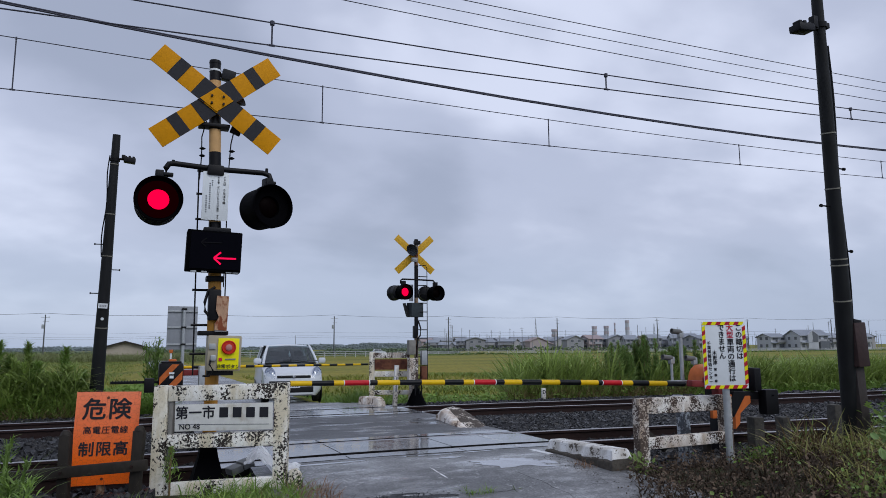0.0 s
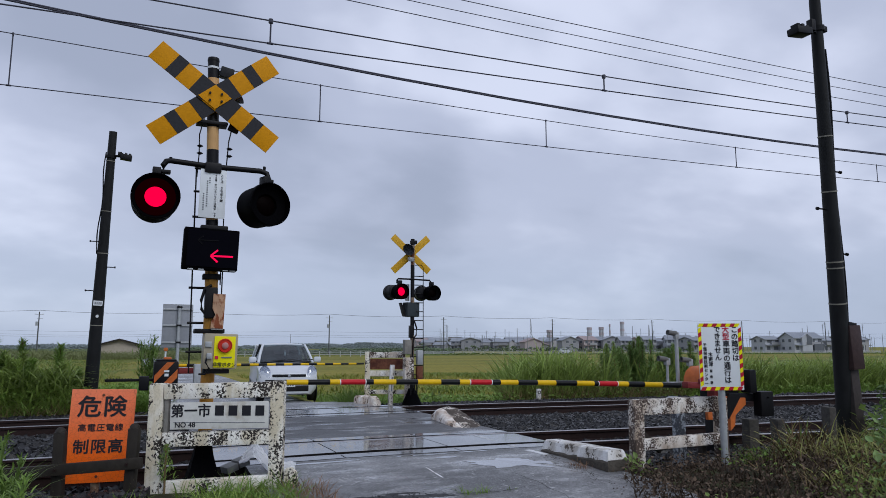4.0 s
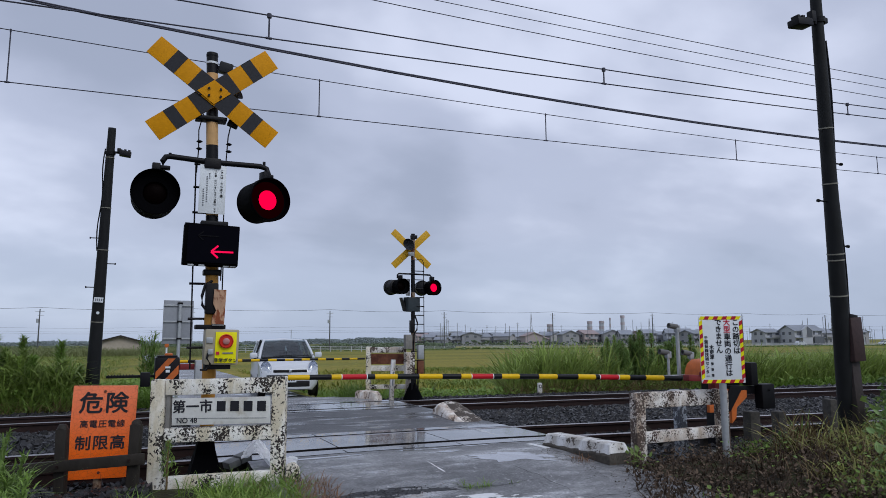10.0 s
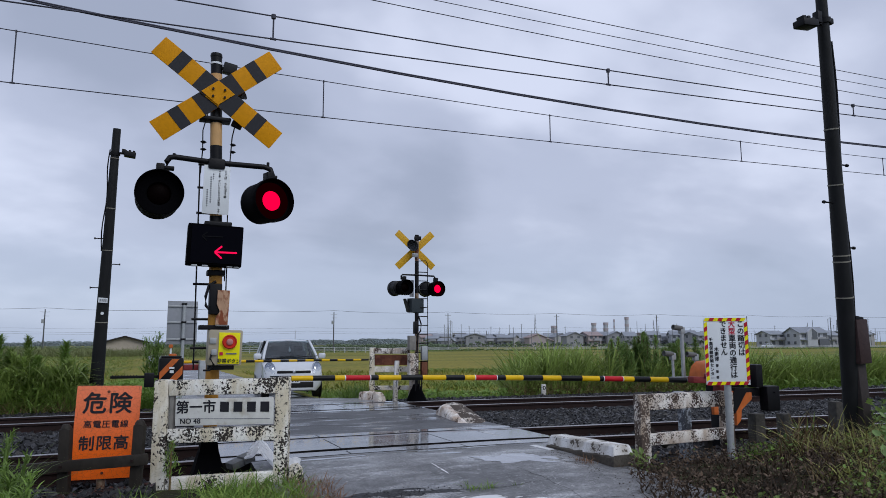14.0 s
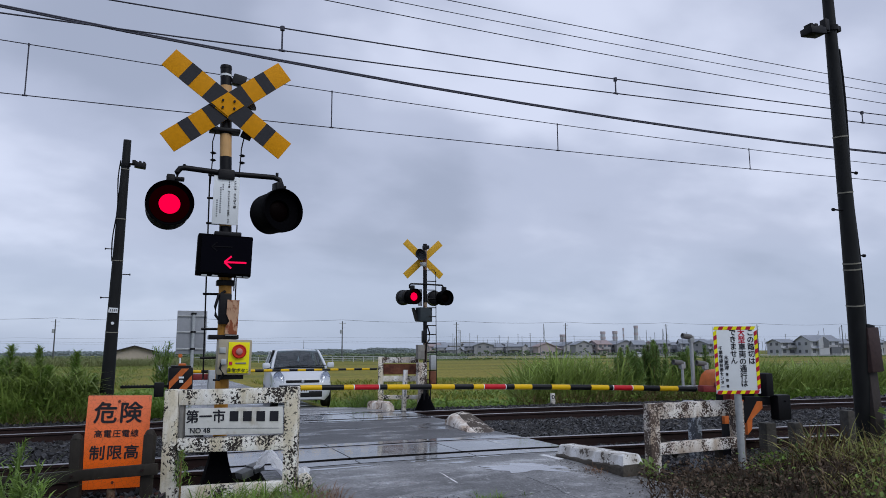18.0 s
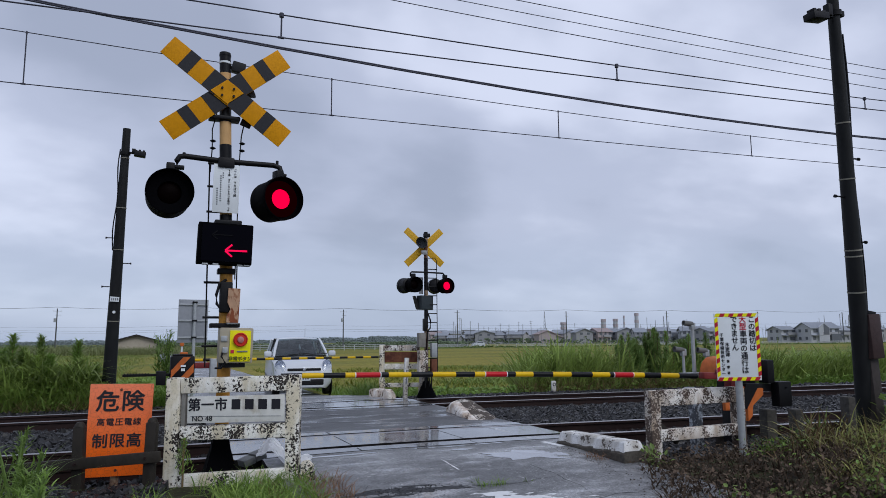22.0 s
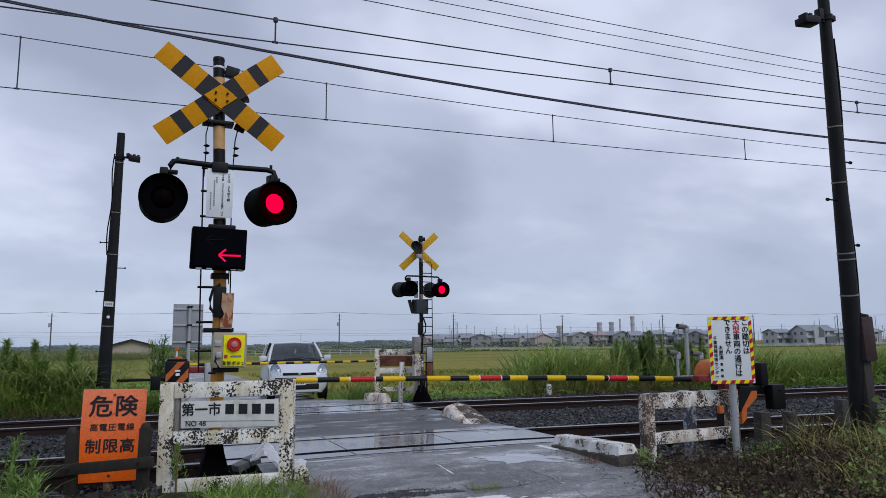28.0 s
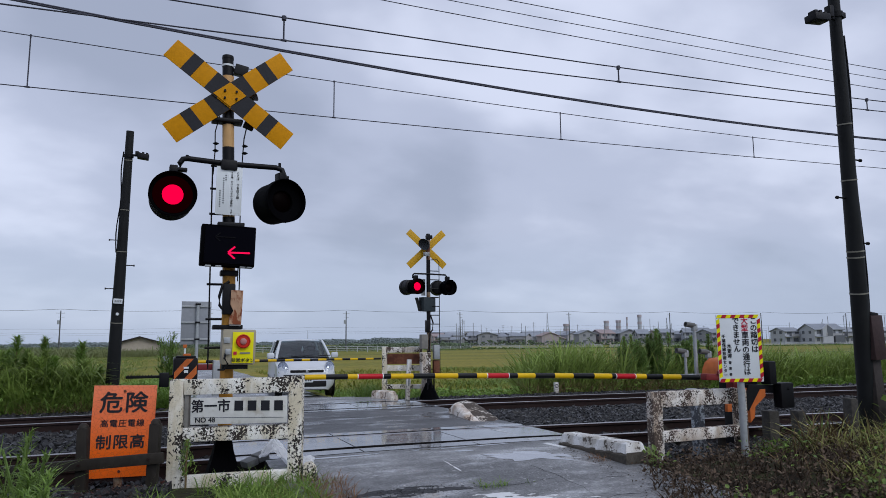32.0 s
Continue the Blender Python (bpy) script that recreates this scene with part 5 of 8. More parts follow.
def far_gate():
    g = thing("barrier_gate", pose(-0.05 + 0.55, 14.3, -0.12), "far barrier gate with a striped orange box and lowered boom", "barrier gate", "barrier gates")
    o = g.location
    segs = []
    for i in range(11):
        segs += [(0.30, "boomyellow"), (0.30, "boomblack")]
    boom(g, Vector((0.75, 14.3, 0.80)) - o, Vector((4.46, 14.3, 0.80)) - o, 0.030, 0.020, segs)
    bx = part("machine_case", B(box, (0.05, 0, 0.76), (0.44, 0.36, 0.50), bev=0.05), "steel_black", g, "black gate machine with orange stripes")
    for q in (0.0,):
        part("stripe", B(prism, [(q + 0.08, 0.535), (q + 0.21, 0.535), (min(0.25, q + 0.44), 0.72 if q else 0.80), (min(0.25, q + 0.44), 0.86 if q else 0.96), (q + 0.40 if q else 0.25, 0.98)][:4] if q else [(-0.04, 0.535), (0.10, 0.535), (0.25, 0.70), (0.25, 0.86)], 0.006, pose(0, -0.186, 0)), "orangepaint", bx, "orange stripe", smooth=False)
    part("stripe", B(prism, [(-0.15, 0.60), (-0.15, 0.74), (0.06, 0.985), (0.19, 0.985)], 0.006, pose(0, -0.188, 0)), "orangepaint", bx, "orange stripe", smooth=False)
    part("print_bar", B(box, (0.06, -0.195, 0.82), (0.09, 0.004, 0.035)), "whiteboard", bx, smooth=False)
    part("print_bar", B(box, (0.06, -0.195, 0.75), (0.07, 0.004, 0.05)), "whiteboard", bx, smooth=False)
    part("cap", B(box, (0.05, 0, 1.02), (0.36, 0.3, 0.04), bev=0.018), "steel_black", bx)
    part("cap_knob", B(box, (0.07, 0, 1.055), (0.14, 0.2, 0.05), bev=0.02), "orangepaint", bx, "orange hump on the lid")
    part("machine_foot", B(box, (0.02, 0.1, 0.28), (0.26, 0.26, 0.54), bev=0.02), "steel_black", g)
    part("counterweight_arm", B(box, (-0.55, -0.05, 0.66), (0.86, 0.05, 0.05), bev=0.006), "steel_black", g, "notched black counterweight bar")
    for i in range(9):
        part("notch", B(box, (-0.94 + i * 0.05, -0.05, 0.692), (0.018, 0.05, 0.018)), "steel_black", g, smooth=False)
    part("counterweight", B(box, (-0.32, -0.08, 0.60), (0.17, 0.16, 0.26), bev=0.015), "steel_black", g)
    part("boom_holder", B(box, (0.48, -0.05, 0.82), (0.70, 0.12, 0.11), bev=0.015), "redpaint", g, "dull red boom holder")
    part("relay_cabinet", B(box, (0.66, -0.30, 0.62), (0.26, 0.22, 0.66), bev=0.02), "galv", g, "grey relay cabinet")
    return g


near_gate()
far_gate()


# ---- guards, signs and kerbs beside the crossing ----
def wall_frame(a, b):
    """Pose with x from a to b on the ground, y away from the viewer."""
    a, b = Vector(a), Vector(b)
    return Matrix.Translation(a) @ pose(0, 0, 0, 0, 0, math.degrees(math.atan2(b.y - a.y, b.x - a.x)))


def near_guard():
    m = wall_frame((0.15, 6.62, -0.11), (1.22, 6.15, -0.11))
    g = thing("timber_guard", m, "peeling white timber guard frame with a crossing name plate", "guard frame", "guard frames")
    part("post", B(box, (0.06, 0, 0.435), (0.125, 0.12, 1.03), bev=0.012), "peel", g)
    part("post", B(box, (1.10, 0, 0.39), (0.115, 0.12, 1.16), bev=0.012), "peel", g)
    part("post_rib", B(box, (0.155, -0.03, 0.62), (0.035, 0.05, 0.60), bev=0.005), "concrete", g, "weathered grey batten")
    part("rail", B(box, (0.59, -0.015, 0.89), (0.92, 0.11, 0.13), (0, -1.2, 0), bev=0.010), "peel", g)
    part("rail", B(box, (0.59, -0.015, 0.49), (0.92, 0.10, 0.12), (0, -1.6, 0), bev=0.010), "peel", g)
    part("rail", B(box, (0.59, -0.015, 0.095), (0.92, 0.10, 0.12), (0, -3.2, 0), bev=0.010), "peel", g)
    np_ = part("name_plate", B(box, (0.62, -0.075, 0.685), (0.84, 0.008, 0.225), (0, -1, 0), bev=0.002), mat("grimy_white_plate", (0.66, 0.655, 0.615), 0.5, var=0.14, scale=7, bump=0.05, second=(0.50, 0.47, 0.40), edge=(0.52, 0.66)), g, "white crossing name plate with black writing")
    lettering("writing", "第一市", 0.115, "ink", np_, pose(0.375, -0.080, 0.715, 0, -1, 0), bold=0.022)
    for k in range(4):
        part("print_bar", B(box, (0.62 + k * 0.115, -0.0805, 0.725), (0.075, 0.003, 0.085)), "ink", np_, smooth=False)
    part("print_bar", B(box, (0.62, -0.0805, 0.625), (0.78, 0.002, 0.004)), "greyink", np_, smooth=False)
    lettering("writing", "NO 48", 0.062, "ink", np_, pose(0.33, -0.080, 0.603, 0, -1, 0))
    # broken pale plate and blocks leaning behind the frame
    grey = mat("dark_grey_block", (0.15, 0.155, 0.155), 0.6, var=0.3, scale=8, bump=0.3)
    k = thing("paving_slab", pose(0.93, 6.97, 0.008, 0, -17, 20) @ Matrix.Diagonal((0.74, 0.74, 0.74, 1)), "grey concrete slabs propped on the crossing edge", "paving slab")
    part("slab", B(box, (-0.075, 0, 0.05), (0.155, 0.20, 0.085), bev=0.010), grey, k)
    part("slab", B(box, (0.085, 0.0, 0.058), (0.150, 0.20, 0.095), (0, 3, 2), bev=0.010), grey, k)
    sh = thing("plastic_sheet", pose(1.22, 6.90, 0.008, 0, 0, -14), "torn crumpled clear plastic sheet", "plastic sheet")
    bm = bmesh.new()
    nx, ny = 30, 18
    g2 = []
    for j in range(ny):
        row = []
        for i in range(nx):
            u, v = i / (nx - 1), j / (ny - 1)
            # crumpled peak at one end, pleats running down to the other
            h = 0.19 * max(0, 1 - abs(u - 0.22) / 0.30) * (0.45 + 0.55 * v) + 0.05 * (1 - u)
            h += 0.022 * math.sin(v * 31 + 3 * u) * (0.3 + u) + 0.05 * noise.noise((u * 7, v * 6, 2.4)) * (1 - 0.5 * u)
            row.append(bm.verts.new(((u - 0.5) * 0.50 + 0.02 * noise.noise((u * 9, v * 9, 7)), (v - 0.5) * 0.42 + 0.03 * noise.noise((v * 5, u * 5, 1)), max(0.004, h))))
        g2.append(row)
    for j in range(ny - 1):
        for i in range(nx - 1):
            bm.faces.new((g2[j][i], g2[j][i + 1], g2[j + 1][i + 1], g2[j + 1][i]))
    bmesh.ops.solidify(bm, geom=bm.faces[:], thickness=0.003)
    part("sheet", bm, mat("pale_plastic", (0.90, 0.91, 0.93), 0.12, var=0.10, scale=20, bump=0.5, bscale=40, spec=0.6), sh, smooth=False)
    rb = thing("kerb_stump", pose(1.255, 6.08, -0.24, 0, 0, -24), "broken white stump at the guard frame's foot", "stump")
    part("stump", B(prism, [(-0.055, 0), (0.075, 0), (0.07, 0.20), (0.045, 0.33), (0.005, 0.37), (-0.045, 0.36)], 0.09), "peel", rb)


def right_guard():
    m = wall_frame((4.82, 6.03, -0.14), (6.10, 5.98, -0.14))
    g = thing("timber_guard", m, "low badly peeled white guard frame in weeds", "guard frame", "guard frames")
    part("post", B(box, (0.07, 0, 0.24), (0.125, 0.12, 1.00), bev=0.014), "peelpost", g)
    part("post", B(box, (1.20, 0, 0.24), (0.115, 0.12, 1.00), bev=0.014), "peelpost", g)
    part("rail", B(box, (0.63, -0.02, 0.665), (1.05, 0.10, 0.165), (0, -0.5, 0), bev=0.014), "peelbad", g)
    part("rail", B(box, (0.63, -0.02, 0.285), (1.05, 0.10, 0.118), (0, -1.0, 0), bev=0.014), "peelbad", g)
    part("brace", B(box, (0.25, 0.02, 0.30), (0.34, 0.05, 0.07), (0, 38, 0), bev=0.008), "darkwood", g, "slipped dark brace")
    part("stub", B(box, (0.98, 0.06, 0.18), (0.06, 0.06, 0.16)), "darkwood", g)


def far_guard():
    m = wall_frame((4.55, 14.45, -0.16), (5.38, 14.08, -0.16))
    g = thing("timber_guard", m, "black-flecked white guard frame with a rusty plate", "guard frame", "guard frames")
    part("post", B(box, (0.04, 0, 0.6), (0.11, 0.10, 1.22), bev=0.01), "peel", g)
    part("post", B(box, (0.90, 0, 0.45), (0.13, 0.10, 1.25), (0, 4, 0), bev=0.01), "peelbad", g)
    part("rail", B(box, (0.46, -0.01, 1.14), (0.78, 0.09, 0.12), bev=0.01), "peelbad", g)
    part("rail", B(box, (0.46, -0.01, 0.75), (0.78, 0.09, 0.12), bev=0.01), "peel", g)
    part("rail", B(box, (0.46, -0.01, 0.36), (0.78, 0.09, 0.09), bev=0.01), "peel", g)
    part("name_plate", B(box, (0.46, -0.06, 0.95), (0.72, 0.01, 0.22)), "rustplate", g, "rusted brown plate")
    st = thing("marker_post", pose(4.93, 13.95, -0.12, 0, 3, 0), "slim white concrete marker post", "marker post")
    part("post", B(box, (0, 0, 0.45), (0.09, 0.07, 0.90), bev=0.01), "kerbwhite", st)
    part("print_bar", B(box, (0.0, -0.038, 0.5), (0.03, 0.004, 0.30)), "greyink", st, smooth=False)
    d = thing("distance_mark", pose(8.96, 14.62, -0.41), "small white track marker lettered D", "track marker")
    part("post", B(box, (0, 0, 0.28), (0.11, 0.06, 0.56), bev=0.01), "kerbwhite", d)
    lettering("writing", "D", 0.12, "ink", d, pose(0, -0.034, 0.47))


def kerb_block(name, m, L, w, h, lab, mat_, slope=0.0, inset=0.05, lumpy=0.010):
    k = thing(name, m, lab, "kerb block", "kerb blocks")
    bm = bmesh.new()
    n = 10
    rings = []
    for i in range(n + 1):
        x = L * i / n
        hh = h * (1 - slope * (i / n) ** 1.3) * (0.72 if i == 0 else 0.93 if i == 1 else 1.0)
        ww = w * (0.86 if i in (0, n) else 1.0)
        jit = lambda s: lumpy * noise.noise((x * 6, s * 1.3, h * 9))
        prof = [(-ww / 2, -0.14), (-ww / 2 + inset * 0.3, hh * 0.55), (-ww / 2 + inset * 0.7, hh - 0.02), (-ww / 2 + inset, hh), (ww / 2 - inset, hh), (ww / 2 - inset * 0.6, hh - 0.02), (ww / 2, -0.14)]
        rings.append([bm.verts.new((x + jit(q + 4), y + jit(q), z + jit(q + 9))) for q, (y, z) in enumerate(prof)])
    for a, b in zip(rings, rings[1:]):
        for q in range(len(a)):
            bm.faces.new((a[q], a[(q + 1) % len(a)], b[(q + 1) % len(a)], b[q]))
    bm.faces.new(rings[0]); bm.faces.new(rings[-1][::-1])
    bmesh.ops.recalc_face_normals(bm, faces=bm.faces)
    part("block", bm, mat_, k)
    return k


def stub_posts():
    dark = mat("dark_mossy_concrete", (0.075, 0.07, 0.062), 0.8, var=0.4, scale=9, bump=0.5)
    for x, w, top, lean in ((7.28, 0.15, 0.24, 1), (7.80, 0.12, 0.22, -2), (8.74, 0.11, 0.34, 1)):
        k = thing("stub_post", pose(x, 6.75, -0.4, 0, lean, -10), "squat dark concrete stub post in the weeds", "stub post", "stub posts")
        part("post", B(box, (0, 0, (top + 0.4) / 2), (w, 0.16, top + 0.4), bev=0.02), dark, k)


stub_posts()
near_guard()
right_guard()
far_guard()


def long_kerb():
    """Square-ended kerb: a white-painted top block on a rough dirty footing."""
    k = thing("kerb_block", pose(4.40, 5.72, -0.050, 0, 1.0, 93), "long white-painted concrete kerb block on dirty footing", "kerb block", "kerb blocks")

    def block(bm, x0, x1, prof, tip, lumpy):
        n = 14
        rings = []
        for i in range(n + 1):
            x = x0 + (x1 - x0) * i / n
            end = tip if i in (0, n) else 0.0
            row = []
            for q, (y, z) in enumerate(prof):
                push = end * (z - prof[0][1]) / 0.2 * (1 if i == 0 else -1)
                row.append(bm.verts.new((x + push + lumpy * noise.noise((i * 0.9, q, 4)), y + lumpy * noise.noise((i * 0.9, q, 1)), z + lumpy * noise.noise((i * 0.9, q, 9)))))
            rings.append(row)
        m = len(prof)
        for a, b in zip(rings, rings[1:]):
            for q in range(m):
                bm.faces.new((a[q], a[(q + 1) % m], b[(q + 1) % m], b[q]))
        bm.faces.new(rings[0]); bm.faces.new(rings[-1][::-1])
        bmesh.ops.recalc_face_normals(bm, faces=bm.faces)
        return bm
    part("painted_top", B(block, 0, 1.12, [(-0.128, 0.088), (-0.125, 0.100), (-0.105, 0.178), (-0.09, 0.195), (0.08, 0.20), (0.10, 0.185), (0.125, 0.100), (0.128, 0.088)], 0.05, 0.006), "kerbwhite", k, "worn white paint with chipped edges", smooth=False)
    part("footing", B(block, -0.015, 1.125, [(-0.15, -0.16), (-0.140, 0.080), (-0.118, 0.105), (0.118, 0.105), (0.140, 0.080), (0.15, -0.16)], 0.0, 0.014), "kerbfoot", k, "dirty bare concrete footing", smooth=False)


long_kerb()
def wedge_kerb():
    """A kerb that stands high at its far end and falls away to the near one."""
    k = thing("kerb_block", pose(4.47, 9.18, 0.0, 0, 0, -8), "wedge-shaped kerb block with flaking white paint", "kerb block", "kerb blocks")
    n, m_ = 16, 10
    bm = bmesh.new()
    rings = []
    for i in range(n + 1):
        u = i / n
        y, h = 1.30 * u, 0.012 + 0.205 * min(1, u / 0.84) ** 1.05
        if u > 0.9:
            h *= 1 - 0.30 * (u - 0.9) / 0.1
        half = 0.235 * (0.90 + 0.1 * min(1, u * 3))
        row = []
        for q in range(m_ + 1):
            a = math.pi * q / m_
            x, z = -half * math.copysign(abs(math.cos(a)) ** 0.72, math.cos(a)), h * math.sin(a) ** 0.58
            row.append(bm.verts.new((x + 0.018 * noise.noise((u * 7, q * 0.6, 1)), y + 0.02 * noise.noise((u * 5, q * 0.8, 4)), max(-0.02, z - 0.012 + 0.02 * noise.noise((u * 8, q * 0.7, 8))))))
        rings.append(row)
    for i, (a, b) in enumerate(zip(rings, rings[1:])):
        for q in range(m_):
            f = bm.faces.new((a[q], b[q], b[q + 1], a[q + 1]))
            # the low near slope and the outer side are worn to the bare concrete
            f.material_index = 1 if q >= 4 and i < 14 else 0
    bm.faces.new(rings[0]); bm.faces.new(rings[-1][::-1])
    bmesh.ops.recalc_face_normals(bm, faces=bm.faces)
    blk = part("block", bm, "kerbpaint", k)
    blk.data.materials.append(M["kerbbare"])


M.update(
    kerbpaint=peeling("flaking_cream_paint", (0.80, 0.76, 0.70), (0.44, 0.33, 0.24), (0.10, 0.068, 0.05), 0.60, 20.0, 4.0, 0.9),
    kerbbare=peeling("bare_kerb_side", (0.62, 0.58, 0.52), (0.30, 0.23, 0.17), (0.065, 0.052, 0.042), 0.43, 30.0, 5.0, 0.8))
wedge_kerb()
kerb_block("kerb_block", pose(4.53, 13.62, -0.02, 0, 0, 108), 0.70, 0.27, 0.175, "squat flaking white kerb block", "kerbpaint", 0.1, 0.08, 0.025)


def danger_sign():
    m = wall_frame((-0.497, 6.80, 0.0), (0.497, 6.86, 0.0))
    s = thing("danger_sign", m, "cracked orange high-voltage danger sign with black writing", "warning sign")
    s.matrix_basis = m @ pose(0.0, 0, 0.03, 0, 1.6, 0)
    bd = part("board", B(box, (0.252, 0, 0.372), (0.510, 0.012, 0.785), bev=0.003), crackle(), s)
    lettering("writing", "危険", 0.19, "ink", bd, pose(0.245, -0.008, 0.605, 0, 0, 0), bold=0.022, spread=1.12)
    lettering("writing", "高電圧電線", 0.068, "ink", bd, pose(0.245, -0.008, 0.435), spread=1.12)
    lettering("writing", "制限高", 0.128, "ink", bd, pose(0.240, -0.008, 0.272), bold=0.02, spread=1.10)
    for z in (0.715, 0.03):
        part("bolt", B(rod, (0.245, -0.014, z), (0.245, 0.01, z), 0.012, seg=10), "rustplate", s)
    part("post", B(rod, (0.245, 0.05, -0.45), (0.245, 0.05, 0.6), 0.035, seg=12), "rustpole", s, "rusty brown post")


def crackle():
    m = mat("cracked_orange_paint", (0.90, 0.145, 0.012), 0.42, var=0.12, scale=5, bump=0.08)
    nt = m.node_tree
    N, L = nt.nodes.new, nt.links.new
    b = nt.nodes["Principled BSDF"]
    tc, v, r, mx = N("ShaderNodeTexCoord"), N("ShaderNodeTexVoronoi"), N("ShaderNodeMapRange"), N("ShaderNodeMix")
    v.feature = "DISTANCE_TO_EDGE"
    v.inputs["Scale"].default_value = 30
    v.inputs["Randomness"].default_value = 1.0
    L(tc.outputs["Object"], v.inputs["Vector"])
    r.inputs["From Min"].default_value, r.inputs["From Max"].default_value, r.inputs["To Min"].default_value, r.inputs["To Max"].default_value = 0.0, 0.035, 0.7, 0.0
    L(v.outputs["Distance"], r.inputs["Value"])
    # upper part sun-bleached to salmon
    sp, g = N("ShaderNodeSeparateXYZ"), N("ShaderNodeMapRange")
    L(tc.outputs["Object"], sp.inputs[0]); L(sp.outputs["Z"], g.inputs["Value"])
    g.inputs["From Min"].default_value, g.inputs["From Max"].default_value, g.inputs["To Max"].default_value = 0.2, 0.8, 0.6
    src = b.inputs["Base Color"].links[0].from_socket
    bl = N("ShaderNodeMix"); bl.data_type = "RGBA"
    bl.inputs[7].default_value = (0.80, 0.27, 0.17, 1)
    L(g.outputs[0], bl.inputs[0]); L(src, bl.inputs[6])
    mx.data_type = "RGBA"
    mx.inputs[7].default_value = (0.30, 0.075, 0.04, 1)
    L(r.outputs[0], mx.inputs[0]); L(bl.outputs[2], mx.inputs[6]); L(mx.outputs[2], b.inputs["Base Color"])
    return m


danger_sign()


def dark_fence():
    f = thing("track_fence", wall_frame((-1.6, 6.99, -0.3), (0.10, 6.32, -0.3)), "low dark weathered post-and-rail fence", "fence")
    for x, top, lean in ((0.05, 0.70, 0), (1.168, 0.765, -1), (1.732, 0.795, 1.5)):
        bm = box(bmesh.new(), (0, 0, top / 2 - 0.06), (0.088, 0.075, top + 0.12), bev=0.014)
        lathe(bm, [(0.042, 0), (0.039, 0.018), (0.024, 0.036), (0.002, 0.040)], pose(0, 0, top - 0.003), 10)
        for v in bm.verts:
            v.co.x += 0.008 * noise.noise((v.co.z * 6, x, 2)); v.co.y += 0.006 * noise.noise((v.co.z * 5, x, 7))
        part("post", bm, "darkwood", f, at=pose(x, 0, 0, 0, lean, 0))
    part("rail", B(box, (0.90, -0.055, 0.452), (1.9, 0.045, 0.088), (0, -4.4, 0), bev=0.010), "darkwood", f)
    for x in (1.168, 1.732):
        part("bolt", B(rod, (x, -0.09, 0.452 + 0.077 * (x - 0.9)), (x, -0.03, 0.452 + 0.077 * (x - 0.9)), 0.012, seg=8), "railside", f)


dark_fence()


def warning_sign():
    m = wall_frame((5.598, 5.82, 0), (6.545, 5.50, 0))
    s = thing("notice_sign", m, "white notice sign with red-yellow striped border on grey post", "notice sign")
    W, H = 0.490, 0.718
    s.matrix_basis = m @ pose(0, 0, 0.690, 0, -0.1, 0)
    bd = part("board", B(box, (W / 2, 0, H / 2), (W, 0.012, H), bev=0.003), "whiteboard", s)
    bw, n = 0.036, 0
    # border of slanted stripes: cut from bars, alternating yellow and red
    red, yel = mat("border_red", (0.42, 0.015, 0.03), 0.4, bump=0.02), "fluo"
    def stripe(p, horizontal, k):
        q = 0.022
        if horizontal:
            o = [(p[0], p[1]), (p[0] + 0.0505, p[1]), (p[0] + 0.0505 + q, p[1] + bw), (p[0] + q, p[1] + bw)]
        else:
            o = [(p[0], p[1]), (p[0] + bw, p[1] + q), (p[0] + bw, p[1] + q + 0.047), (p[0], p[1] + 0.047)]
        part("border_stripe", B(prism, o, 0.003, pose(0, -0.0092, 0)), yel if k % 2 else red, bd, smooth=False)
    for k in range(9):
        stripe((k * 0.0508, 0), True, k); stripe((k * 0.0508, H - bw), True, k + 1)
    for k in range(13):
        z = bw + k * 0.0478
        stripe((0, z), False, k + 1); stripe((W - bw, z), False, k)
    up = "\n".join
    def column(text, x, top, step, size, ink_, lab=""):
        """Writing set downwards, one character under the other, each at its own height."""
        for k, ch in enumerate(text):
            lettering("writing", ch, size, ink_, bd, pose(x, -0.008, top - step * (k + 0.5)), label=lab, bold=0.020)
    column("この踏切は", W - 0.078, H - 0.032, 0.0765, 0.078, "ink")
    column("大型", W - 0.178, H - 0.032, 0.0775, 0.080, "redink", "red writing")
    column("車両の通行は", W - 0.178, H - 0.187, 0.0775, 0.080, "ink")
    column("できません", W - 0.275, H - 0.032, 0.0755, 0.078, "ink")
    column("木更津", 0.127, 0.405, 0.052, 0.052, "ink")
    column("警察署", 0.127, 0.235, 0.062, 0.032, "ink")
    column("千葉保線技術センター", 0.070, 0.505, 0.0455, 0.043, "ink")
    part("post", B(rod, (W / 2 + 0.005, 0.04, -0.86), (W / 2 + 0.010, 0.04, 0.45), 0.037, seg=16), "galv", s, "grey steel post")


warning_sign()


def sign_back():
    s = thing("road_sign", pose(1.02, 20.38, -0.45, 0, 0, 4), "large grey road sign seen from behind", "road sign")
    part("panel", B(box, (0, 0, 2.17), (0.78, 0.012, 1.18), bev=0.003), "signback", s, "bare grey sign back")
    for z in (1.72, 2.18, 2.62):
        part("stiffener", B(box, (0, -0.025, z), (0.78, 0.035, 0.045), bev=0.004), "galv", s)
    part("post", B(rod, (0.03, -0.07, -0.1), (0.03, -0.07, 2.74), 0.045, seg=14), "galv", s)
    for z in (1.72, 2.18, 2.68):
        part("clamp", B(box, (0.03, -0.06, z), (0.13, 0.12, 0.05), bev=0.006), "steel_black", s)


sign_back()


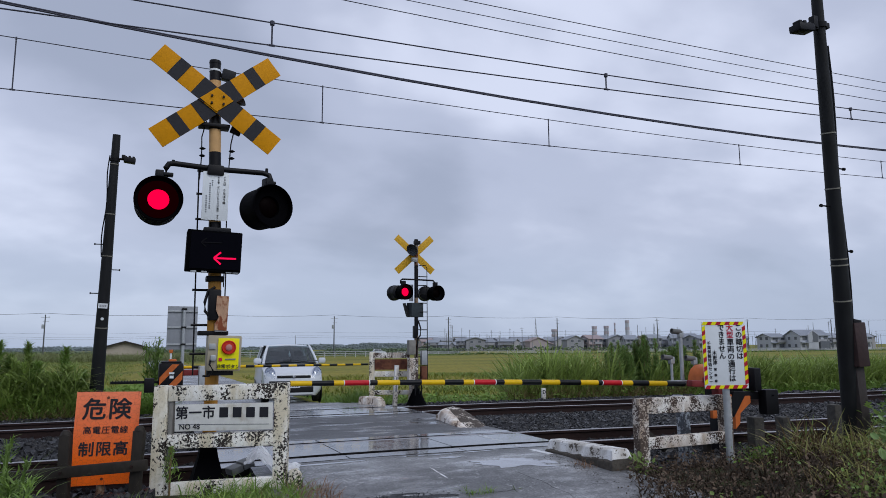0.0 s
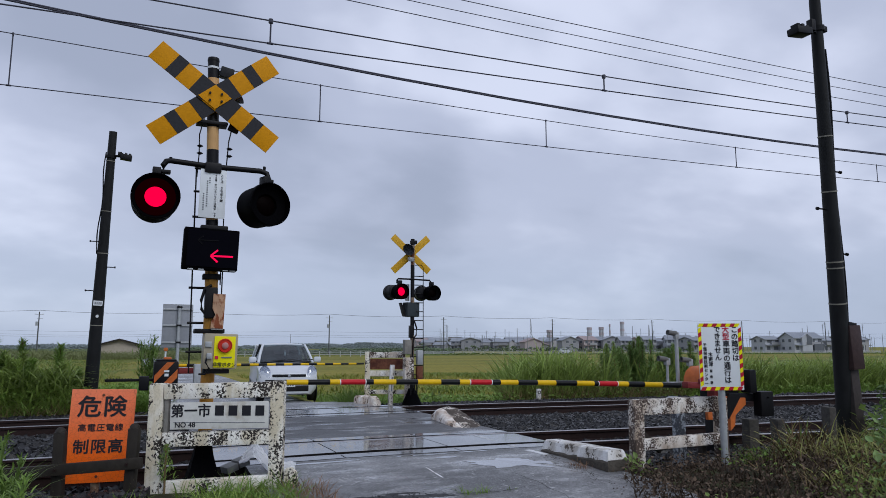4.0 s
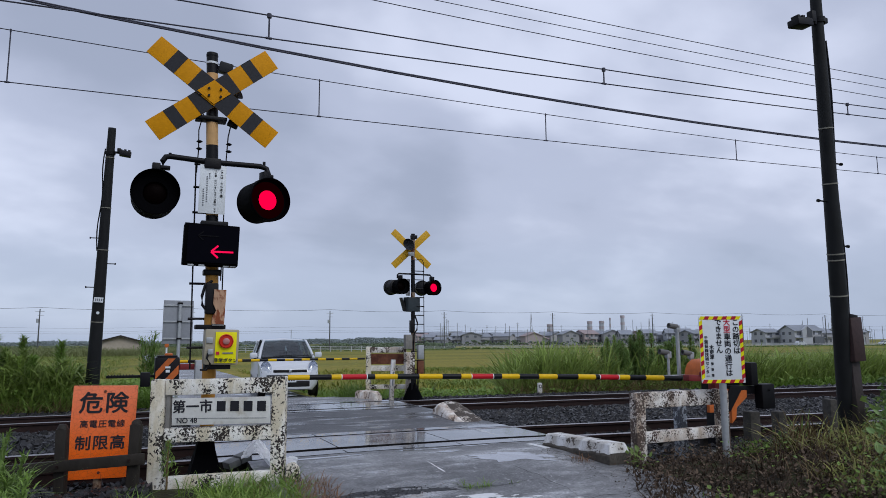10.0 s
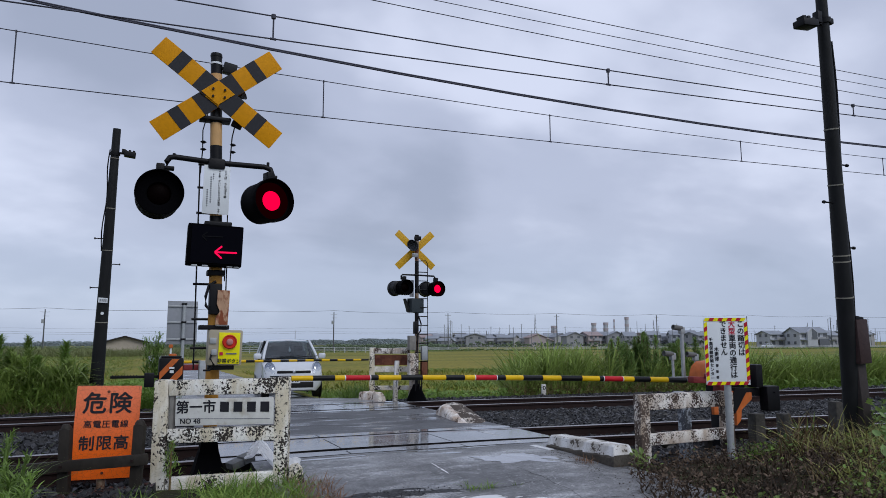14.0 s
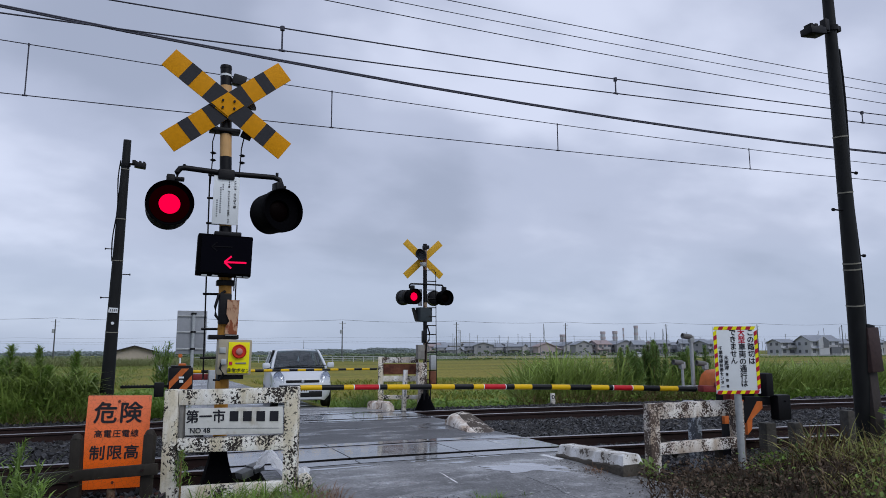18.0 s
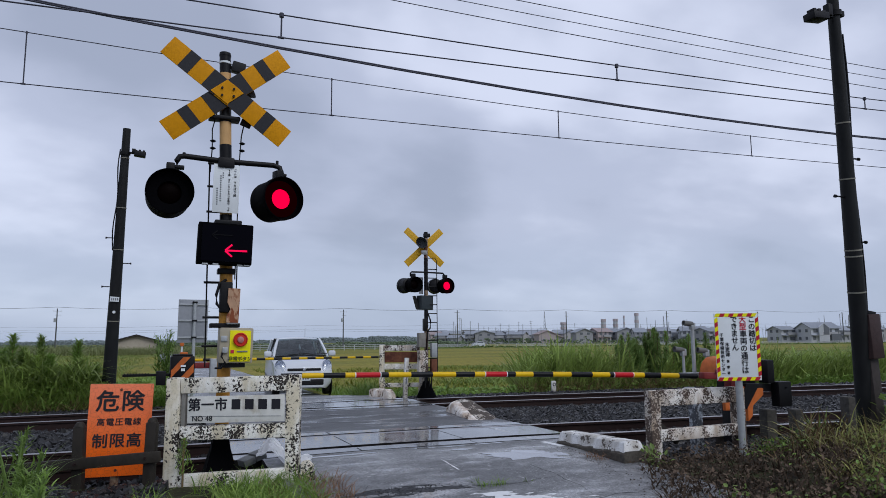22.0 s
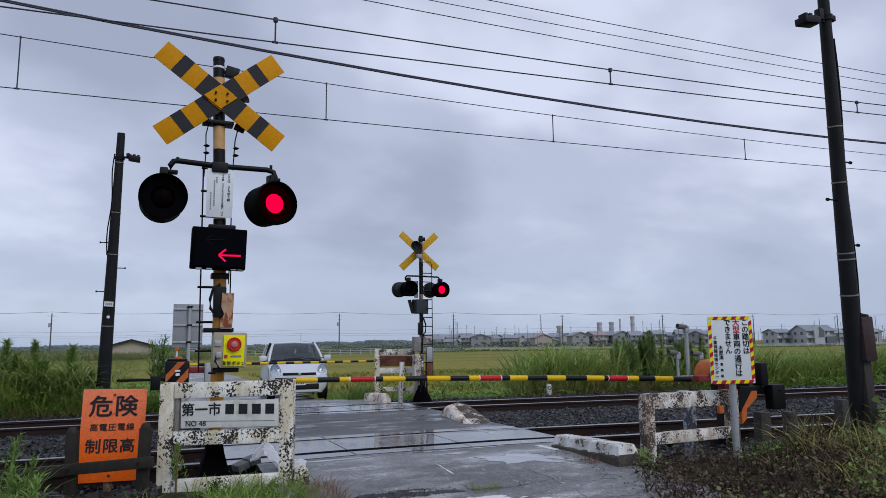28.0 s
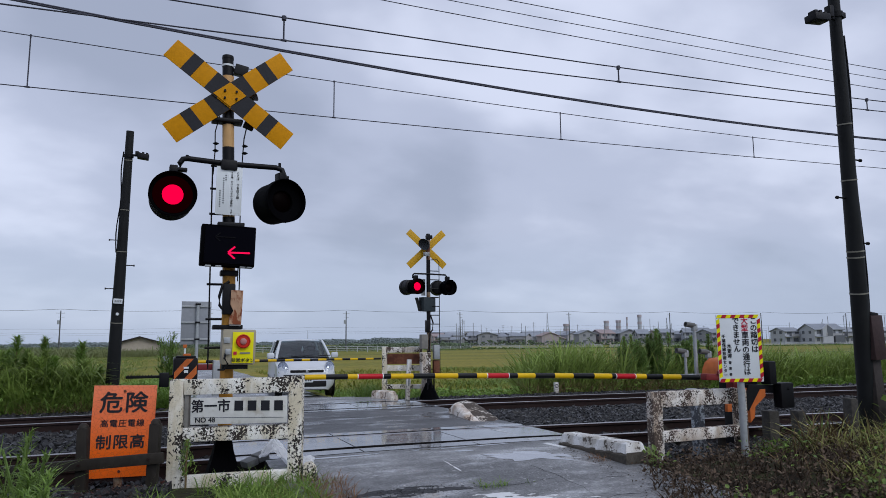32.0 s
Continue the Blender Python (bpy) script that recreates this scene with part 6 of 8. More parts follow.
def delineator():
    s = thing("delineator_post", pose(0.93, 25.0, -0.75), "slim white roadside post with an orange reflector", "delineator")
    part("post", B(rod, (0, 0, 0), (0, 0, 1.78), 0.03, 0.03, 14), "whiteboard", s)
    part("reflector", B(lathe, [(0.02, -0.03), (0.065, -0.025), (0.07, 0.0), (0.065, 0.02), (0.002, 0.025)], pose(0, -0.03, 1.82, 90, 0, 0), 20), "orangepaint", s, "round orange reflector")


delineator()


# ---- masts and overhead wires ----
def mast(name, base, top, r0, r1, lab, bands, steps, lamp, side_cable):
    base, top = Vector(base), Vector(top)
    s = thing(name, pose(*base), lab, "mast", "masts")
    d = top - base
    at = lambda t: d * t
    part("shaft", B(rod, (0, 0, 0), d, r0, r1, 24), "poleblack", s)
    R_ = lambda t: r0 + (r1 - r0) * t
    q = d.normalized()
    for t in bands:
        part("band", B(rod, at(t) - q * 0.008, at(t) + q * 0.008, R_(t) + 0.006, seg=24), mat("dull_strap", (0.24, 0.23, 0.19), 0.5, bump=0.1), s, "dull steel strap")
    for t, sx in steps:
        p = at(t)
        part("step_bolt", B(rod, p + Vector((sx * R_(t), 0, 0)), p + Vector((sx * (R_(t) + 0.14), 0, 0.0)), 0.010, seg=8), "steel_black", s)
        part("step_bolt_head", B(rod, p + Vector((sx * (R_(t) + 0.13), 0, 0)), p + Vector((sx * (R_(t) + 0.155), 0, 0)), 0.02, seg=8), "steel_black", s)
    t, sx = lamp
    p = at(t)
    w, h, reach = (0.25, 0.085, 0.295) if sx < 0 else (0.22, 0.11, 0.20)
    dz = -0.13 if sx < 0 else 0.0     # the larger lamp hangs below its clamp
    fl = part("floodlight", B(box, p + Vector((sx * (R_(t) + reach), -0.05, dz)), (w, 0.16, h), (0, sx * 6, 0), bev=0.015), "steel_black", s, "black floodlight housing")
    for k in range(3):
        part("floodlight_rib", B(box, p + Vector((sx * (R_(t) + reach - 0.08 + k * 0.075), -0.05, dz + 0.055 + 0.008 * (k == 1))), (0.045, 0.10, 0.05), (0, sx * 6, 0), bev=0.006), "steel_black", fl)
    part("floodlight_arm", B(box, p + Vector((sx * (R_(t) + reach * 0.35), -0.02, 0.02 + dz * 0.6)), (reach * 0.7, 0.05, 0.04), bev=0.006), "steel_black", s)
    part("floodlight_bracket", B(box, p + Vector((sx * (R_(t) + 0.08), -0.04, 0.06 + dz * 0.5)), (0.07, 0.08, 0.09 - dz * 0.4), bev=0.01), "steel_black", s)
    if sx < 0:
        part("clamp_bolt", B(box, p + Vector((R_(t) + 0.03, -0.02, 0.0)), (0.06, 0.06, 0.07), bev=0.01), "steel_black", s)
    part("clamp", B(rod, at(t) - q * 0.03, at(t) + q * 0.03, R_(t) + 0.02, seg=20), "steel_black", s)
    pts = []
    for i in range(12):
        u = side_cable[0] + (side_cable[1] - side_cable[0]) * i / 11
        pts.append(at(u) + Vector((side_cable[2] * (R_(u) + 0.012 + 0.02 * math.sin(i * 0.9)), -0.03, 0)))
    part("cable", B(tube, pts, 0.013, 6), "steel_black", s)
    return s


lm = mast("overhead_line_mast", (-0.80, 15.97, -0.75), (-0.665, 15.27, 5.52), 0.145, 0.075, "dark leaning line mast beyond the tracks", (0.903, 0.740, 0.604, 0.373), ((0.641, -1), (0.56, 1), (0.483, -1)), (0.918, 1), (0.93, 0.60, -1))
part("tag_plate", B(box, (0.06, -0.445, 2.77), (0.17, 0.01, 0.10), (0, 3, 0)), "whiteboard", lm, "small white plate")
for i in range(4):
    part("print_bar", B(box, (0.01 + i * 0.035, -0.453, 2.77), (0.018, 0.004, 0.05)), "greyink", lm, smooth=False)
part("tag", B(rod, (0.06, -0.40, 2.51), (0.06, -0.42, 2.51), 0.03, seg=14), "whiteboard", lm)
rm = mast("overhead_line_mast", (8.095, 6.0, -0.35), (7.045, 5.2, 6.9), 0.115, 0.047, "tall dark line mast leaning over the weeds", (0.28, 0.339, 0.349, 0.465, 0.556, 0.90), ((0.50, 1), (0.435, -1), (0.363, 1)), (0.733, -1), (0.70, 0.22, 1))
part("switch_box", B(box, (-0.115, -0.22, 1.50), (0.20, 0.17, 0.53), (0, -3, 0), bev=0.015), mat("brown_black_box", (0.045, 0.027, 0.026), 0.5, var=0.3, bump=0.15), rm, "dark brown switch box")
part("box_roof", B(box, (-0.15, -0.22, 1.775), (0.14, 0.15, 0.05), (0, 8, 0), bev=0.008), "steel_black", rm)
part("box_stand", B(box, (-0.075, -0.17, 0.66), (0.145, 0.14, 1.26), (0, -3, 0), bev=0.012), mat("brown_grey_stand", (0.040, 0.032, 0.030), 0.6, var=0.3, bump=0.2), rm, "brown-grey weathered stand of the switch box")


def sagging(pts, n=14):
    """Smooth line through a few points of a wire (x, z), carried on to both sides."""
    xs = np.array([p[0] for p in pts]); zs = np.array([p[1] for p in pts])
    c = np.polyfit(xs, zs, 2)
    x = np.linspace(xs[0] - 14, xs[-1] + 22, n)
    return x, np.polyval(c, x)


def wire(name, y, pts, r, lab, hangers=(), other=None, hang="dropper"):
    x, z = sagging(pts, 26)
    w = thing(name, pose(x[0], y, 0), lab, "overhead wire", "overhead wires")
    part("strand", B(tube, [(a - x[0], 0, b) for a, b in zip(x, z)], r * 0.95, 6), "copper", w)
    if other:
        ox = np.array([p[0] for p in other]); oz = np.polyfit(ox, [p[1] for p in other], 2)
        c = np.polyfit([p[0] for p in pts], [p[1] for p in pts], 2)
        for h in hangers:
            a, b = np.polyval(oz, h), np.polyval(c, h)
            part(hang, B(rod, (h - x[0], 0, a), (h - x[0], 0, b), 0.011, seg=6), "copper", w)
            part("clip", B(rod, (h - x[0] - 0.035, 0, a), (h - x[0] + 0.035, 0, a), 0.016, seg=8), "copper", w)
            part("clip", B(rod, (h - x[0], 0, b - 0.03), (h - x[0], 0, b + 0.02), 0.014 if hang == "dropper" else 0.028, seg=8), "copper", w)


FC = [(-2.25, 5.303), (0.35, 5.331), (2.95, 5.384), (5.64, 5.419), (7.96, 5.485), (11.89, 5.578), (13.53, 5.627), (19.03, 5.768)]
FM = [(-2.32, 6.173), (-0.14, 6.143), (2.94, 6.094), (5.64, 6.067), (7.97, 6.066), (11.93, 6.115), (13.57, 6.126), (19.09, 6.248)]
NC = [(-1.45, 4.675), (-0.45, 4.723), (0.74, 4.747), (2.08, 4.774), (3.79, 4.828), (6.14, 4.92), (7.7, 4.988), (12.36, 5.181)]
NM = [(0.3, 5.038), (1.24, 5.046), (2.08, 5.054), (3.62, 5.073), (5.41, 5.121), (6.93, 5.168), (10.63, 5.301), (12.39, 5.367)]
FD = [(-1.48, 5.749), (-0.58, 5.709), (0.16, 5.665), (1.11, 5.63), (2.68, 5.573), (4.86, 5.524), (6.31, 5.503), (7.86, 5.506), (9.84, 5.523), (12.67, 5.551), (15.77, 5.64)]
wire("contact_wire", 12.5, FC, 0.009, "thin contact wire over the far track")
wire("messenger_wire", 12.5, FM, 0.0082, "messenger wire with long droppers over the far track", (-2.1, 2.95, 7.97, 13.55, 18.9, 24.2, -7.2), FC)
wire("contact_wire", 8.03, NC, 0.009, "thin contact wire over the near track")
wire("messenger_wire", 8.03, NM, 0.009, "messenger wire with short droppers over the near track", (1.27, 6.15, 11.47, 16.8, -3.6), NC, "short_dropper")
wire("feeder_cable", 10.3, FD, 0.018, "thick black feeder cable")
wire("feeder_cable", 10.25, [(x, z - 0.040) for x, z in FD], 0.013, "black cable strung just under the feeder")
wire("high_wire", 13.5, [(4.29, 8.469), (6.37, 8.451), (9.11, 8.462), (13.0, 8.477), (20.87, 8.61)], 0.010, "high power line wire over the tracks")
wire("high_wire", 13.5, [(5.7, 8.762), (6.38, 8.765), (9.11, 8.768), (13.02, 8.81), (20.91, 8.946)], 0.009, "high power line wire over the tracks")
wire("high_wire", 13.5, [(7.1, 9.052), (9.12, 9.06), (13.04, 9.098), (18.71, 9.205), (20.95, 9.235)], 0.010, "high power line wire over the tracks")


# ---- the waiting car ----
def car():
    c = thing("car", pose(3.85, 19.05, road_z(19.6), 0, 0, -4.5), "small silver-white hatchback waiting at the lowered gate", "car")
    W = 0.82
    # body: rings of a half outline along the length (y from the nose back), mirrored
    def ring(y, floor, sill, hood, halfs):
        return [(halfs * 0.80, floor), (halfs * 0.95, floor + 0.14), (halfs, sill), (halfs * 0.97, hood - 0.07), (halfs * 0.86, hood - 0.015), (halfs * 0.5, hood + 0.02), (0, hood + 0.03)]
    secs = [(0.0, 0.24, 0.48, 0.68, 0.60), (0.05, 0.21, 0.50, 0.765, 0.70), (0.16, 0.20, 0.52, 0.85, 0.78), (0.34, 0.20, 0.53, 0.925, 0.81), (0.70, 0.20, 0.54, 1.0, W), (1.05, 0.20, 0.55, 1.055, W), (1.5, 0.20, 0.56, 1.05, W), (3.3, 0.20, 0.56, 1.05, W), (3.62, 0.24, 0.58, 1.0, 0.80), (3.72, 0.34, 0.60, 0.92, 0.72)]
    bm = bmesh.new()
    rings = []
    for y, fl, si, ho, hs in secs:
        r = ring(y, fl, si, ho, hs)
        pts = [(-x, z) for x, z in r[:-1]] + [r[-1]] + [(x, z) for x, z in r[-2::-1]]
        rings.append([bm.verts.new((x, y, z)) for x, z in pts])
    for a, b in zip(rings, rings[1:]):
        for k in range(len(a) - 1):
            bm.faces.new((a[k], a[k + 1], b[k + 1], b[k]))
        bm.faces.new((a[-1], a[0], b[0], b[-1]))
    bm.faces.new(rings[0][::-1]); bm.faces.new(rings[-1])
    bmesh.ops.recalc_face_normals(bm, faces=bm.faces)
    body = part("body", bm, "carwhite", c, "silver-white body shell")
    # cabin: roof and pillars
    A = [(-0.70, 0.92, 1.0), (0.70, 0.92, 1.0), (0.555, 1.50, 1.545), (-0.555, 1.50, 1.545)]      # windscreen corners
    ro = bmesh.new()
    pts = [(-0.585, 1.48, 1.53), (0.585, 1.48, 1.53), (0.61, 2.2, 1.575), (0.60, 3.2, 1.53), (-0.60, 3.2, 1.53), (-0.61, 2.2, 1.575)]
    mid = [(0, 1.44, 1.575), (0, 2.2, 1.615), (0, 3.2, 1.57)]
    v = [ro.verts.new(p) for p in pts]; q = [ro.verts.new(p) for p in mid]
    for f in ((v[0], q[0], q[1], v[5]), (q[0], v[1], v[2], q[1]), (v[5], q[1], q[2], v[4]), (q[1], v[2], v[3], q[2])):
        ro.faces.new(f)
    bmesh.ops.recalc_face_normals(ro, faces=ro.faces)
    bmesh.ops.solidify(ro, geom=ro.faces[:], thickness=0.045)
    bmesh.ops.bevel(ro, geom=[e for e in ro.edges if e.calc_face_angle(0) > 0.6], offset=0.018, segments=2, affect="EDGES")
    part("roof", ro, "carwhite", c)
    for s in (-1, 1):
        part("pillar", B(tube, [(s * 0.755, 0.86, 1.04), (s * 0.70, 1.12, 1.25), (s * 0.64, 1.36, 1.43), (s * 0.595, 1.50, 1.54)], 0.037, 10), "carwhite", c)
        part("pillar", B(tube, [(s * 0.79, 2.15, 0.97), (s * 0.62, 2.2, 1.56)], 0.035, 8), "carblack", c)
        part("pillar", B(tube, [(s * 0.78, 3.45, 0.95), (s * 0.60, 3.2, 1.54)], 0.06, 8), "carwhite", c)
        for y0, y1, b0, b1 in ((1.0, 2.12, 1.44, 2.18), (2.2, 3.38, 2.24, 3.15)):
            g = bmesh.new()
            g.faces.new([g.verts.new(p) for p in ((s * 0.79, y0, 1.04), (s * 0.79, y1, 1.04), (s * 0.625, b1, 1.52), (s * 0.625, b0, 1.52))])
            bmesh.ops.solidify(g, geom=g.faces[:], thickness=0.004)
            part("side_window", g, "carglass", c, "dark side window")
        # mirrors
        mi = part("door_mirror", B(box, (s * 0.905, 1.02, 1.13), (0.205, 0.13, 0.155), (0, 0, s * -8), bev=0.05), "carwhite", c)
        part("stalk", B(box, (s * 0.82, 1.05, 1.08), (0.10, 0.05, 0.035), bev=0.01), "carblack", mi)
        # head lamps
        hat = pose(s * 0.630, 0.118, 0.785, 70, 0, s * 28) @ pose(0, 0, 0, 0, 0, -24 * s) @ Matrix.Diagonal((0.80, 1.18, 1, 1))
        hl = part("headlight", B(lathe, [(0.190, -0.03), (0.194, 0.0), (0.180, 0.012), (0.172, -0.012), (0.002, -0.03)], hat, 30), "chrome", c, "large rounded headlight")
        part("reflector", B(lathe, [(0.062, -0.02), (0.066, 0.0), (0.05, 0.012), (0.002, 0.016)], hat @ pose(-s * 0.04, 0.01, 0), 20), "chrome", hl)
        part("indicator", B(lathe, [(0.03, -0.02), (0.034, 0.0), (0.002, 0.012)], hat @ pose(s * 0.07, -0.05, 0), 16), "chrome", hl)
        part("lens", B(lathe, [(0.175, -0.005), (0.14, 0.022), (0.07, 0.036), (0.002, 0.040)], hat, 30), "lampglass", hl)
        part("fog_lamp", B(lathe, [(0.05, -0.02), (0.05, 0.012), (0.002, 0.016)], pose(s * 0.56, 0.045, 0.40, 90, 0, s * 25), 18), "carblack", c)
    # wheels
    for s in (-1, 1):
        for y in (0.66, 3.05):
            wh = part("wheel", B(lathe, [(0.19, -0.085), (0.27, -0.088), (0.288, -0.06), (0.29, 0.0), (0.288, 0.06), (0.27, 0.088), (0.19, 0.085)], pose(s * 0.69, y, 0.29, 0, 90, 0), 32), "tyre", c, "black tyre")
            part("rim", B(lathe, [(0.19, -0.06), (0.17, -0.075), (0.05, -0.07), (0.002, -0.07)], pose(s * 0.69, y, 0.29, 0, -90 * s, 0) @ Matrix.Diagonal((1, 1, -1 if s > 0 else -1, 1)), 24), "chrome", wh, "silver rim")
            part("wheel_arch", B(lathe, [(0.33, -0.02), (0.345, 0.0), (0.33, 0.02)], pose(s * 0.795, y, 0.30, 0, 90, 0), 32), "carblack", c)
    # grille, bumper opening, plate
    part("grille", B(box, (0, 0.035, 0.715), (0.90, 0.10, 0.075), bev=0.025), "carblack", c, "narrow black grille")
    part("badge", B(lathe, [(0.04, 0), (0.04, 0.012), (0.002, 0.014)], pose(0, -0.012, 0.715, 90, 0, 0), 20), "chrome", c)
    part("air_intake", B(box, (0, 0.02, 0.375), (1.06, 0.06, 0.17), bev=0.03), "carblack", c, "black lower intake")
    np_ = part("number_plate", B(box, (0, -0.012, 0.50), (0.33, 0.012, 0.165), bev=0.004), "whiteboard", c, "white number plate")
    for x in (-0.09, -0.03, 0.04, 0.10):
        part("print_bar", B(box, (x, -0.019, 0.485), (0.035, 0.003, 0.07)), "ink", np_, smooth=False)
    part("cowl", B(box, (0, 0.90, 1.068), (1.36, 0.13, 0.03), bev=0.01), "carblack", c, "black wiper cowl")
    # windscreen and what shows behind it
    ws = bmesh.new()
    n = 10
    lo = [ws.verts.new((-0.715 + 1.43 * i / n, 0.90 - 0.10 * (1 - (2 * i / n - 1) ** 2), 1.075)) for i in range(n + 1)]
    hi = [ws.verts.new((-0.57 + 1.14 * i / n, 1.49 - 0.05 * (1 - (2 * i / n - 1) ** 2), 1.55)) for i in range(n + 1)]
    for i in range(n):
        ws.faces.new((lo[i], lo[i + 1], hi[i + 1], hi[i]))
    bmesh.ops.solidify(ws, geom=ws.faces[:], thickness=0.005)
    part("windscreen", ws, "carglass", c, "rain-wet tinted windscreen")
    part("interior_trim", B(box, (0, 2.25, 1.06), (1.50, 2.5, 0.03)), "seat", c)
    part("dashboard", B(box, (0, 1.15, 1.04), (1.36, 0.45, 0.10), bev=0.04), "seat", c)
    part("rear_bench", B(box, (0, 2.9, 0.95), (1.25, 0.3, 0.6), bev=0.06), "seat", c)
    for s in (-1, 1):
        part("seat", B(box, (s * 0.36, 2.0, 0.98), (0.48, 0.16, 0.55), (-12, 0, 0), bev=0.05), "seat", c)
        part("headrest", B(box, (s * 0.36, 2.08, 1.32), (0.26, 0.09, 0.16), bev=0.04), "seat", c)
    part("steering_wheel", B(lathe, [(0.175, -0.012), (0.19, 0), (0.175, 0.012), (0.16, 0)], pose(-0.36, 1.48, 1.02, 65, 0, 0), 24), "seat", c)
    part("rear_mirror", B(box, (0, 1.44, 1.44), (0.22, 0.03, 0.07), bev=0.015), "seat", c)
    ch = part("hanging_charm", B(lathe, [(0.012, 0), (0.028, 0.02), (0.03, 0.07), (0.02, 0.09), (0.012, 0.12), (0.004, 0.16)], pose(0.02, 1.36, 1.235), 12), "whiteboard", c, "small pale charm hanging behind the glass")
    part("tailgate", B(box, (0, 3.40, 1.25), (1.34, 0.06, 0.62), (-18, 0, 0), bev=0.02), "carwhite", c)
    part("tailgate_trim", B(box, (0, 3.33, 1.25), (1.28, 0.03, 0.58), (-18, 0, 0)), "seat", c)
    part("floor_pan", B(box, (0, 2.0, 0.45), (1.5, 2.6, 0.05)), "seat", c)
    wipers = []
    slope = math.degrees(math.atan2(0.475, 0.58))
    for x, L in ((-0.40, 0.58), (0.20, 0.50)):
        # parked, a blade lies along local +x just over the glass
        wbm = box(bmesh.new(), (L * 0.62, -0.014, 0.0), (L * 0.95, 0.014, 0.024), bev=0.003)
        rod(wbm, (0, -0.012, 0), (L * 0.62, -0.022, 0), 0.009, seg=6)
        rest = pose(x, 0.815 + 0.06 * abs(x), 1.09, -(90 - slope), -3, 0)
        wb = part("wiper", wbm, "carblack", c, "black wiper blade", at=rest)
        wipers.append((wb, rest))
    return c, wipers


CAR, WIPERS = car()


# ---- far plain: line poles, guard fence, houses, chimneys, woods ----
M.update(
    # house, chimney and wood colours paled and blued: distance haze put into them
    haze_wall=mat("hazed_pale_wall", (0.43, 0.45, 0.49), 0.7, var=0.08, scale=0.6, bump=0, rand=0.12),
    cream_wall=mat("hazed_cream_wall", (0.385, 0.38, 0.39), 0.7, var=0.08, scale=0.6, bump=0, rand=0.12),
    pink_wall=mat("hazed_pinkish_wall", (0.38, 0.325, 0.325), 0.7, var=0.08, scale=0.6, bump=0, rand=0.1),
    brown_wall=mat("hazed_brown_wall", (0.30, 0.305, 0.325), 0.7, var=0.1, scale=0.6, bump=0, rand=0.15),
    roof_grey=mat("hazed_grey_roof", (0.235, 0.255, 0.29), 0.65, var=0.15, scale=1.0, bump=0.1, bscale=4, rand=0.25),
    roof_red=mat("hazed_reddish_roof", (0.31, 0.25, 0.25), 0.65, var=0.15, scale=1.0, bump=0.1, bscale=4),
    pane=mat("hazed_window_pane", (0.13, 0.14, 0.16), 0.2, var=0.1, bump=0),
    stack_pale=mat("hazed_chimney", (0.43, 0.455, 0.52), 0.7, var=0.05, scale=0.05, bump=0),
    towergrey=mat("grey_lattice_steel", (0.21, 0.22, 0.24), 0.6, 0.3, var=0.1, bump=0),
    stack_red=mat("hazed_red_band", (0.42, 0.375, 0.415), 0.7, var=0.05, scale=0.05, bump=0),
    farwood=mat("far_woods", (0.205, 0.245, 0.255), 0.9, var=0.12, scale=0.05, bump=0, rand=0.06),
    hedgedark=mat("dark_lane_hedge", (0.105, 0.14, 0.085), 0.9, var=0.25, scale=0.4, bump=0, rand=0.3),
    hedge=mat("field_hedge", (0.10, 0.145, 0.045), 0.9, var=0.35, scale=0.6, bump=0, rand=0.3),
    railwhite=mat("white_guard_fence", (0.44, 0.46, 0.47), 0.5, var=0.06, bump=0),
    polegrey=mat("grey_line_pole", (0.10, 0.105, 0.11), 0.7, var=0.1, bump=0),
    barnroof=mat("dark_shed_roof", (0.035, 0.03, 0.028), 0.7, var=0.2, scale=1, bump=0),
    barnwall=mat("beige_shed_wall", (0.42, 0.37, 0.30), 0.75, var=0.1, scale=1, bump=0),
)


def line_pole(r, d, top, box_=False):
    x, y = field(r, d)
    p = thing("utility_pole", pose(x, y, -0.9, 0, 0, 12), "distant grey utility pole with crossarm", "utility pole", "utility poles")
    part("shaft", B(rod, (0, 0, 0), (0, 0, top + 0.9), 0.17, 0.11, 10), "polegrey", p)
    part("crossarm", B(box, (0, 0, top + 0.3), (1.8, 0.09, 0.09)), "galv", p)
    part("crossarm", B(box, (0.2, 0, top - 0.6), (1.2, 0.08, 0.08)), "galv", p)
    for s in (-0.8, 0, 0.8):
        part("insulator", B(rod, (s, 0, top + 0.34), (s, 0, top + 0.52), 0.05, seg=6), "whiteboard", p)
    if box_:
        part("transformer", B(rod, (-0.35, 0, top - 2.2), (-0.35, 0, top - 1.3), 0.27, seg=12), "galv", p, "grey pole transformer")


POLES = [(-120.5, 147), (-89.7, 156), (-59, 165), (-27.6, 174), (1.0, 184), (31.5, 195), (62.2, 204), (92.5, 213), (123, 222), (153, 231)]
for i, (r, d) in enumerate(POLES):
    line_pole(r, d, 8.9, i in (1, 3))


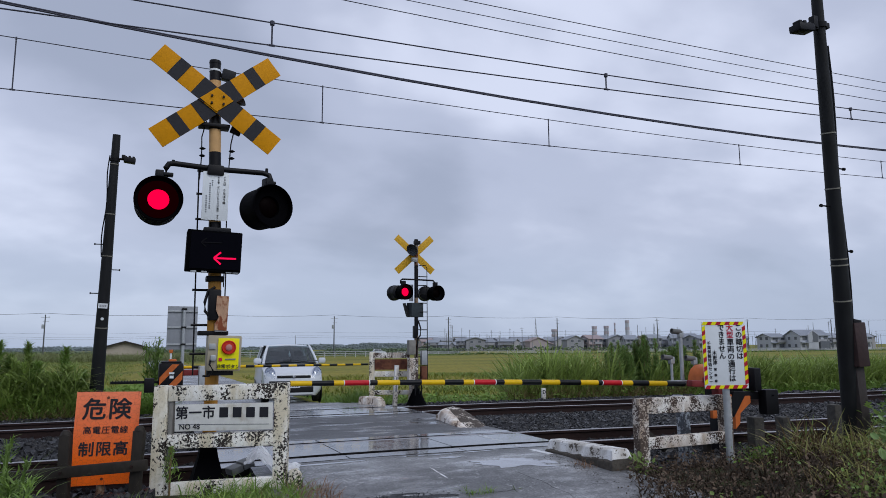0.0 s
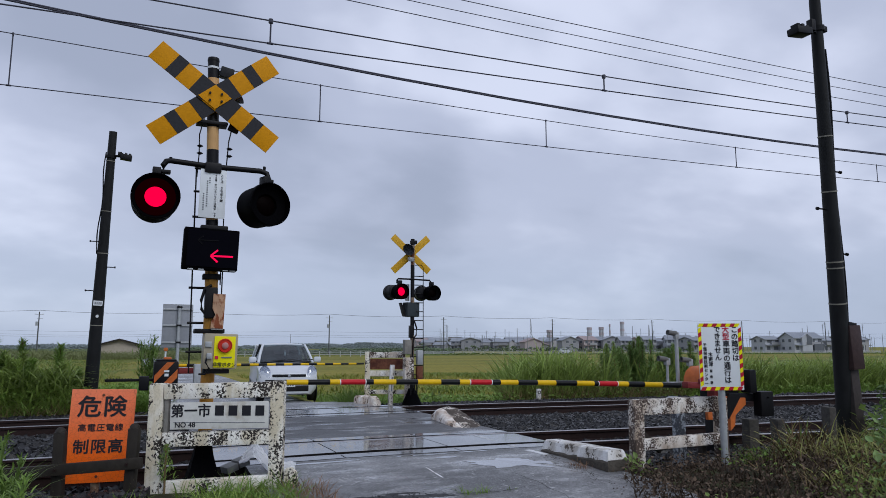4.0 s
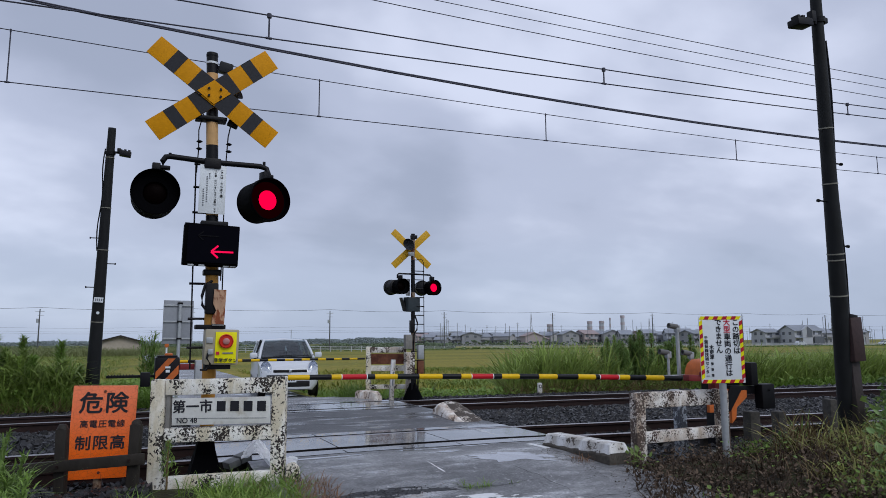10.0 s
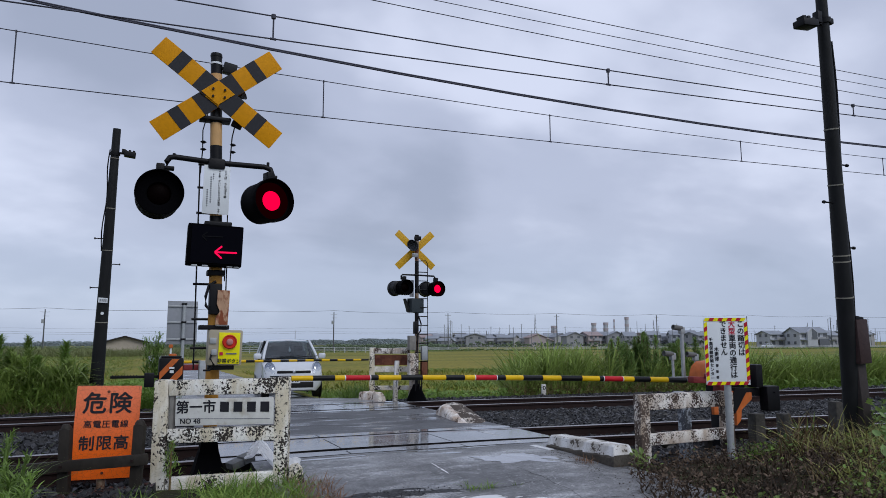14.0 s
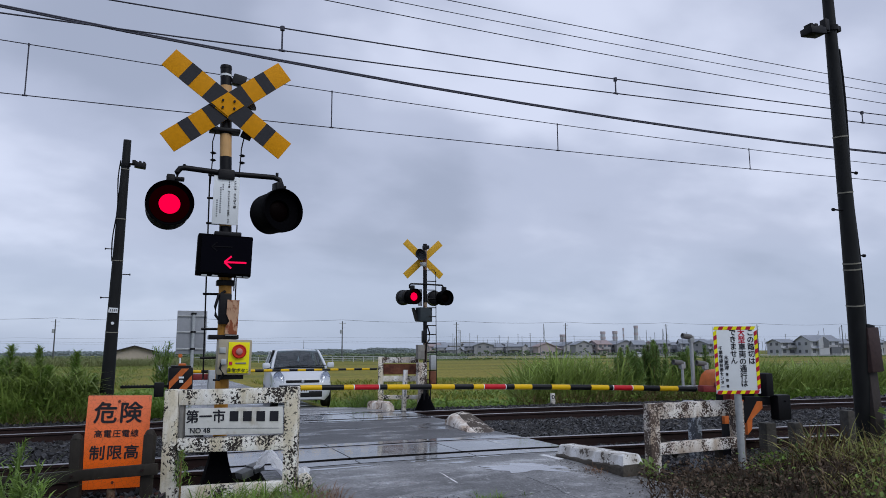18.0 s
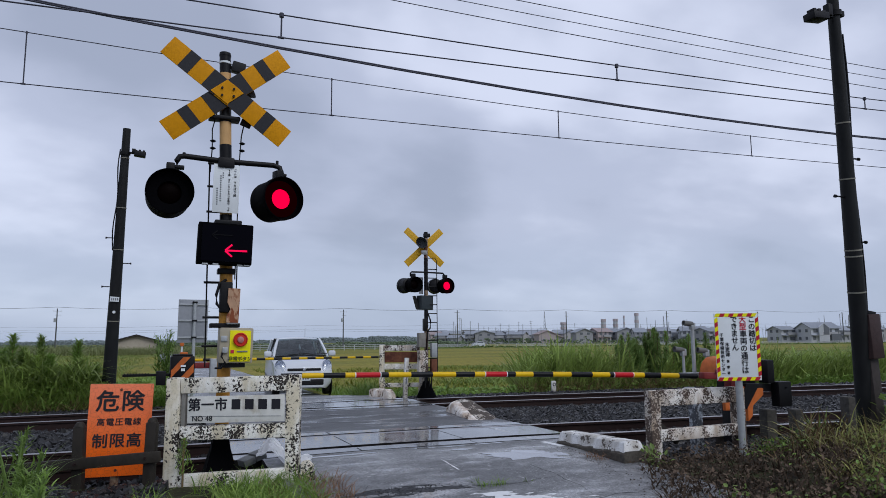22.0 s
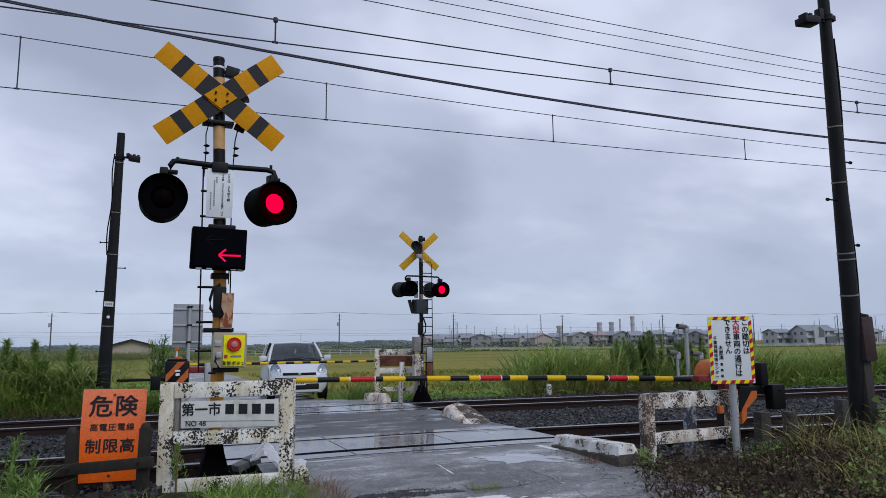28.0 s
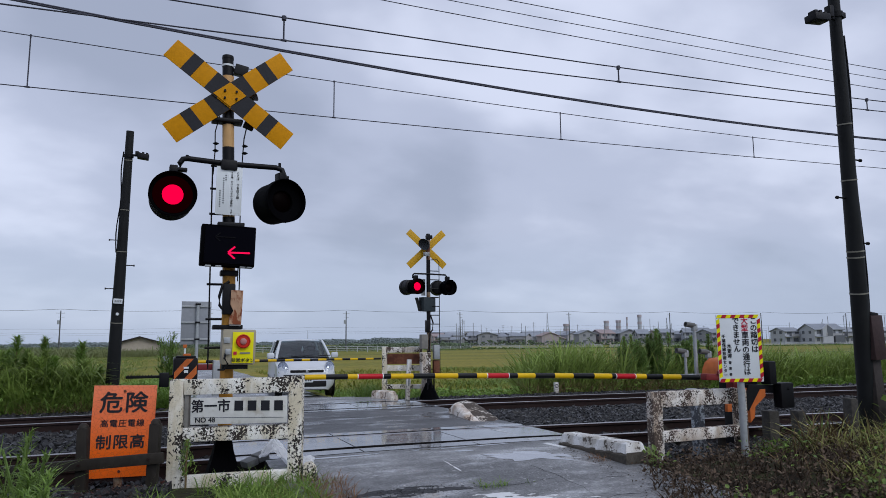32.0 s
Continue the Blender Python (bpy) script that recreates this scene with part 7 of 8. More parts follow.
def span_wires():
    for side, drop, rad in ((0.0, 0.45, 0.035),):
        for (r0, d0), (r1, d1) in zip(POLES, POLES[1:]):
            a, b = Vector((*field(r0, d0), 9.0 + drop * 0.5)), Vector((*field(r1, d1), 9.0 + drop * 0.5))
            bm = tube(bmesh.new(), [a.lerp(b, k / 8) - Vector((0, 0, 0.45 * 4 * (k / 8) * (1 - k / 8))) for k in range(9)], rad, 5)
            solo("line_wire", bm, "copper", "sagging wire between utility poles", "power line", "line wires")
    for z, d in ((6.4, 300), (5.6, 300), (7.9, 300)):
        a, b = Vector((*field(-300, d - 30), z)), Vector((*field(300, d + 60), z))
        bm = tube(bmesh.new(), [a.lerp(b, k / 60) - Vector((0, 0, 0.5 * abs(math.sin(k * math.pi / 6)))) for k in range(61)], 0.028, 5)
        solo("line_wire", bm, "copper", "faint distant power line wire", "power line", "line wires")


span_wires()


def guard_fence(r0, d0, r1, d1, step, h, z, lab):
    a, b = Vector((*field(r0, d0), z)), Vector((*field(r1, d1), z))
    f = thing("guard_fence", Matrix.Translation(a), lab, "guard fence", "guard fences")
    v = b - a
    n = int(v.length / step)
    bm = bmesh.new()
    for q in (0.35, 0.65, 0.95):
        part("fence_rail", B(rod, (0, 0, h * q), v + Vector((0, 0, h * q)), 0.045, seg=6), "railwhite", f)
    post = finish("fence_post", B(box, (0, 0, h / 2), (0.12, 0.12, h)), "railwhite")
    bm.free()
    for k in range(n + 1):
        o = new("fence_post", post)
        o.parent = f
        o.location = v * (k / n)


def lane_d(r):
    """Distance of the lane beyond the fields, along the view line."""
    return 186 + (0.30 if r > 0 else 0.25) * r


def lane_z(r):
    return -0.80


guard_fence(-50, 134, -14, 142, 2.0, 1.15, -0.80, "white pipe guard fence beside the far lane")
guard_fence(-12, lane_d(-12) - 6, 40, lane_d(40) - 6, 2.6, 0.85, -0.85, "low white guard fence along the raised lane")
guard_fence(42, lane_d(42) - 6, 140, lane_d(140) - 6, 3.0, 0.8, -0.85, "low white guard fence before the houses")


def bank():
    """The raised lane that closes the rice fields."""
    bm = bmesh.new()
    prof = [(-11, -0.7), (-5, 0.0), (3, 0.0), (9, -0.7)]
    rows_ = []
    for k in range(81):
        r = -300 + 760 * k / 80
        rows_.append([bm.verts.new((*field(r, lane_d(r) + q), lane_z(r) + z + 0.10 * noise.noise((r * 0.08, q, 0)) * (z < 0) - 0.02)) for q, z in prof])
    for a, b in zip(rows_, rows_[1:]):
        for k in range(3):
            bm.faces.new((a[k], b[k], b[k + 1], a[k + 1]))
    bmesh.ops.recalc_face_normals(bm, faces=bm.faces)
    solo("field_bank", bm, "hedge", "grassy bank of the raised lane beyond the fields", "bank", kind="structure", smooth=True)


bank()


def clumps(name, spots, material, lab, cat, seed, flat=0.7):
    """Many small leafy lumps; spots: (x, y, z, size)."""
    rng = np.random.default_rng(seed)
    ico = bmesh.new()
    bmesh.ops.create_icosphere(ico, subdivisions=1, radius=1.0)
    bv = np.array([v.co[:] for v in ico.verts]); bf = np.array([[v.index for v in f.verts] for f in ico.faces])
    ico.free()
    vs, fs = [], []
    for i, (x, y, z, s) in enumerate(spots):
        v = bv * (1 + rng.uniform(-0.3, 0.3, (len(bv), 1))) * s * np.array([1, 1, flat]) + (x, y, z)
        vs.append(v); fs.append(bf + i * len(bv))
    return pydata(name, np.concatenate(vs).tolist(), np.concatenate(fs).tolist(), material, label=lab, category=cat, kind="stuff")


def far_woods():
    rng = np.random.default_rng(11)
    sp = []
    for k in range(21000):
        r = rng.uniform(-480, 150)
        d = 640 + rng.uniform(-40, 60) + (0 if r < 0 else r * 0.5)
        env = 1.8 + 2.2 * noise.noise((r * 0.013, 2.0, 0)) + 1.5 * noise.noise((r * 0.05, 7.0, 0))
        env += 2.2 * max(0, 1 - abs(r + 60) / 90)
        if r > 20:
            env *= 0.6
        s = rng.uniform(0.5, 0.95)
        sp.append((*field(r, d), -1 + (1 + max(0.5, env + 0.5)) * rng.random() ** 1.25, s))
    # the woods' pale colour carries the distance haze
    clumps("far_woods", sp, "farwood", "low woods along the horizon, coloured pale blue-grey with haze", "woods", 3)
    sp = []
    for k in range(3600):
        r = rng.uniform(-150, 170)
        d = lane_d(r) - 9 + rng.uniform(-12, 2.5)
        top = -0.80 + 0.5 * max(0, noise.noise((r * 0.06, 1.0, 4)))
        sp.append((*field(r, d), rng.uniform(-0.95, top + 0.1), rng.uniform(0.15, 0.4)))
    back = []
    for k in range(7000):
        r = rng.uniform(-150, 4)
        d = lane_d(r) + rng.uniform(8, 34)
        top = 0.55 + 0.8 * noise.noise((r * 0.035, 5.0, 2)) + 0.5 * noise.noise((r * 0.15, 1.0, 2))
        back.append((*field(r, d), rng.uniform(-0.9, max(-0.2, top)), rng.uniform(0.16, 0.45)))
    clumps("lane_hedge", back, "hedgedark", "dark hedges and shrubs behind the far lane", "hedge", 6, 0.7)
    clumps("field_hedge", sp, "hedge", "rough grass and scrub along the bank", "scrub", 5, 0.55)


far_woods()


def gable(bm, w, l, z, h, over=0.5):
    """Roof with thickness, ridge along x."""
    o = [(-l / 2 - over, z - 0.1), (0, z + h), (l / 2 + over, z - 0.1), (l / 2 + over, z - 0.35), (0, z + h - 0.28), (-l / 2 - over, z - 0.35)]
    a = [bm.verts.new((-w / 2 - over, y, q)) for y, q in o]
    b = [bm.verts.new((w / 2 + over, y, q)) for y, q in o]
    n = len(o)
    bm.faces.new(a[::-1]); bm.faces.new(b)
    for k in range(n):
        bm.faces.new((a[k], a[(k + 1) % n], b[(k + 1) % n], b[k]))
    bmesh.ops.recalc_face_normals(bm, faces=bm.faces)
    return bm


def house(r, d, w, l, h, roof_h, turn, wall, roof, lab, storeys=2, wins=3, flat=False):
    x, y = field(r, d)
    hs = thing("house", pose(x, y, -0.7, 0, 0, -23.5 + turn), lab, "house", "town houses")
    body = box(bmesh.new(), (0, 0, h / 2), (w, l, h))
    if not flat:
        a = [body.verts.new((s * (w / 2), -l / 2, h)) for s in (-1, 1)] + [body.verts.new((s * (w / 2), l / 2, h)) for s in (-1, 1)] + [body.verts.new((s * w / 2, 0, h + roof_h * 0.92)) for s in (-1, 1)]
        body.faces.new((a[0], a[2], a[4])); body.faces.new((a[1], a[5], a[3]))
    part("wall", body, wall, hs, smooth=False)
    rf = part("roof", B(gable, w, l, h, roof_h) if not flat else B(box, (0, 0, h + 0.15), (w + 0.3, l + 0.3, 0.3)), roof, hs, smooth=False)
    for fl in range(storeys):
        zc = 1.4 + fl * 2.5
        if zc > h - 0.4:
            break
        for k in range(wins):
            xw = -w / 2 + w * (k + 0.5) / wins + (0.3 if fl else -0.2)
            wide = min(2.0, w / wins * 0.62) * (1.0 if (k + fl) % 2 else 0.7)
            wi = part("window", B(box, (xw, -l / 2 - 0.03, zc), (wide + 0.15, 0.06, 1.35)), "railwhite", hs, smooth=False)
            part("pane", B(box, (xw, -l / 2 - 0.07, zc), (wide, 0.03, 1.2)), "pane", wi, smooth=False)
        for yw in (-l * 0.22, l * 0.2):
            wi = part("window", B(box, (-w / 2 - 0.03, yw, zc), (0.06, 1.4, 1.15)), "railwhite", hs, smooth=False)
            part("pane", B(box, (-w / 2 - 0.07, yw, zc), (0.03, 1.25, 1.0)), "pane", wi, smooth=False)
    if storeys > 1 and not flat:
        # upper balcony on the long side, the porch roof under it in shade
        part("balcony", B(box, (w * 0.12, -l / 2 - 0.5, 2.95), (w * 0.55, 0.95, 0.95)), "brown_wall", hs, smooth=False)
        part("porch_roof", B(box, (-w * 0.3, -l / 2 - 0.45, 2.45), (w * 0.38, 1.1, 0.16), (10, 0, 0)), roof, hs, smooth=False)
        part("downpipe", B(rod, (w * 0.47, -l / 2 - 0.08, 0), (w * 0.47, -l / 2 - 0.08, h), 0.09, seg=5), "polegrey", hs)
    return hs


H = house
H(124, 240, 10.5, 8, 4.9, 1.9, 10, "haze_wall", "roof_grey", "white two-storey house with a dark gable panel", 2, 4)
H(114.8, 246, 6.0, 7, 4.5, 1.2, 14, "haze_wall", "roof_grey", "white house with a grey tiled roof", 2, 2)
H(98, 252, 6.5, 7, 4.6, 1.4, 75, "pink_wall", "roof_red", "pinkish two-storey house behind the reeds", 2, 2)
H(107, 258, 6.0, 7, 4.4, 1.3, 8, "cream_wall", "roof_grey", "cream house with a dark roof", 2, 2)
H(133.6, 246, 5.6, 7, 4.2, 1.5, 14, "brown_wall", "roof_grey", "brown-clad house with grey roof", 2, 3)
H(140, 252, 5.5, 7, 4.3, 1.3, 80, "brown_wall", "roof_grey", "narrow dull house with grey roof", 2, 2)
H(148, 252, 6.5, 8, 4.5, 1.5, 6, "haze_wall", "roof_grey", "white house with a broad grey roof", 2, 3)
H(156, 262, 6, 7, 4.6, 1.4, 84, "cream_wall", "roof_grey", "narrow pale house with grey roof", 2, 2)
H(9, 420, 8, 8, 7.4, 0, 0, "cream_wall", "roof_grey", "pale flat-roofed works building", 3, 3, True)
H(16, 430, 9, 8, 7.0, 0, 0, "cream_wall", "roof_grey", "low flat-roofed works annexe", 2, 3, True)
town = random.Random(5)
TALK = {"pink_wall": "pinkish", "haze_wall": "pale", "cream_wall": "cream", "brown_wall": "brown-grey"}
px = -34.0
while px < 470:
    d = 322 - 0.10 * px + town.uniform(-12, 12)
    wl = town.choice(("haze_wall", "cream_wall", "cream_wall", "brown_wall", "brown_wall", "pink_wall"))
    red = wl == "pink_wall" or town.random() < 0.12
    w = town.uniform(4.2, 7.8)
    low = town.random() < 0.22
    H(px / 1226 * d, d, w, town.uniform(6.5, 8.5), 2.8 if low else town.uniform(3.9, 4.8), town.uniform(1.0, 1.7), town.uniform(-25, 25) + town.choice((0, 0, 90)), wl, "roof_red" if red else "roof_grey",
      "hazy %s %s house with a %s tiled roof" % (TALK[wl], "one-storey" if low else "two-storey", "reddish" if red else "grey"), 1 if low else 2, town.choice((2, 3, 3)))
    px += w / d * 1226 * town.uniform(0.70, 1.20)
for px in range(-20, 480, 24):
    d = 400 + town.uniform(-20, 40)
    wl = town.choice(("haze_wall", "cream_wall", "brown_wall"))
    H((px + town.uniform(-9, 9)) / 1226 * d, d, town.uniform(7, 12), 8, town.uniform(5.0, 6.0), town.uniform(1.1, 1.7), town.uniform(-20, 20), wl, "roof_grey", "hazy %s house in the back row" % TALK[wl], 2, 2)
# gardens and hedges between the houses
sp = []
for k in range(2600):
    q = town.uniform(-60, 480)
    d = 306 - 0.10 * q + town.uniform(-8, 50)
    hgt = 0.5 + 2.6 * max(0, noise.noise((q * 0.045, 3.0, 1.0)) + 0.12)
    sp.append((*field(q / 1226 * d, d), town.uniform(-0.9, hgt), town.uniform(0.2, 0.55)))
clumps("garden_shrubs", sp, "hedgedark", "dark shrubs and hedges among the town houses", "shrubs", 9)
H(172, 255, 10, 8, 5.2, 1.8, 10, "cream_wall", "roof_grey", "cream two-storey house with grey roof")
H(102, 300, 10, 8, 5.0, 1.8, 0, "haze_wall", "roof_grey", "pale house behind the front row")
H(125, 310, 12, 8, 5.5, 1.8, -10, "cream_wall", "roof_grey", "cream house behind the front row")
first = bpy.data.objects["house"]
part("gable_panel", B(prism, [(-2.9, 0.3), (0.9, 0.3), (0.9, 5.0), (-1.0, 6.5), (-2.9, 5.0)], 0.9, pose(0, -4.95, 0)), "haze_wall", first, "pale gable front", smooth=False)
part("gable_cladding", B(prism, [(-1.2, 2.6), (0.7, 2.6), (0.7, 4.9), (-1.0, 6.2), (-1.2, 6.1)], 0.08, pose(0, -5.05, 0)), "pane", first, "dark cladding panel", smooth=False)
# closed box; its dark colour stands for the shade inside the carport
part("carport", B(box, (3.2, -4.6, 1.5), (3.6, 1.2, 2.6)), "pane", first, "carport as a closed box, dark like its shaded inside", smooth=False)


def shed():
    x, y = field(-60.2, 132)
    s = thing("shed", pose(x, y, -0.83, 0, 0, 89), "low beige farm shed with a brown gable roof", "shed")
    w, l, h = 9, 6.8, 2.4
    body = box(bmesh.new(), (0, 0, h / 2), (w, l, h))
    a = [body.verts.new(p) for p in ((-w / 2, -l / 2, h), (-w / 2, l / 2, h), (-w / 2, 0, h + 0.85))]
    body.faces.new(a)
    part("wall", body, "barnwall", s, smooth=False)
    part("roof", B(gable, w, l, h, 1.05, 0.7), "barnroof", s, smooth=False)


shed()


def chimneys():
    d = 2400
    for px, top, w, red in ((193, 62, 22, 1), (263, 72, 18, 1), (284, 73, 18, 1), (299, 84, 6, 1), (321, 92, 15, 1)):
        r = px / 1226 * d
        x, y = field(r, d)
        c = thing("chimney", pose(x, y, -5), "far power station chimney with red bands paled by haze", "chimney", "chimneys")
        # stack and band colours hold the haze, drawn close to the sky's tone
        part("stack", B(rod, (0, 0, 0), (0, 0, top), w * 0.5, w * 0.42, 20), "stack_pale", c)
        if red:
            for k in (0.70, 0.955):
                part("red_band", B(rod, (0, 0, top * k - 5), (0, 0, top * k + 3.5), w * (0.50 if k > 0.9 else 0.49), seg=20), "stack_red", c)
    for px, top in ((160, 100), (690, 80), (368, 80)):
        x, y = field(px / 1226 * d, d)
        c = thing("lattice_tower", pose(x, y, -5), "faint distant lattice tower", "tower", "lattice towers")
        for s in (-1, 1):
            part("leg", B(rod, (s * 6, 0, 0), (s * 0.6, 0, top), 0.9, 0.6, 6), "towergrey", c)
        for k in range(7):
            z = top * k / 8
            q = 6 - 5.4 * k / 8
            part("brace", B(rod, (-q, 0, z), (q * 0.85, 0, z + top / 8), 0.6, seg=5), "towergrey", c)
    rng = np.random.default_rng(8)
    for k in range(78):
        d2 = rng.uniform(250, 400)
        px = rng.uniform(-10, 780) if k else -262
        x, y = field(px / 1226 * d2, d2)
        line = thing("utility_pole", pose(x, y, -0.9, 0, 0, float(rng.uniform(0, 90))), "thin distant utility pole in the town", "utility pole", "town poles")
        h = float(rng.uniform(6, 10.5))
        part("shaft", B(rod, (0, 0, 0), (0, 0, h), 0.12, 0.08, 6), "towergrey", line)
        part("crossarm", B(box, (0, 0, h - 0.4), (1.7, 0.1, 0.1)), "galv", line)
        part("crossarm", B(box, (0, 0, h - 1.2), (1.2, 0.1, 0.1)), "galv", line)


chimneys()


def passing_car(lab, paint):
    """A small car seen from afar: x forward, wheels on z = 0."""
    c = thing("car", Matrix(), lab, "car", "passing cars")
    side = [(-1.72, 0.28), (-1.76, 0.75), (-1.66, 0.98), (-0.6, 1.02), (0.75, 0.98), (1.45, 0.86), (1.70, 0.70), (1.74, 0.30)]
    cab = [(-1.60, 0.98), (-1.28, 1.46), (0.18, 1.50), (0.86, 0.98)]
    flip = pose(0, -0.74, 0)
    part("body", B(prism, side, 1.48, flip), paint, c, smooth=False)
    part("cabin", B(prism, cab, 1.30, pose(0, -0.65, 0)), paint, c, smooth=False)
    for y in (-0.656, 0.651):
        part("side_window", B(prism, [(-1.38, 1.02), (-1.15, 1.38), (-0.35, 1.41), (-0.35, 1.02)], 0.005, pose(0, y, 0)), "pane", c, smooth=False)
        part("side_window", B(prism, [(-0.28, 1.02), (-0.28, 1.41), (0.12, 1.40), (0.62, 1.02)], 0.005, pose(0, y, 0)), "pane", c, smooth=False)
    part("windscreen", B(prism, [(0.20, 1.46), (0.235, 1.47), (0.86, 1.01), (0.83, 1.0)], 1.15, pose(0.012, -0.575, 0)), "pane", c, smooth=False)
    for x in (-1.12, 1.10):
        for s in (-1, 1):
            w = part("wheel", B(rod, (x, s * 0.58, 0.29), (x, s * 0.755, 0.29), 0.29, seg=18), "tyre", c)
            part("rim", B(rod, (x, s * 0.75, 0.29), (x, s * 0.762, 0.29), 0.17, seg=14), "chrome", w)
    for s in (-1, 1):
        part("headlight", B(box, (1.66, s * 0.52, 0.72), (0.10, 0.26, 0.14), bev=0.03), "chrome", c)
        part("tail_light", B(box, (-1.70, s * 0.60, 0.80), (0.06, 0.16, 0.22), bev=0.02), "redpaint", c)
    return c


EASTBOUND = passing_car("small white car driving along the far lane", "carwhite")
WESTBOUND = passing_car("white compact car driving along the far lane", "carwhite")


# ---- plants ----
M.update(
    grass=mat("fresh_grass", (0.155, 0.25, 0.046), 0.5, var=0.2, scale=2, bump=0, rand=0.5, spec=0.4, trans=0.4),
    reed=mat("tall_reed", (0.245, 0.325, 0.082), 0.5, var=0.2, scale=2, bump=0, rand=0.6, spec=0.4, trans=0.4),
    dry=mat("dry_stalk", (0.175, 0.125, 0.062), 0.8, var=0.3, scale=4, bump=0, rand=0.5, spec=0.2),
    reddry=mat("reddish_dry_grass", (0.23, 0.135, 0.08), 0.8, var=0.3, scale=4, bump=0, rand=0.5, spec=0.2, trans=0.2),
    litter=mat("dead_weed_litter", (0.066, 0.046, 0.031), 0.8, var=0.35, scale=4, bump=0, rand=0.6, spec=0.25, trans=0.15),
    leaf=mat("weed_leaf", (0.185, 0.29, 0.062), 0.5, var=0.25, scale=5, bump=0.1, rand=0.45, spec=0.35, trans=0.35),
    darkleaf=mat("dark_shrub_leaf", (0.185, 0.28, 0.08), 0.55, var=0.25, scale=5, bump=0, rand=0.5, spec=0.3, trans=0.3),
    meadow=mat("meadow_grass", (0.17, 0.235, 0.06), 0.6, var=0.2, scale=0.4, bump=0, rand=0.25, spec=0.2, trans=0.3),
    # scrub's olive is lightened for distance: haze put into the base colour
    scrub=mat("hazed_olive_scrub", (0.19, 0.215, 0.09), 0.7, var=0.2, scale=0.3, bump=0, rand=0.22, spec=0.2, trans=0.2),
    bright=mat("broad_verge_reed", (0.26, 0.355, 0.085), 0.5, var=0.2, scale=2, bump=0, rand=0.6, spec=0.4, trans=0.45),
    olive=mat("olive_bank_grass", (0.27, 0.28, 0.085), 0.55, var=0.25, scale=3, bump=0, rand=0.55, spec=0.3, trans=0.35),
    young=mat("young_weed_leaf", (0.20, 0.29, 0.075), 0.5, var=0.2, scale=5, bump=0.1, rand=0.35, spec=0.35, trans=0.4),
    deadleaf=mat("pale_dead_leaf", (0.13, 0.092, 0.064), 0.75, var=0.3, scale=8, bump=0.2, rand=0.6, spec=0.25, trans=0.15),
    rice=mat("ripening_rice", (0.175, 0.195, 0.036), 0.7, var=0.2, scale=0.5, bump=0, rand=0.2, spec=0.2),
    vine=mat("vine_leaf", (0.15, 0.235, 0.075), 0.5, var=0.2, scale=6, bump=0.1, rand=0.35, spec=0.4, trans=0.3),
)
RNG = np.random.default_rng(21)


def blades(pos, h, width, lean, droop):
    """Curved tapering blades. pos: n x 3; h, width: n; lean: spread of the tilt; droop: how far the tips fall over."""
    n = len(pos)
    a = RNG.uniform(0, 2 * np.pi, n)
    tilt = np.abs(RNG.normal(0, lean, n))
    d = np.stack([np.cos(a), np.sin(a), np.zeros(n)], -1)
    b = a + RNG.uniform(-1.2, 1.2, n)
    side = np.stack([-np.sin(b), np.cos(b), np.zeros(n)], -1)
    ts = np.array([0, 0.38, 0.72, 1.0]); ws = np.array([0.7, 1.0, 0.7])
    dr = droop * RNG.uniform(0.3, 1.5, n)
    vs = []
    for i, t in enumerate(ts):
        c = pos + d * (np.sin(tilt) * t + dr * t * t)[:, None] * h[:, None]
        c[:, 2] += h * (np.cos(tilt) * t - 0.5 * dr * t ** 2.4)
        if i < 3:
            vs += [c - side * (width * ws[i] / 2)[:, None], c + side * (width * ws[i] / 2)[:, None]]
        else:
            vs.append(c)
    v = np.stack(vs, 1)
    o = 7 * np.arange(n)[:, None]
    f = [x for k in ((0, 1, 3, 2), (2, 3, 5, 4)) for x in (o + np.array(k)).tolist()] + (o + np.array((4, 5, 6))).tolist()
    return v.reshape(-1, 3), f


def gz(p, extra=0.0):
    return np.array([max(ground_z(a, b), road_z(b)) if ROAD_L + 0.4 < a < ROAD_R - 0.1 and b < 7.2 else ground_z(a, b) for a, b in p]) + extra


def patch(name, n, xr, yr, hr, wr, material, lab, cat="grass", lean=0.25, droop=0.25, cull=None, tall=None, zfun=None):
    p = np.c_[RNG.uniform(*xr, n), RNG.uniform(*yr, n)]
    if cull is not None:
        p = p[np.array([cull(a, b) for a, b in p])]
    h = RNG.uniform(*hr, len(p))
    if tall is not None:
        h *= np.array([tall(a, b) for a, b in p])
    z = gz(p) if zfun is None else np.array([zfun(a, b) for a, b in p])
    v, f = blades(np.c_[p, z - 0.02], h, RNG.uniform(*wr, len(p)), lean, droop)
    return pydata(name, v.tolist(), f, material, label=lab, category=cat, kind="stuff")


def lump(a, b, s=0.5, k=0.0):
    return noise.noise((a * s, b * s, k))


off_road = lambda a, b: not (ROAD_L - 0.3 + 0.08 * lump(a, b, 2) < a < ROAD_R + 0.25)
# left verge beyond the far track
patch("reed_bed", 6000, (-3.9, -0.8), (15.2, 17.8), (0.6, 1.3), (0.02, 0.045), "bright", "tall green reeds and grass beyond the tracks", "reeds", 0.18, 0.4,
      lambda a, b: lump(a, b, 0.8, 1) > -0.3 and a < -1.15 + 0.4 * lump(a, b, 1, 3), lambda a, b: 0.78 + 0.35 * lump(a, b, 0.7, 2) + 0.10 * min(3, -a - 1.5))
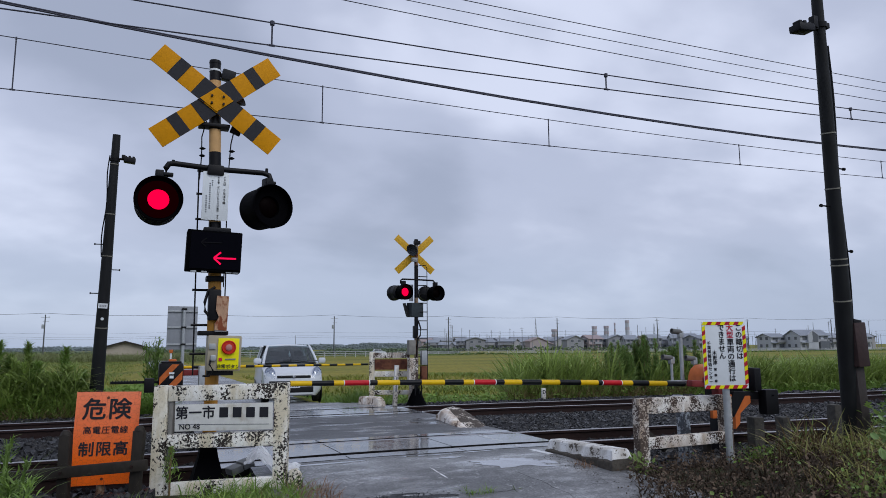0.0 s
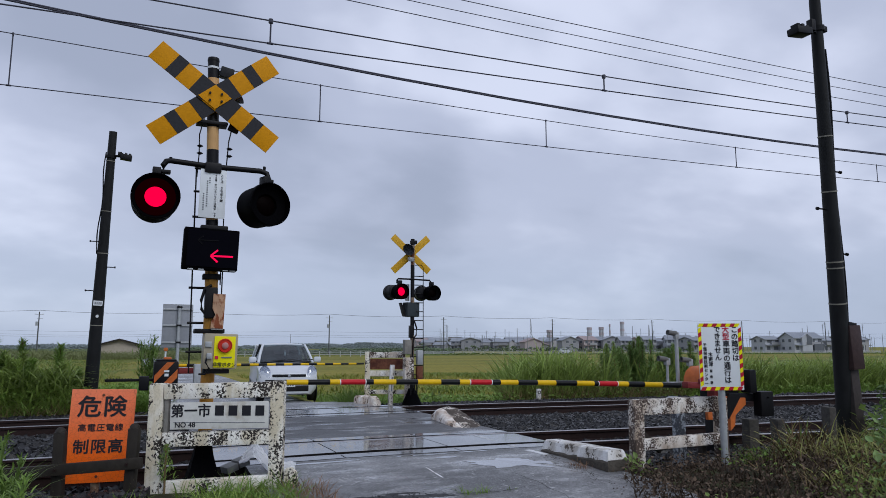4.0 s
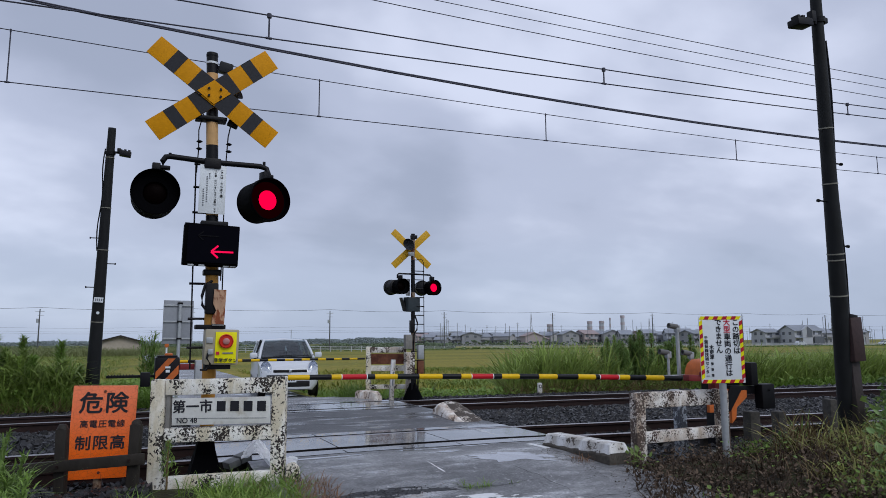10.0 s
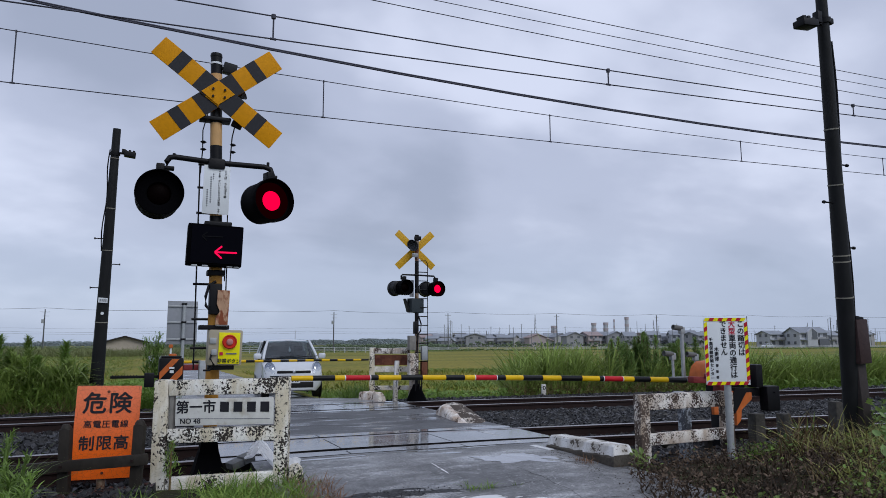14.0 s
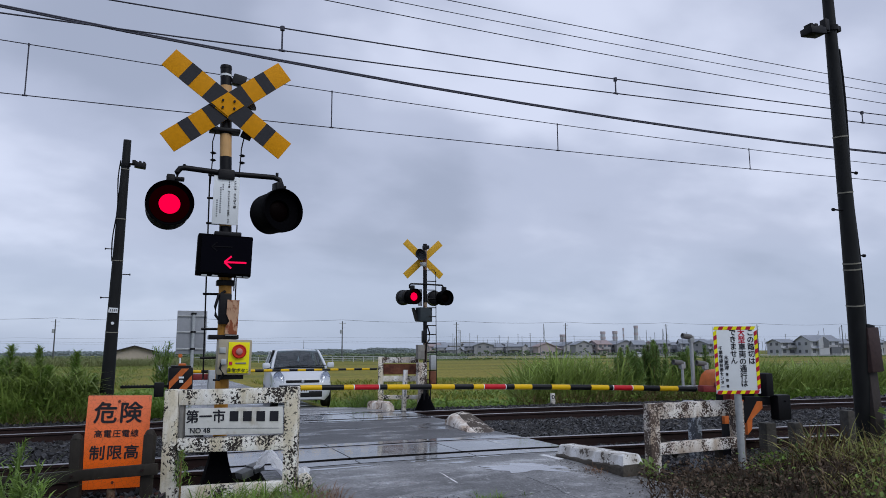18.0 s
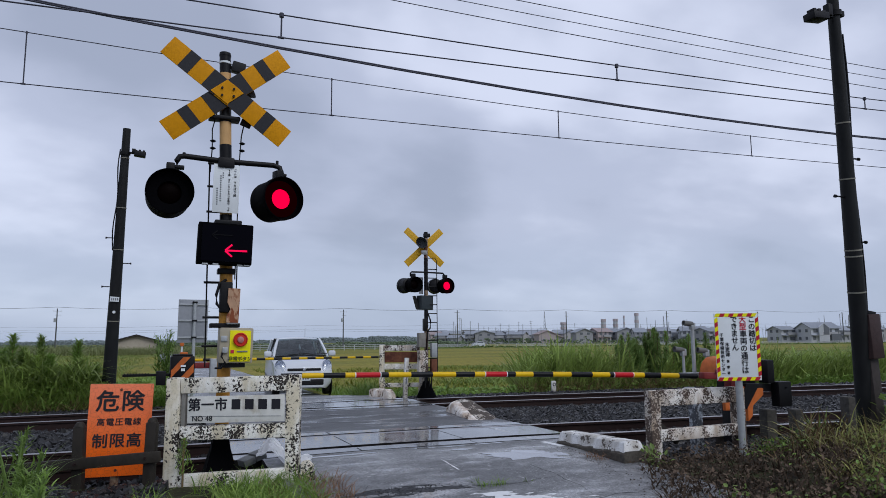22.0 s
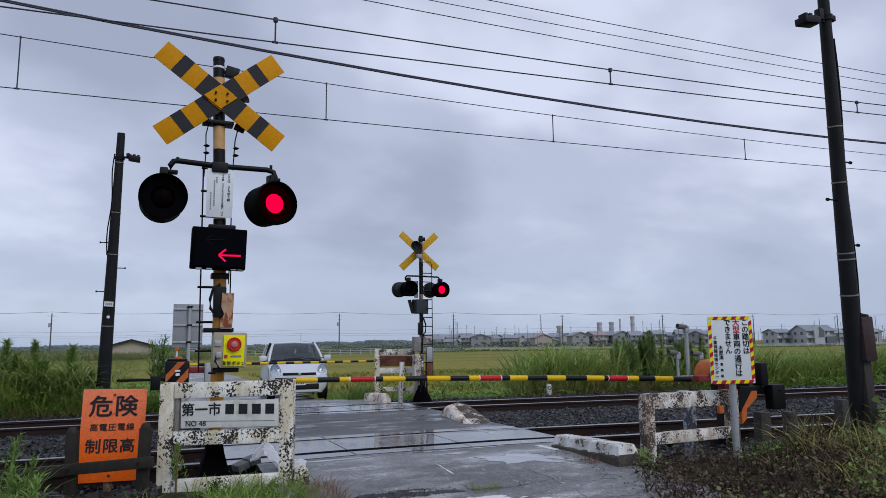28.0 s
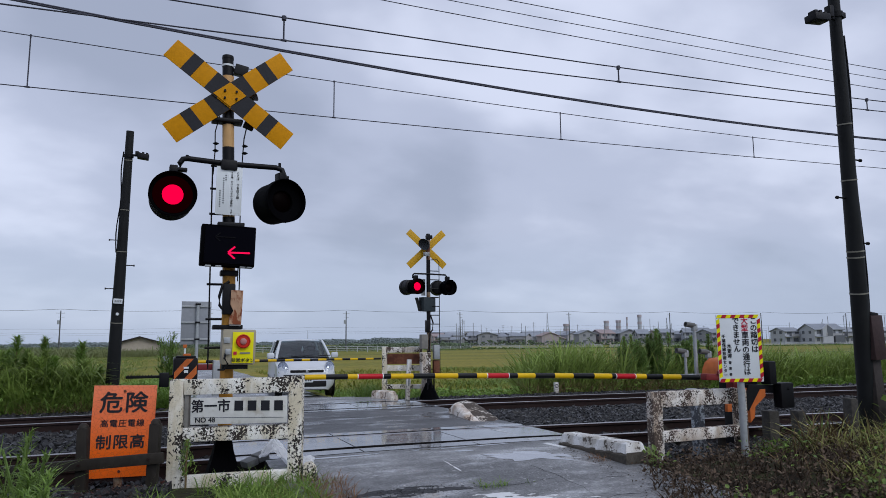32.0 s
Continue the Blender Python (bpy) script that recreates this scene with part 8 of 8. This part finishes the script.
patch("verge_grass", 9000, (-5.5, 0.5), (14.9, 17.5), (0.25, 0.75), (0.010, 0.024), "grass", "rough green verge grass beyond the tracks", "grass", 0.35, 0.6)
patch("field_grass", 9000, (-9, 0.6), (17.5, 34), (0.25, 0.6), (0.02, 0.04), "grass", "green grass strip before the fields", "grass", 0.35, 0.5)
patch("dry_grass", 2200, (-4, -0.2), (14.75, 15.3), (0.2, 0.6), (0.006, 0.014), "dry", "dry yellowed grass at the ballast edge", "grass", 0.9, 0.5)


def field_scrub():
    n = 30000
    d = RNG.uniform(104, 166, n)
    p = np.array([field(b * a, b) for a, b in zip(RNG.uniform(-0.72, -0.34, n), d)])
    v, f = blades(np.c_[p, np.full(n, -0.9)], RNG.uniform(1.15, 1.95, n) * (1 + 0.35 * np.array([lump(a, b, 0.10, 3) for a, b in p])), RNG.uniform(0.03, 0.075, n), 0.45, 0.7)
    pydata("field_scrub", v.tolist(), f, "scrub", label="belt of tall rough grass and scrub in the fields", category="scrub", kind="stuff")


field_scrub()


def green_strip():
    n = 14000
    d = RNG.uniform(36, 110, n)
    p = np.array([field(b * a, b) for a, b in zip(RNG.uniform(-0.74, -0.36, n), d)])
    v, f = blades(np.c_[p, np.full(n, -0.88)], RNG.uniform(0.15, 0.42, n), RNG.uniform(0.03, 0.08, n), 0.5, 0.6)
    pydata("meadow_grass", v.tolist(), f, "meadow", label="smooth bright green meadow before the scrub", category="grass", kind="stuff")


green_strip()
# right verge beyond the far track
patch("reed_bed", 13000, (7.0, 24), (15.3, 18.2), (0.6, 1.3), (0.028, 0.058), "reed", "tall green reeds along the far track", "reeds", 0.18, 0.40,
      lambda a, b: a / b > 0.553 + 0.03 * lump(a, b, 1.1, 2) and lump(a, b, 0.45, 8) > -0.3 - 0.02 * (a - 9), lambda a, b: 0.95 + 0.35 * lump(a, b, 0.6, 5) - (0.35 if a < 8.0 else 0) + (0.30 if a > 14.5 else 0.50 if 9.3 < a < 11.9 else 0.15))
patch("verge_grass", 16000, (4.9, 26), (14.95, 16.8), (0.08, 0.30), (0.016, 0.036), "grass", "low bright green growth beside the far track", "grass", 0.5, 0.6, off_road)
patch("dry_grass", 2600, (8.4, 14), (14.9, 15.9), (0.25, 0.75), (0.006, 0.014), "dry", "dry brown stalks among the verge", "grass", 0.5, 0.5)
patch("verge_grass", 5000, (4.75, 9), (14.6, 24), (0.10, 0.40), (0.012, 0.026), "grass", "grass beside the far lane", "grass", 0.45, 0.5, off_road)
patch("verge_grass", 3500, (-3, 0.8), (16.5, 26), (0.15, 0.5), (0.012, 0.028), "grass", "grass on the far lane's other side", "grass", 0.45, 0.5, off_road)
patch("verge_grass", 420, (4.15, 4.75), (14.6, 15.6), (0.22, 0.62), (0.008, 0.018), "grass", "grass tuft by the far kerb block", "grass", 0.4, 0.6, None, None, lambda a, b: road_z(b) - 0.05)
# rice
patch("rice_plants", 26000, (-18, 34), (19.5, 46), (0.22, 0.42), (0.03, 0.06), "rice", "ripening yellow-green rice plants", "rice", 0.35, 0.6,
      lambda a, b: not (ROAD_L - 1.5 < a < ROAD_R + 1.2) and lump(a * 0.3, b, 0.7, 4) > -0.3)


def rice_bands():
    """Darker strips across the fields where the rice stands greener."""
    for d0, d1, n, m, h in ((21, 27, 6000, "grass", 0.34), (30, 34, 4500, "meadow", 0.40), (43, 50, 9000, "meadow", 0.30)):
        d = RNG.uniform(d0, d1, n)
        k = RNG.uniform(-0.02, 0.62, n)
        p = np.array([field(a * b, b) for a, b in zip(k, d)])
        p = p[np.array([a > ROAD_R + 0.8 and lump(a, b * 2, 0.25, 33) > -0.15 for a, b in p])]
        z = np.array([ground_z(a, b) for a, b in p])
        v, f = blades(np.c_[p, z], RNG.uniform(0.6, 1.2, len(p)) * h, RNG.uniform(0.02, 0.05, len(p)) * (1 + d0 / 60), 0.4, 0.6)
        pydata("rice_plants", v.tolist(), f, m, label="greener strip of rice across the field", category="rice", kind="stuff")


rice_bands()


def leaf_cloud(name, centres, leaf, material, seed, lab, cat, kind="stuff", parent=None, upright=0.5):
    """Six-cornered folded leaves at the given points (n x 3)."""
    rng = np.random.default_rng(seed)
    c = np.asarray(centres, float)
    n = len(c)
    s = rng.uniform(0.6, 1.25, n) * leaf
    shape = np.array([(0, 0, 0), (0.30, 0.28, 0.04), (0.26, 0.66, 0.02), (0, 1.0, -0.10), (-0.26, 0.66, 0.02), (-0.30, 0.28, 0.04), (0, 0.5, -0.05)])
    yaw, pit, rol = rng.uniform(0, 2 * np.pi, n), rng.normal(upright, 0.5, n), rng.normal(0, 0.4, n)
    cy, sy, cp, sp, cr, sr = np.cos(yaw), np.sin(yaw), np.cos(pit), np.sin(pit), np.cos(rol), np.sin(rol)
    v = np.repeat(shape[None], n, 0) * s[:, None, None]
    x, y, z = v[..., 0], v[..., 1], v[..., 2]
    x, z = x * cr[:, None] + z * sr[:, None], -x * sr[:, None] + z * cr[:, None]
    y, z = y * cp[:, None] - z * sp[:, None], y * sp[:, None] + z * cp[:, None]
    x, y = x * cy[:, None] - y * sy[:, None], x * sy[:, None] + y * cy[:, None]
    v = np.stack([x, y, z], -1) + c[:, None, :]
    o = 7 * np.arange(n)[:, None]
    f = np.concatenate([o + np.array(k) for k in ((0, 1, 6), (1, 2, 6), (2, 3, 6), (3, 4, 6), (4, 5, 6), (5, 0, 6))]).tolist()
    ob = pydata(name, v.reshape(-1, 3).tolist(), f, material, label=lab, category=cat, kind=kind)
    if parent is not None:
        ob.parent = parent
    return ob


def tall_weed(x, y, h, spread, leaf, n, material, lab, cat="weed", stems=1, seed=1, base=None, spire=0.0):
    """A weed or shrub: leaning stems, each thick with small leaves."""
    rng = np.random.default_rng(seed)
    z0 = ground_z(x, y) if base is None else base
    w = thing("shrub" if stems > 2 else "tall_weed", pose(x, y, z0), lab, "shrub" if stems > 2 else cat, "weeds")
    pts = []
    for s in range(stems):
        a = rng.uniform(0, 2 * math.pi)
        r = spread * (rng.uniform(0.2, 1.0) if stems > 1 else 0.15)
        hh = h * (1 if s == 0 else rng.uniform(0.6, 1.0))
        line = [Vector((math.cos(a) * r * t ** 1.3, math.sin(a) * r * t ** 1.3, hh * t)) for t in (0, 0.3, 0.6, 0.85, 1.0)]
        part("stem", B(tube, line, 0.009 + 0.004 * (h > 1.2), 5), "dry" if stems < 2 else "darkleaf", w)
        for k in range(n // stems):
            t = rng.uniform(0.12, 1.0) ** 0.8
            i = min(3, int(t * 4))
            c = line[i].lerp(line[i + 1], t * 4 - i)
            q = leaf * (1.25 - 0.75 * t) * (1 + 1.2 * (stems > 2)) * (1 + 1.5 * (1 - t) * (stems == 1))
            if spire:
                q *= 0.5
            pts.append((c.x + rng.normal(0, q), c.y + rng.normal(0, q), c.z + rng.normal(0, q * 0.4)))
    if spire:
        # narrow leaves all up the stem, shorter towards the tip
        q = np.array(pts)
        hh = leaf * spire * (1.25 - 0.8 * np.clip(q[:, 2] / h, 0, 1)) * rng.uniform(0.6, 1.2, len(q))
        v, f = blades(q, hh, hh * 0.17, 0.75, 0.5)
        lc = pydata("leaves", v.tolist(), f, material)
        lc.parent = w
    else:
        lc = leaf_cloud("leaves", pts, leaf, material, seed, "", "", "stuff", w)
    for key in ("category", "kind", "label"):
        if key in lc.keys():
            del lc[key]
    return w


# tall weeds standing out of the left verge
for i, (x, y, h) in enumerate(((-2.05, 16.0, 1.66), (-1.40, 16.0, 1.52), (-2.55, 16.0, 1.70), (-1.02, 16.0, 1.0), (-1.85, 15.7, 1.25), (-2.75, 15.8, 1.35))):
    tall_weed(x, y, h, 0.2, 0.06, 420, "leaf", "tall leafy weed above the verge", "weed", 1, 30 + i, spire=4.6)
wr = random.Random(12)
for i in range(26):
    x = wr.uniform(-3.2, -1.15)
    tall_weed(x, wr.uniform(15.4, 16.4), wr.uniform(0.8, 1.15) + 0.4 * min(1, max(0, -1.3 - x)), 0.3, 0.065, 440, "bright" if i % 2 else "leaf", "leafy green weed in the verge", "weed", 2, 200 + i, spire=4.2)
tall_weed(0.20, 16.3, 1.60, 0.22, 0.085, 1000, "leaf", "feathery green weed beside the gate", "weed", 4, 41, spire=2.2)
# leaves of the reeds at all heights
patch("reed_leaves", 5000, (-3.9, -1.0), (15.1, 17.4), (0.28, 0.6), (0.018, 0.04), "bright", "arching reed leaves in the verge", "reeds", 0.6, 0.8,
      lambda a, b: a < -1.2 + 0.4 * lump(a, b, 1, 3), None, lambda a, b: ground_z(a, b) + 0.15 + 0.75 * float(RNG.random()) ** 1.3)
patch("reed_leaves", 11000, (8.6, 24), (15.25, 17.8), (0.28, 0.60), (0.022, 0.05), "reed", "arching reed leaves along the far track", "reeds", 0.6, 0.8,
      lambda a, b: a / b > 0.562 and lump(a, b, 0.45, 8) > -0.3 - 0.02 * (a - 9), None, lambda a, b: ground_z(a, b) + 0.15 + (1.05 if 9.3 < a < 11.9 else 0.75 if a > 8.4 else 0.4) * float(RNG.random()) ** 1.3)
# dark upright weeds over the right verge, thick with narrow leaves
wr = random.Random(44)
for i in range(64):
    x = wr.uniform(11.85, 14.75)
    edge_ = 1.0 - 0.22 * abs(math.sin((x - 11.8) * 2.6))
    tall_weed(x, wr.uniform(15.4, 16.2), wr.uniform(1.35, 1.90) * edge_, 0.30, 0.075, 480, "darkleaf", "dark upright leafy weed in the verge", "weed", 1, 300 + i, spire=2.4)


# ---- near weeds ----
patch("grass_clump", 5200, (-1.6, 1.25), (4.7, 6.15), (0.12, 0.33), (0.006, 0.014), "grass", "bright wet grass at the guard frame's foot", "grass", 0.4, 0.7,
      lambda a, b: lump(a, b, 1.6, 1) > -0.25 and a < 1.22 - 0.3 * (b < 5.2) and not -0.125 < a / b < -0.012)
patch("grass_clump", 700, (-2.0, -0.78), (4.6, 6.2), (0.30, 0.75), (0.008, 0.016), "grass", "long wet grass beside the fence", "grass", 0.4, 0.7)
patch("grass_clump", 2200, (-0.6, 1.2), (4.75, 5.9), (0.10, 0.30), (0.007, 0.015), "bright", "fresh yellow-green grass at the guard frame's foot", "grass", 0.45, 0.7,
      lambda a, b: lump(a, b, 1.9, 5) > -0.15 and a < 1.15 - 0.3 * (b < 5.2) and not -0.125 < a / b < -0.012)
patch("grass_clump", 900, (-2.1, -0.85), (4.6, 6.1), (0.2, 0.55), (0.010, 0.022), "bright", "broad wet blades beside the fence", "grass", 0.5, 0.8)
for i, (x, y, h) in enumerate(((-0.78, 5.5, 0.62), (-0.70, 5.3, 0.50), (-0.86, 5.8, 0.66), (-0.66, 5.1, 0.42), (-0.60, 4.9, 0.34), (-0.74, 5.65, 0.55), (-0.68, 5.55, 0.40))):
    tall_weed(x, y, h, 0.16, 0.05, 120, "leaf", "leafy wet weed beside the fence", "weed", 2, 500 + i, spire=2.4)
tall_weed(0.285, 6.47, 0.40, 0.03, 0.035, 200, "leaf", "feathery weed against the guard post", "weed", 1, 520, spire=1.9)
patch("dry_grass", 800, (0.85, 1.52), (5.1, 6.1), (0.07, 0.19), (0.004, 0.008), "reddry", "reddish dry grass at the road edge", "grass", 0.6, 0.5)
patch("dry_grass", 70, (4.05, 4.20), (5.86, 6.06), (0.04, 0.13), (0.004, 0.008), "reddry", "tuft of rusty dry grass at the kerb foot", "grass", 0.7, 0.6, None, None, lambda a, b: road_z(b))
patch("grass_tuft", 24, (2.97, 3.05), (5.38, 5.43), (0.03, 0.08), (0.004, 0.008), "grass", "tiny grass tuft in a road crack", "grass", 0.8, 0.6, None, None, lambda a, b: road_z(b))
patch("grass_tuft", 90, (2.57, 2.80), (5.36, 5.45), (0.04, 0.14), (0.004, 0.008), "grass", "small grass tuft in a road crack", "grass", 0.7, 0.6, None, None, lambda a, b: road_z(b))
right = lambda a, b: a > EDGE(b) + 0.12 * lump(a, b, 2.5, 2) and (b < 5.95 or a > 6.6 or a < 4.9)
EDGE = lambda b: 4.52 if b > 5.8 else max(3.5, 4.52 - 0.66 * (5.8 - b))
patch("weed_litter", 17000, (3.6, 10.5), (3.6, 6.6), (0.05, 0.19), (0.007, 0.024), "litter", "matted dark dead weeds on the bank", "dead weeds", 1.5, 0.35, right, lambda a, b: 0.6 if b > 5.3 else 1.0)
patch("weed_litter", 2000, (4.4, 10.5), (3.8, 6.6), (0.15, 0.45), (0.004, 0.008), "litter", "thin fallen stalks over the bank", "dead weeds", 1.4, 0.4, right)
patch("weed_litter", 700, (5.4, 10.5), (3.8, 6.1), (0.2, 0.5), (0.005, 0.010), "dry", "thin dry stalks standing on the bank", "dead weeds", 0.5, 0.4, lambda a, b: a / b > 1.08)
patch("weed_litter", 130, (6.45, 7.15), (5.45, 5.75), (0.22, 0.5), (0.010, 0.020), "dry", "heap of fallen straw on the bank", "dead weeds", 1.4, 0.3, None, None, lambda a, b: ground_z(a, b) + 0.08)
patch("grass_tuft", 12, (7.12, 7.22), (5.88, 5.95), (0.35, 0.58), (0.018, 0.030), "young", "single tall pale green shoot on the bank", "grass", 0.12, 0.25)
patch("bank_grass", 700, (6.1, 7.2), (5.7, 6.15), (0.08, 0.28), (0.007, 0.015), "grass", "fresh green tuft behind the notice post", "grass", 0.5, 0.7)
patch("bank_grass", 4200, (5.6, 11.5), (3.6, 6.9), (0.10, 0.36), (0.008, 0.019), "olive", "olive grass growing through dead weeds", "grass", 0.6, 0.6,
      lambda a, b: lump(a, b, 0.9, 6) > 0.12 - 0.9 * (a / b - 1.1), lambda a, b: 1.0 if b < 5.7 else 0.55)


def scatter(n, xr, yr, zr, cull=None, zf=None):
    p = np.c_[RNG.uniform(*xr, n), RNG.uniform(*yr, n)]
    if cull is not None:
        p = p[np.array([cull(a, b) for a, b in p])]
    z = gz(p) if zf is None else np.array([zf(a, b) for a, b in p])
    return np.c_[p, z + RNG.uniform(*zr, len(p))]


leaf_cloud("weed_leaves", scatter(2200, (5.0, 11), (3.7, 6.9), (0.03, 0.24), lambda a, b: lump(a, b, 1.3, 9) > 0.16 - 0.5 * (a / b - 1.05)), 0.042, "leaf", 5, "small green weed leaves on the bank", "weeds")
leaf_cloud("weed_leaves", scatter(4500, (3.6, 10), (3.7, 6.6), (0.01, 0.14), right), 0.032, "litter", 6, "fallen dark leaves on the bank", "dead leaves")
leaf_cloud("weed_litter", scatter(6200, (3.6, 9.5), (3.7, 6.6), (0.01, 0.12), lambda a, b: right(a, b) and lump(a, b, 1.1, 21) > -0.35), 0.034, "litter", 16, "crumpled dead leaves matted on the bank", "dead leaves", upright=0.1)
leaf_cloud("weed_leaves", scatter(1500, (5.4, 10.5), (3.8, 6.2), (0.05, 0.30), lambda a, b: a / b > 1.1 and lump(a, b, 1.5, 31) > 0.22), 0.060, "vine", 17, "broad weed leaves in patches over the bank", "weeds")
leaf_cloud("young_leaves", scatter(700, (4.1, 6.0), (3.75, 4.55), (0.02, 0.13), lambda a, b: right(a, b) and lump(a, b, 1.6, 41) > 0.14), 0.046, "young", 27, "bright young weed leaves sprouting from the bank", "weeds")
leaf_cloud("dead_leaves", scatter(2600, (4.0, 8.5), (3.8, 6.2), (0.03, 0.15), lambda a, b: right(a, b) and lump(a, b, 1.4, 51) > -0.1), 0.042, "deadleaf", 28, "pale curled dead leaves on the heap", "dead leaves", upright=0.05)
leaf_cloud("leaf_crumbs", scatter(800, (3.2, 4.7), (3.7, 5.75), (0.002, 0.012), lambda a, b: -0.14 < a - EDGE(b) + 0.2 * lump(a, b, 3, 61) < 0.1, lambda a, b: road_z(b)), 0.022, "litter", 33, "mud and leaf crumbs washed onto the road edge", "dead leaves", upright=0.0)
leaf_cloud("vine_leaves", scatter(230, (7.7, 9.2), (5.4, 6.2), (0.10, 0.52), lambda a, b: 1.38 < a / b < 1.52 and lump(a, b, 2.5, 7) > -0.1), 0.085, "young", 29, "large pale green vine leaves climbing by the mast", "vine")
leaf_cloud("vine_leaves", scatter(420, (5.8, 9.0), (3.9, 6.3), (0.12, 0.45), lambda a, b: a / b > 1.42 + 0.10 * lump(a, b, 1.5, 3)), 0.105, "vine", 7, "broad pale green vine leaves over the weeds", "vine")
leaf_cloud("weed_leaves", scatter(90, (4.46, 4.80), (5.60, 5.98), (-0.02, 0.12)), 0.075, "young", 8, "young broad-leaved weeds by the kerb", "weeds")
leaf_cloud("verge_leaves", scatter(9000, (5.5, 22), (15.0, 16.5), (0.02, 0.26), lambda a, b: lump(a, b, 0.6, 12) > -0.2), 0.10, "leaf", 9, "low leafy creepers beside the far track", "weeds", upright=0.2)
leaf_cloud("verge_leaves", scatter(4200, (-4, -0.95), (15.2, 16.6), (0.25, 1.0), lambda a, b: lump(a, b, 0.9, 18) > -0.1), 0.085, "bright", 13, "broad weed leaves among the reeds", "weeds", upright=0.2)
leaf_cloud("verge_leaves", scatter(6000, (-5, 0.3), (15.0, 17.3), (0.1, 0.6), lambda a, b: lump(a, b, 0.6, 14) > -0.15), 0.08, "leaf", 10, "leafy weeds among the verge grass", "weeds", upright=0.2)
for i, (x, y, h) in enumerate(((8.75, 5.95, 0.85), (8.15, 5.35, 0.6), (8.9, 5.6, 0.8))):
    tall_weed(x, y, h, 0.3, 0.07, 160, "vine", "leafy climbing weed on the bank", "weed", 1, 80 + i)
patch("bank_grass", 750, (6.2, 11), (4.2, 6.8), (0.3, 0.66), (0.009, 0.020), "olive", "long yellowish grass over the bank", "grass", 0.45, 0.7, lambda a, b: a / b > 1.12 + 0.2 * lump(a, b, 1.2, 16) and b < 6.1)


# ---- what moves: the warning lamps, and the car's wipers ----
HALF = 0.586          # seconds that each lamp stays lit


def motions():
    n = int(32.0 / HALF) + 2
    for ob, side in LIGHTS:
        on, off = pose(0, 0, -0.040), pose(0, 0, -0.100)
        rows = []
        for k in range(n):
            a, b = k * HALF, (k + 1) * HALF
            p = on if k % 2 == side else off
            rows.append((round(a, 3), p))
            if b - 0.034 < 32.0:
                rows.append((round(b - 0.034, 3), p))
        rows = [r for r in rows if r[0] < 31.95] + [(32.0, rows[-1][1] if rows[-1][0] < 32 else p)]
        last = on if int(32.0 / HALF) % 2 == side else off
        rows[-1] = (32.0, last)
        walk(ob, rows)
    # two cars cross the plain on the far lane, one each way
    for ob, start, speed in ((EASTBOUND, -16.9, 12.96), (WESTBOUND, 264.0, -11.7)):
        rows = []
        for k in range(17):
            t = 2.0 * k
            r = start + speed * t
            off = -1.6 if speed > 0 else 1.2
            x, y = field(r, lane_d(r) + off)
            x2, y2 = field(r + speed, lane_d(r + speed) + off)
            rows.append((t, pose(x, y, lane_z(r) - 0.01, 0, 0, math.degrees(math.atan2(y2 - y, x2 - x)))))
        walk(ob, rows)
    for ob, rest in WIPERS:
        rows = [(0.0, rest)]
        for s in SWEEPS:
            rows += [(s - 0.62, rest), (s - 0.3, rest @ pose(0, 0, 0, 0, -48, 0)), (s, rest @ pose(0, 0, 0, 0, -104, 0)), (s + 0.3, rest @ pose(0, 0, 0, 0, -48, 0)), (s + 0.62, rest)]
        rows.append((32.0, rest))
        walk(ob, rows)


SWEEPS = (1.62, 6.65, 11.55, 16.5, 21.42, 26.35, 31.28)     # top of each wipe
motions()
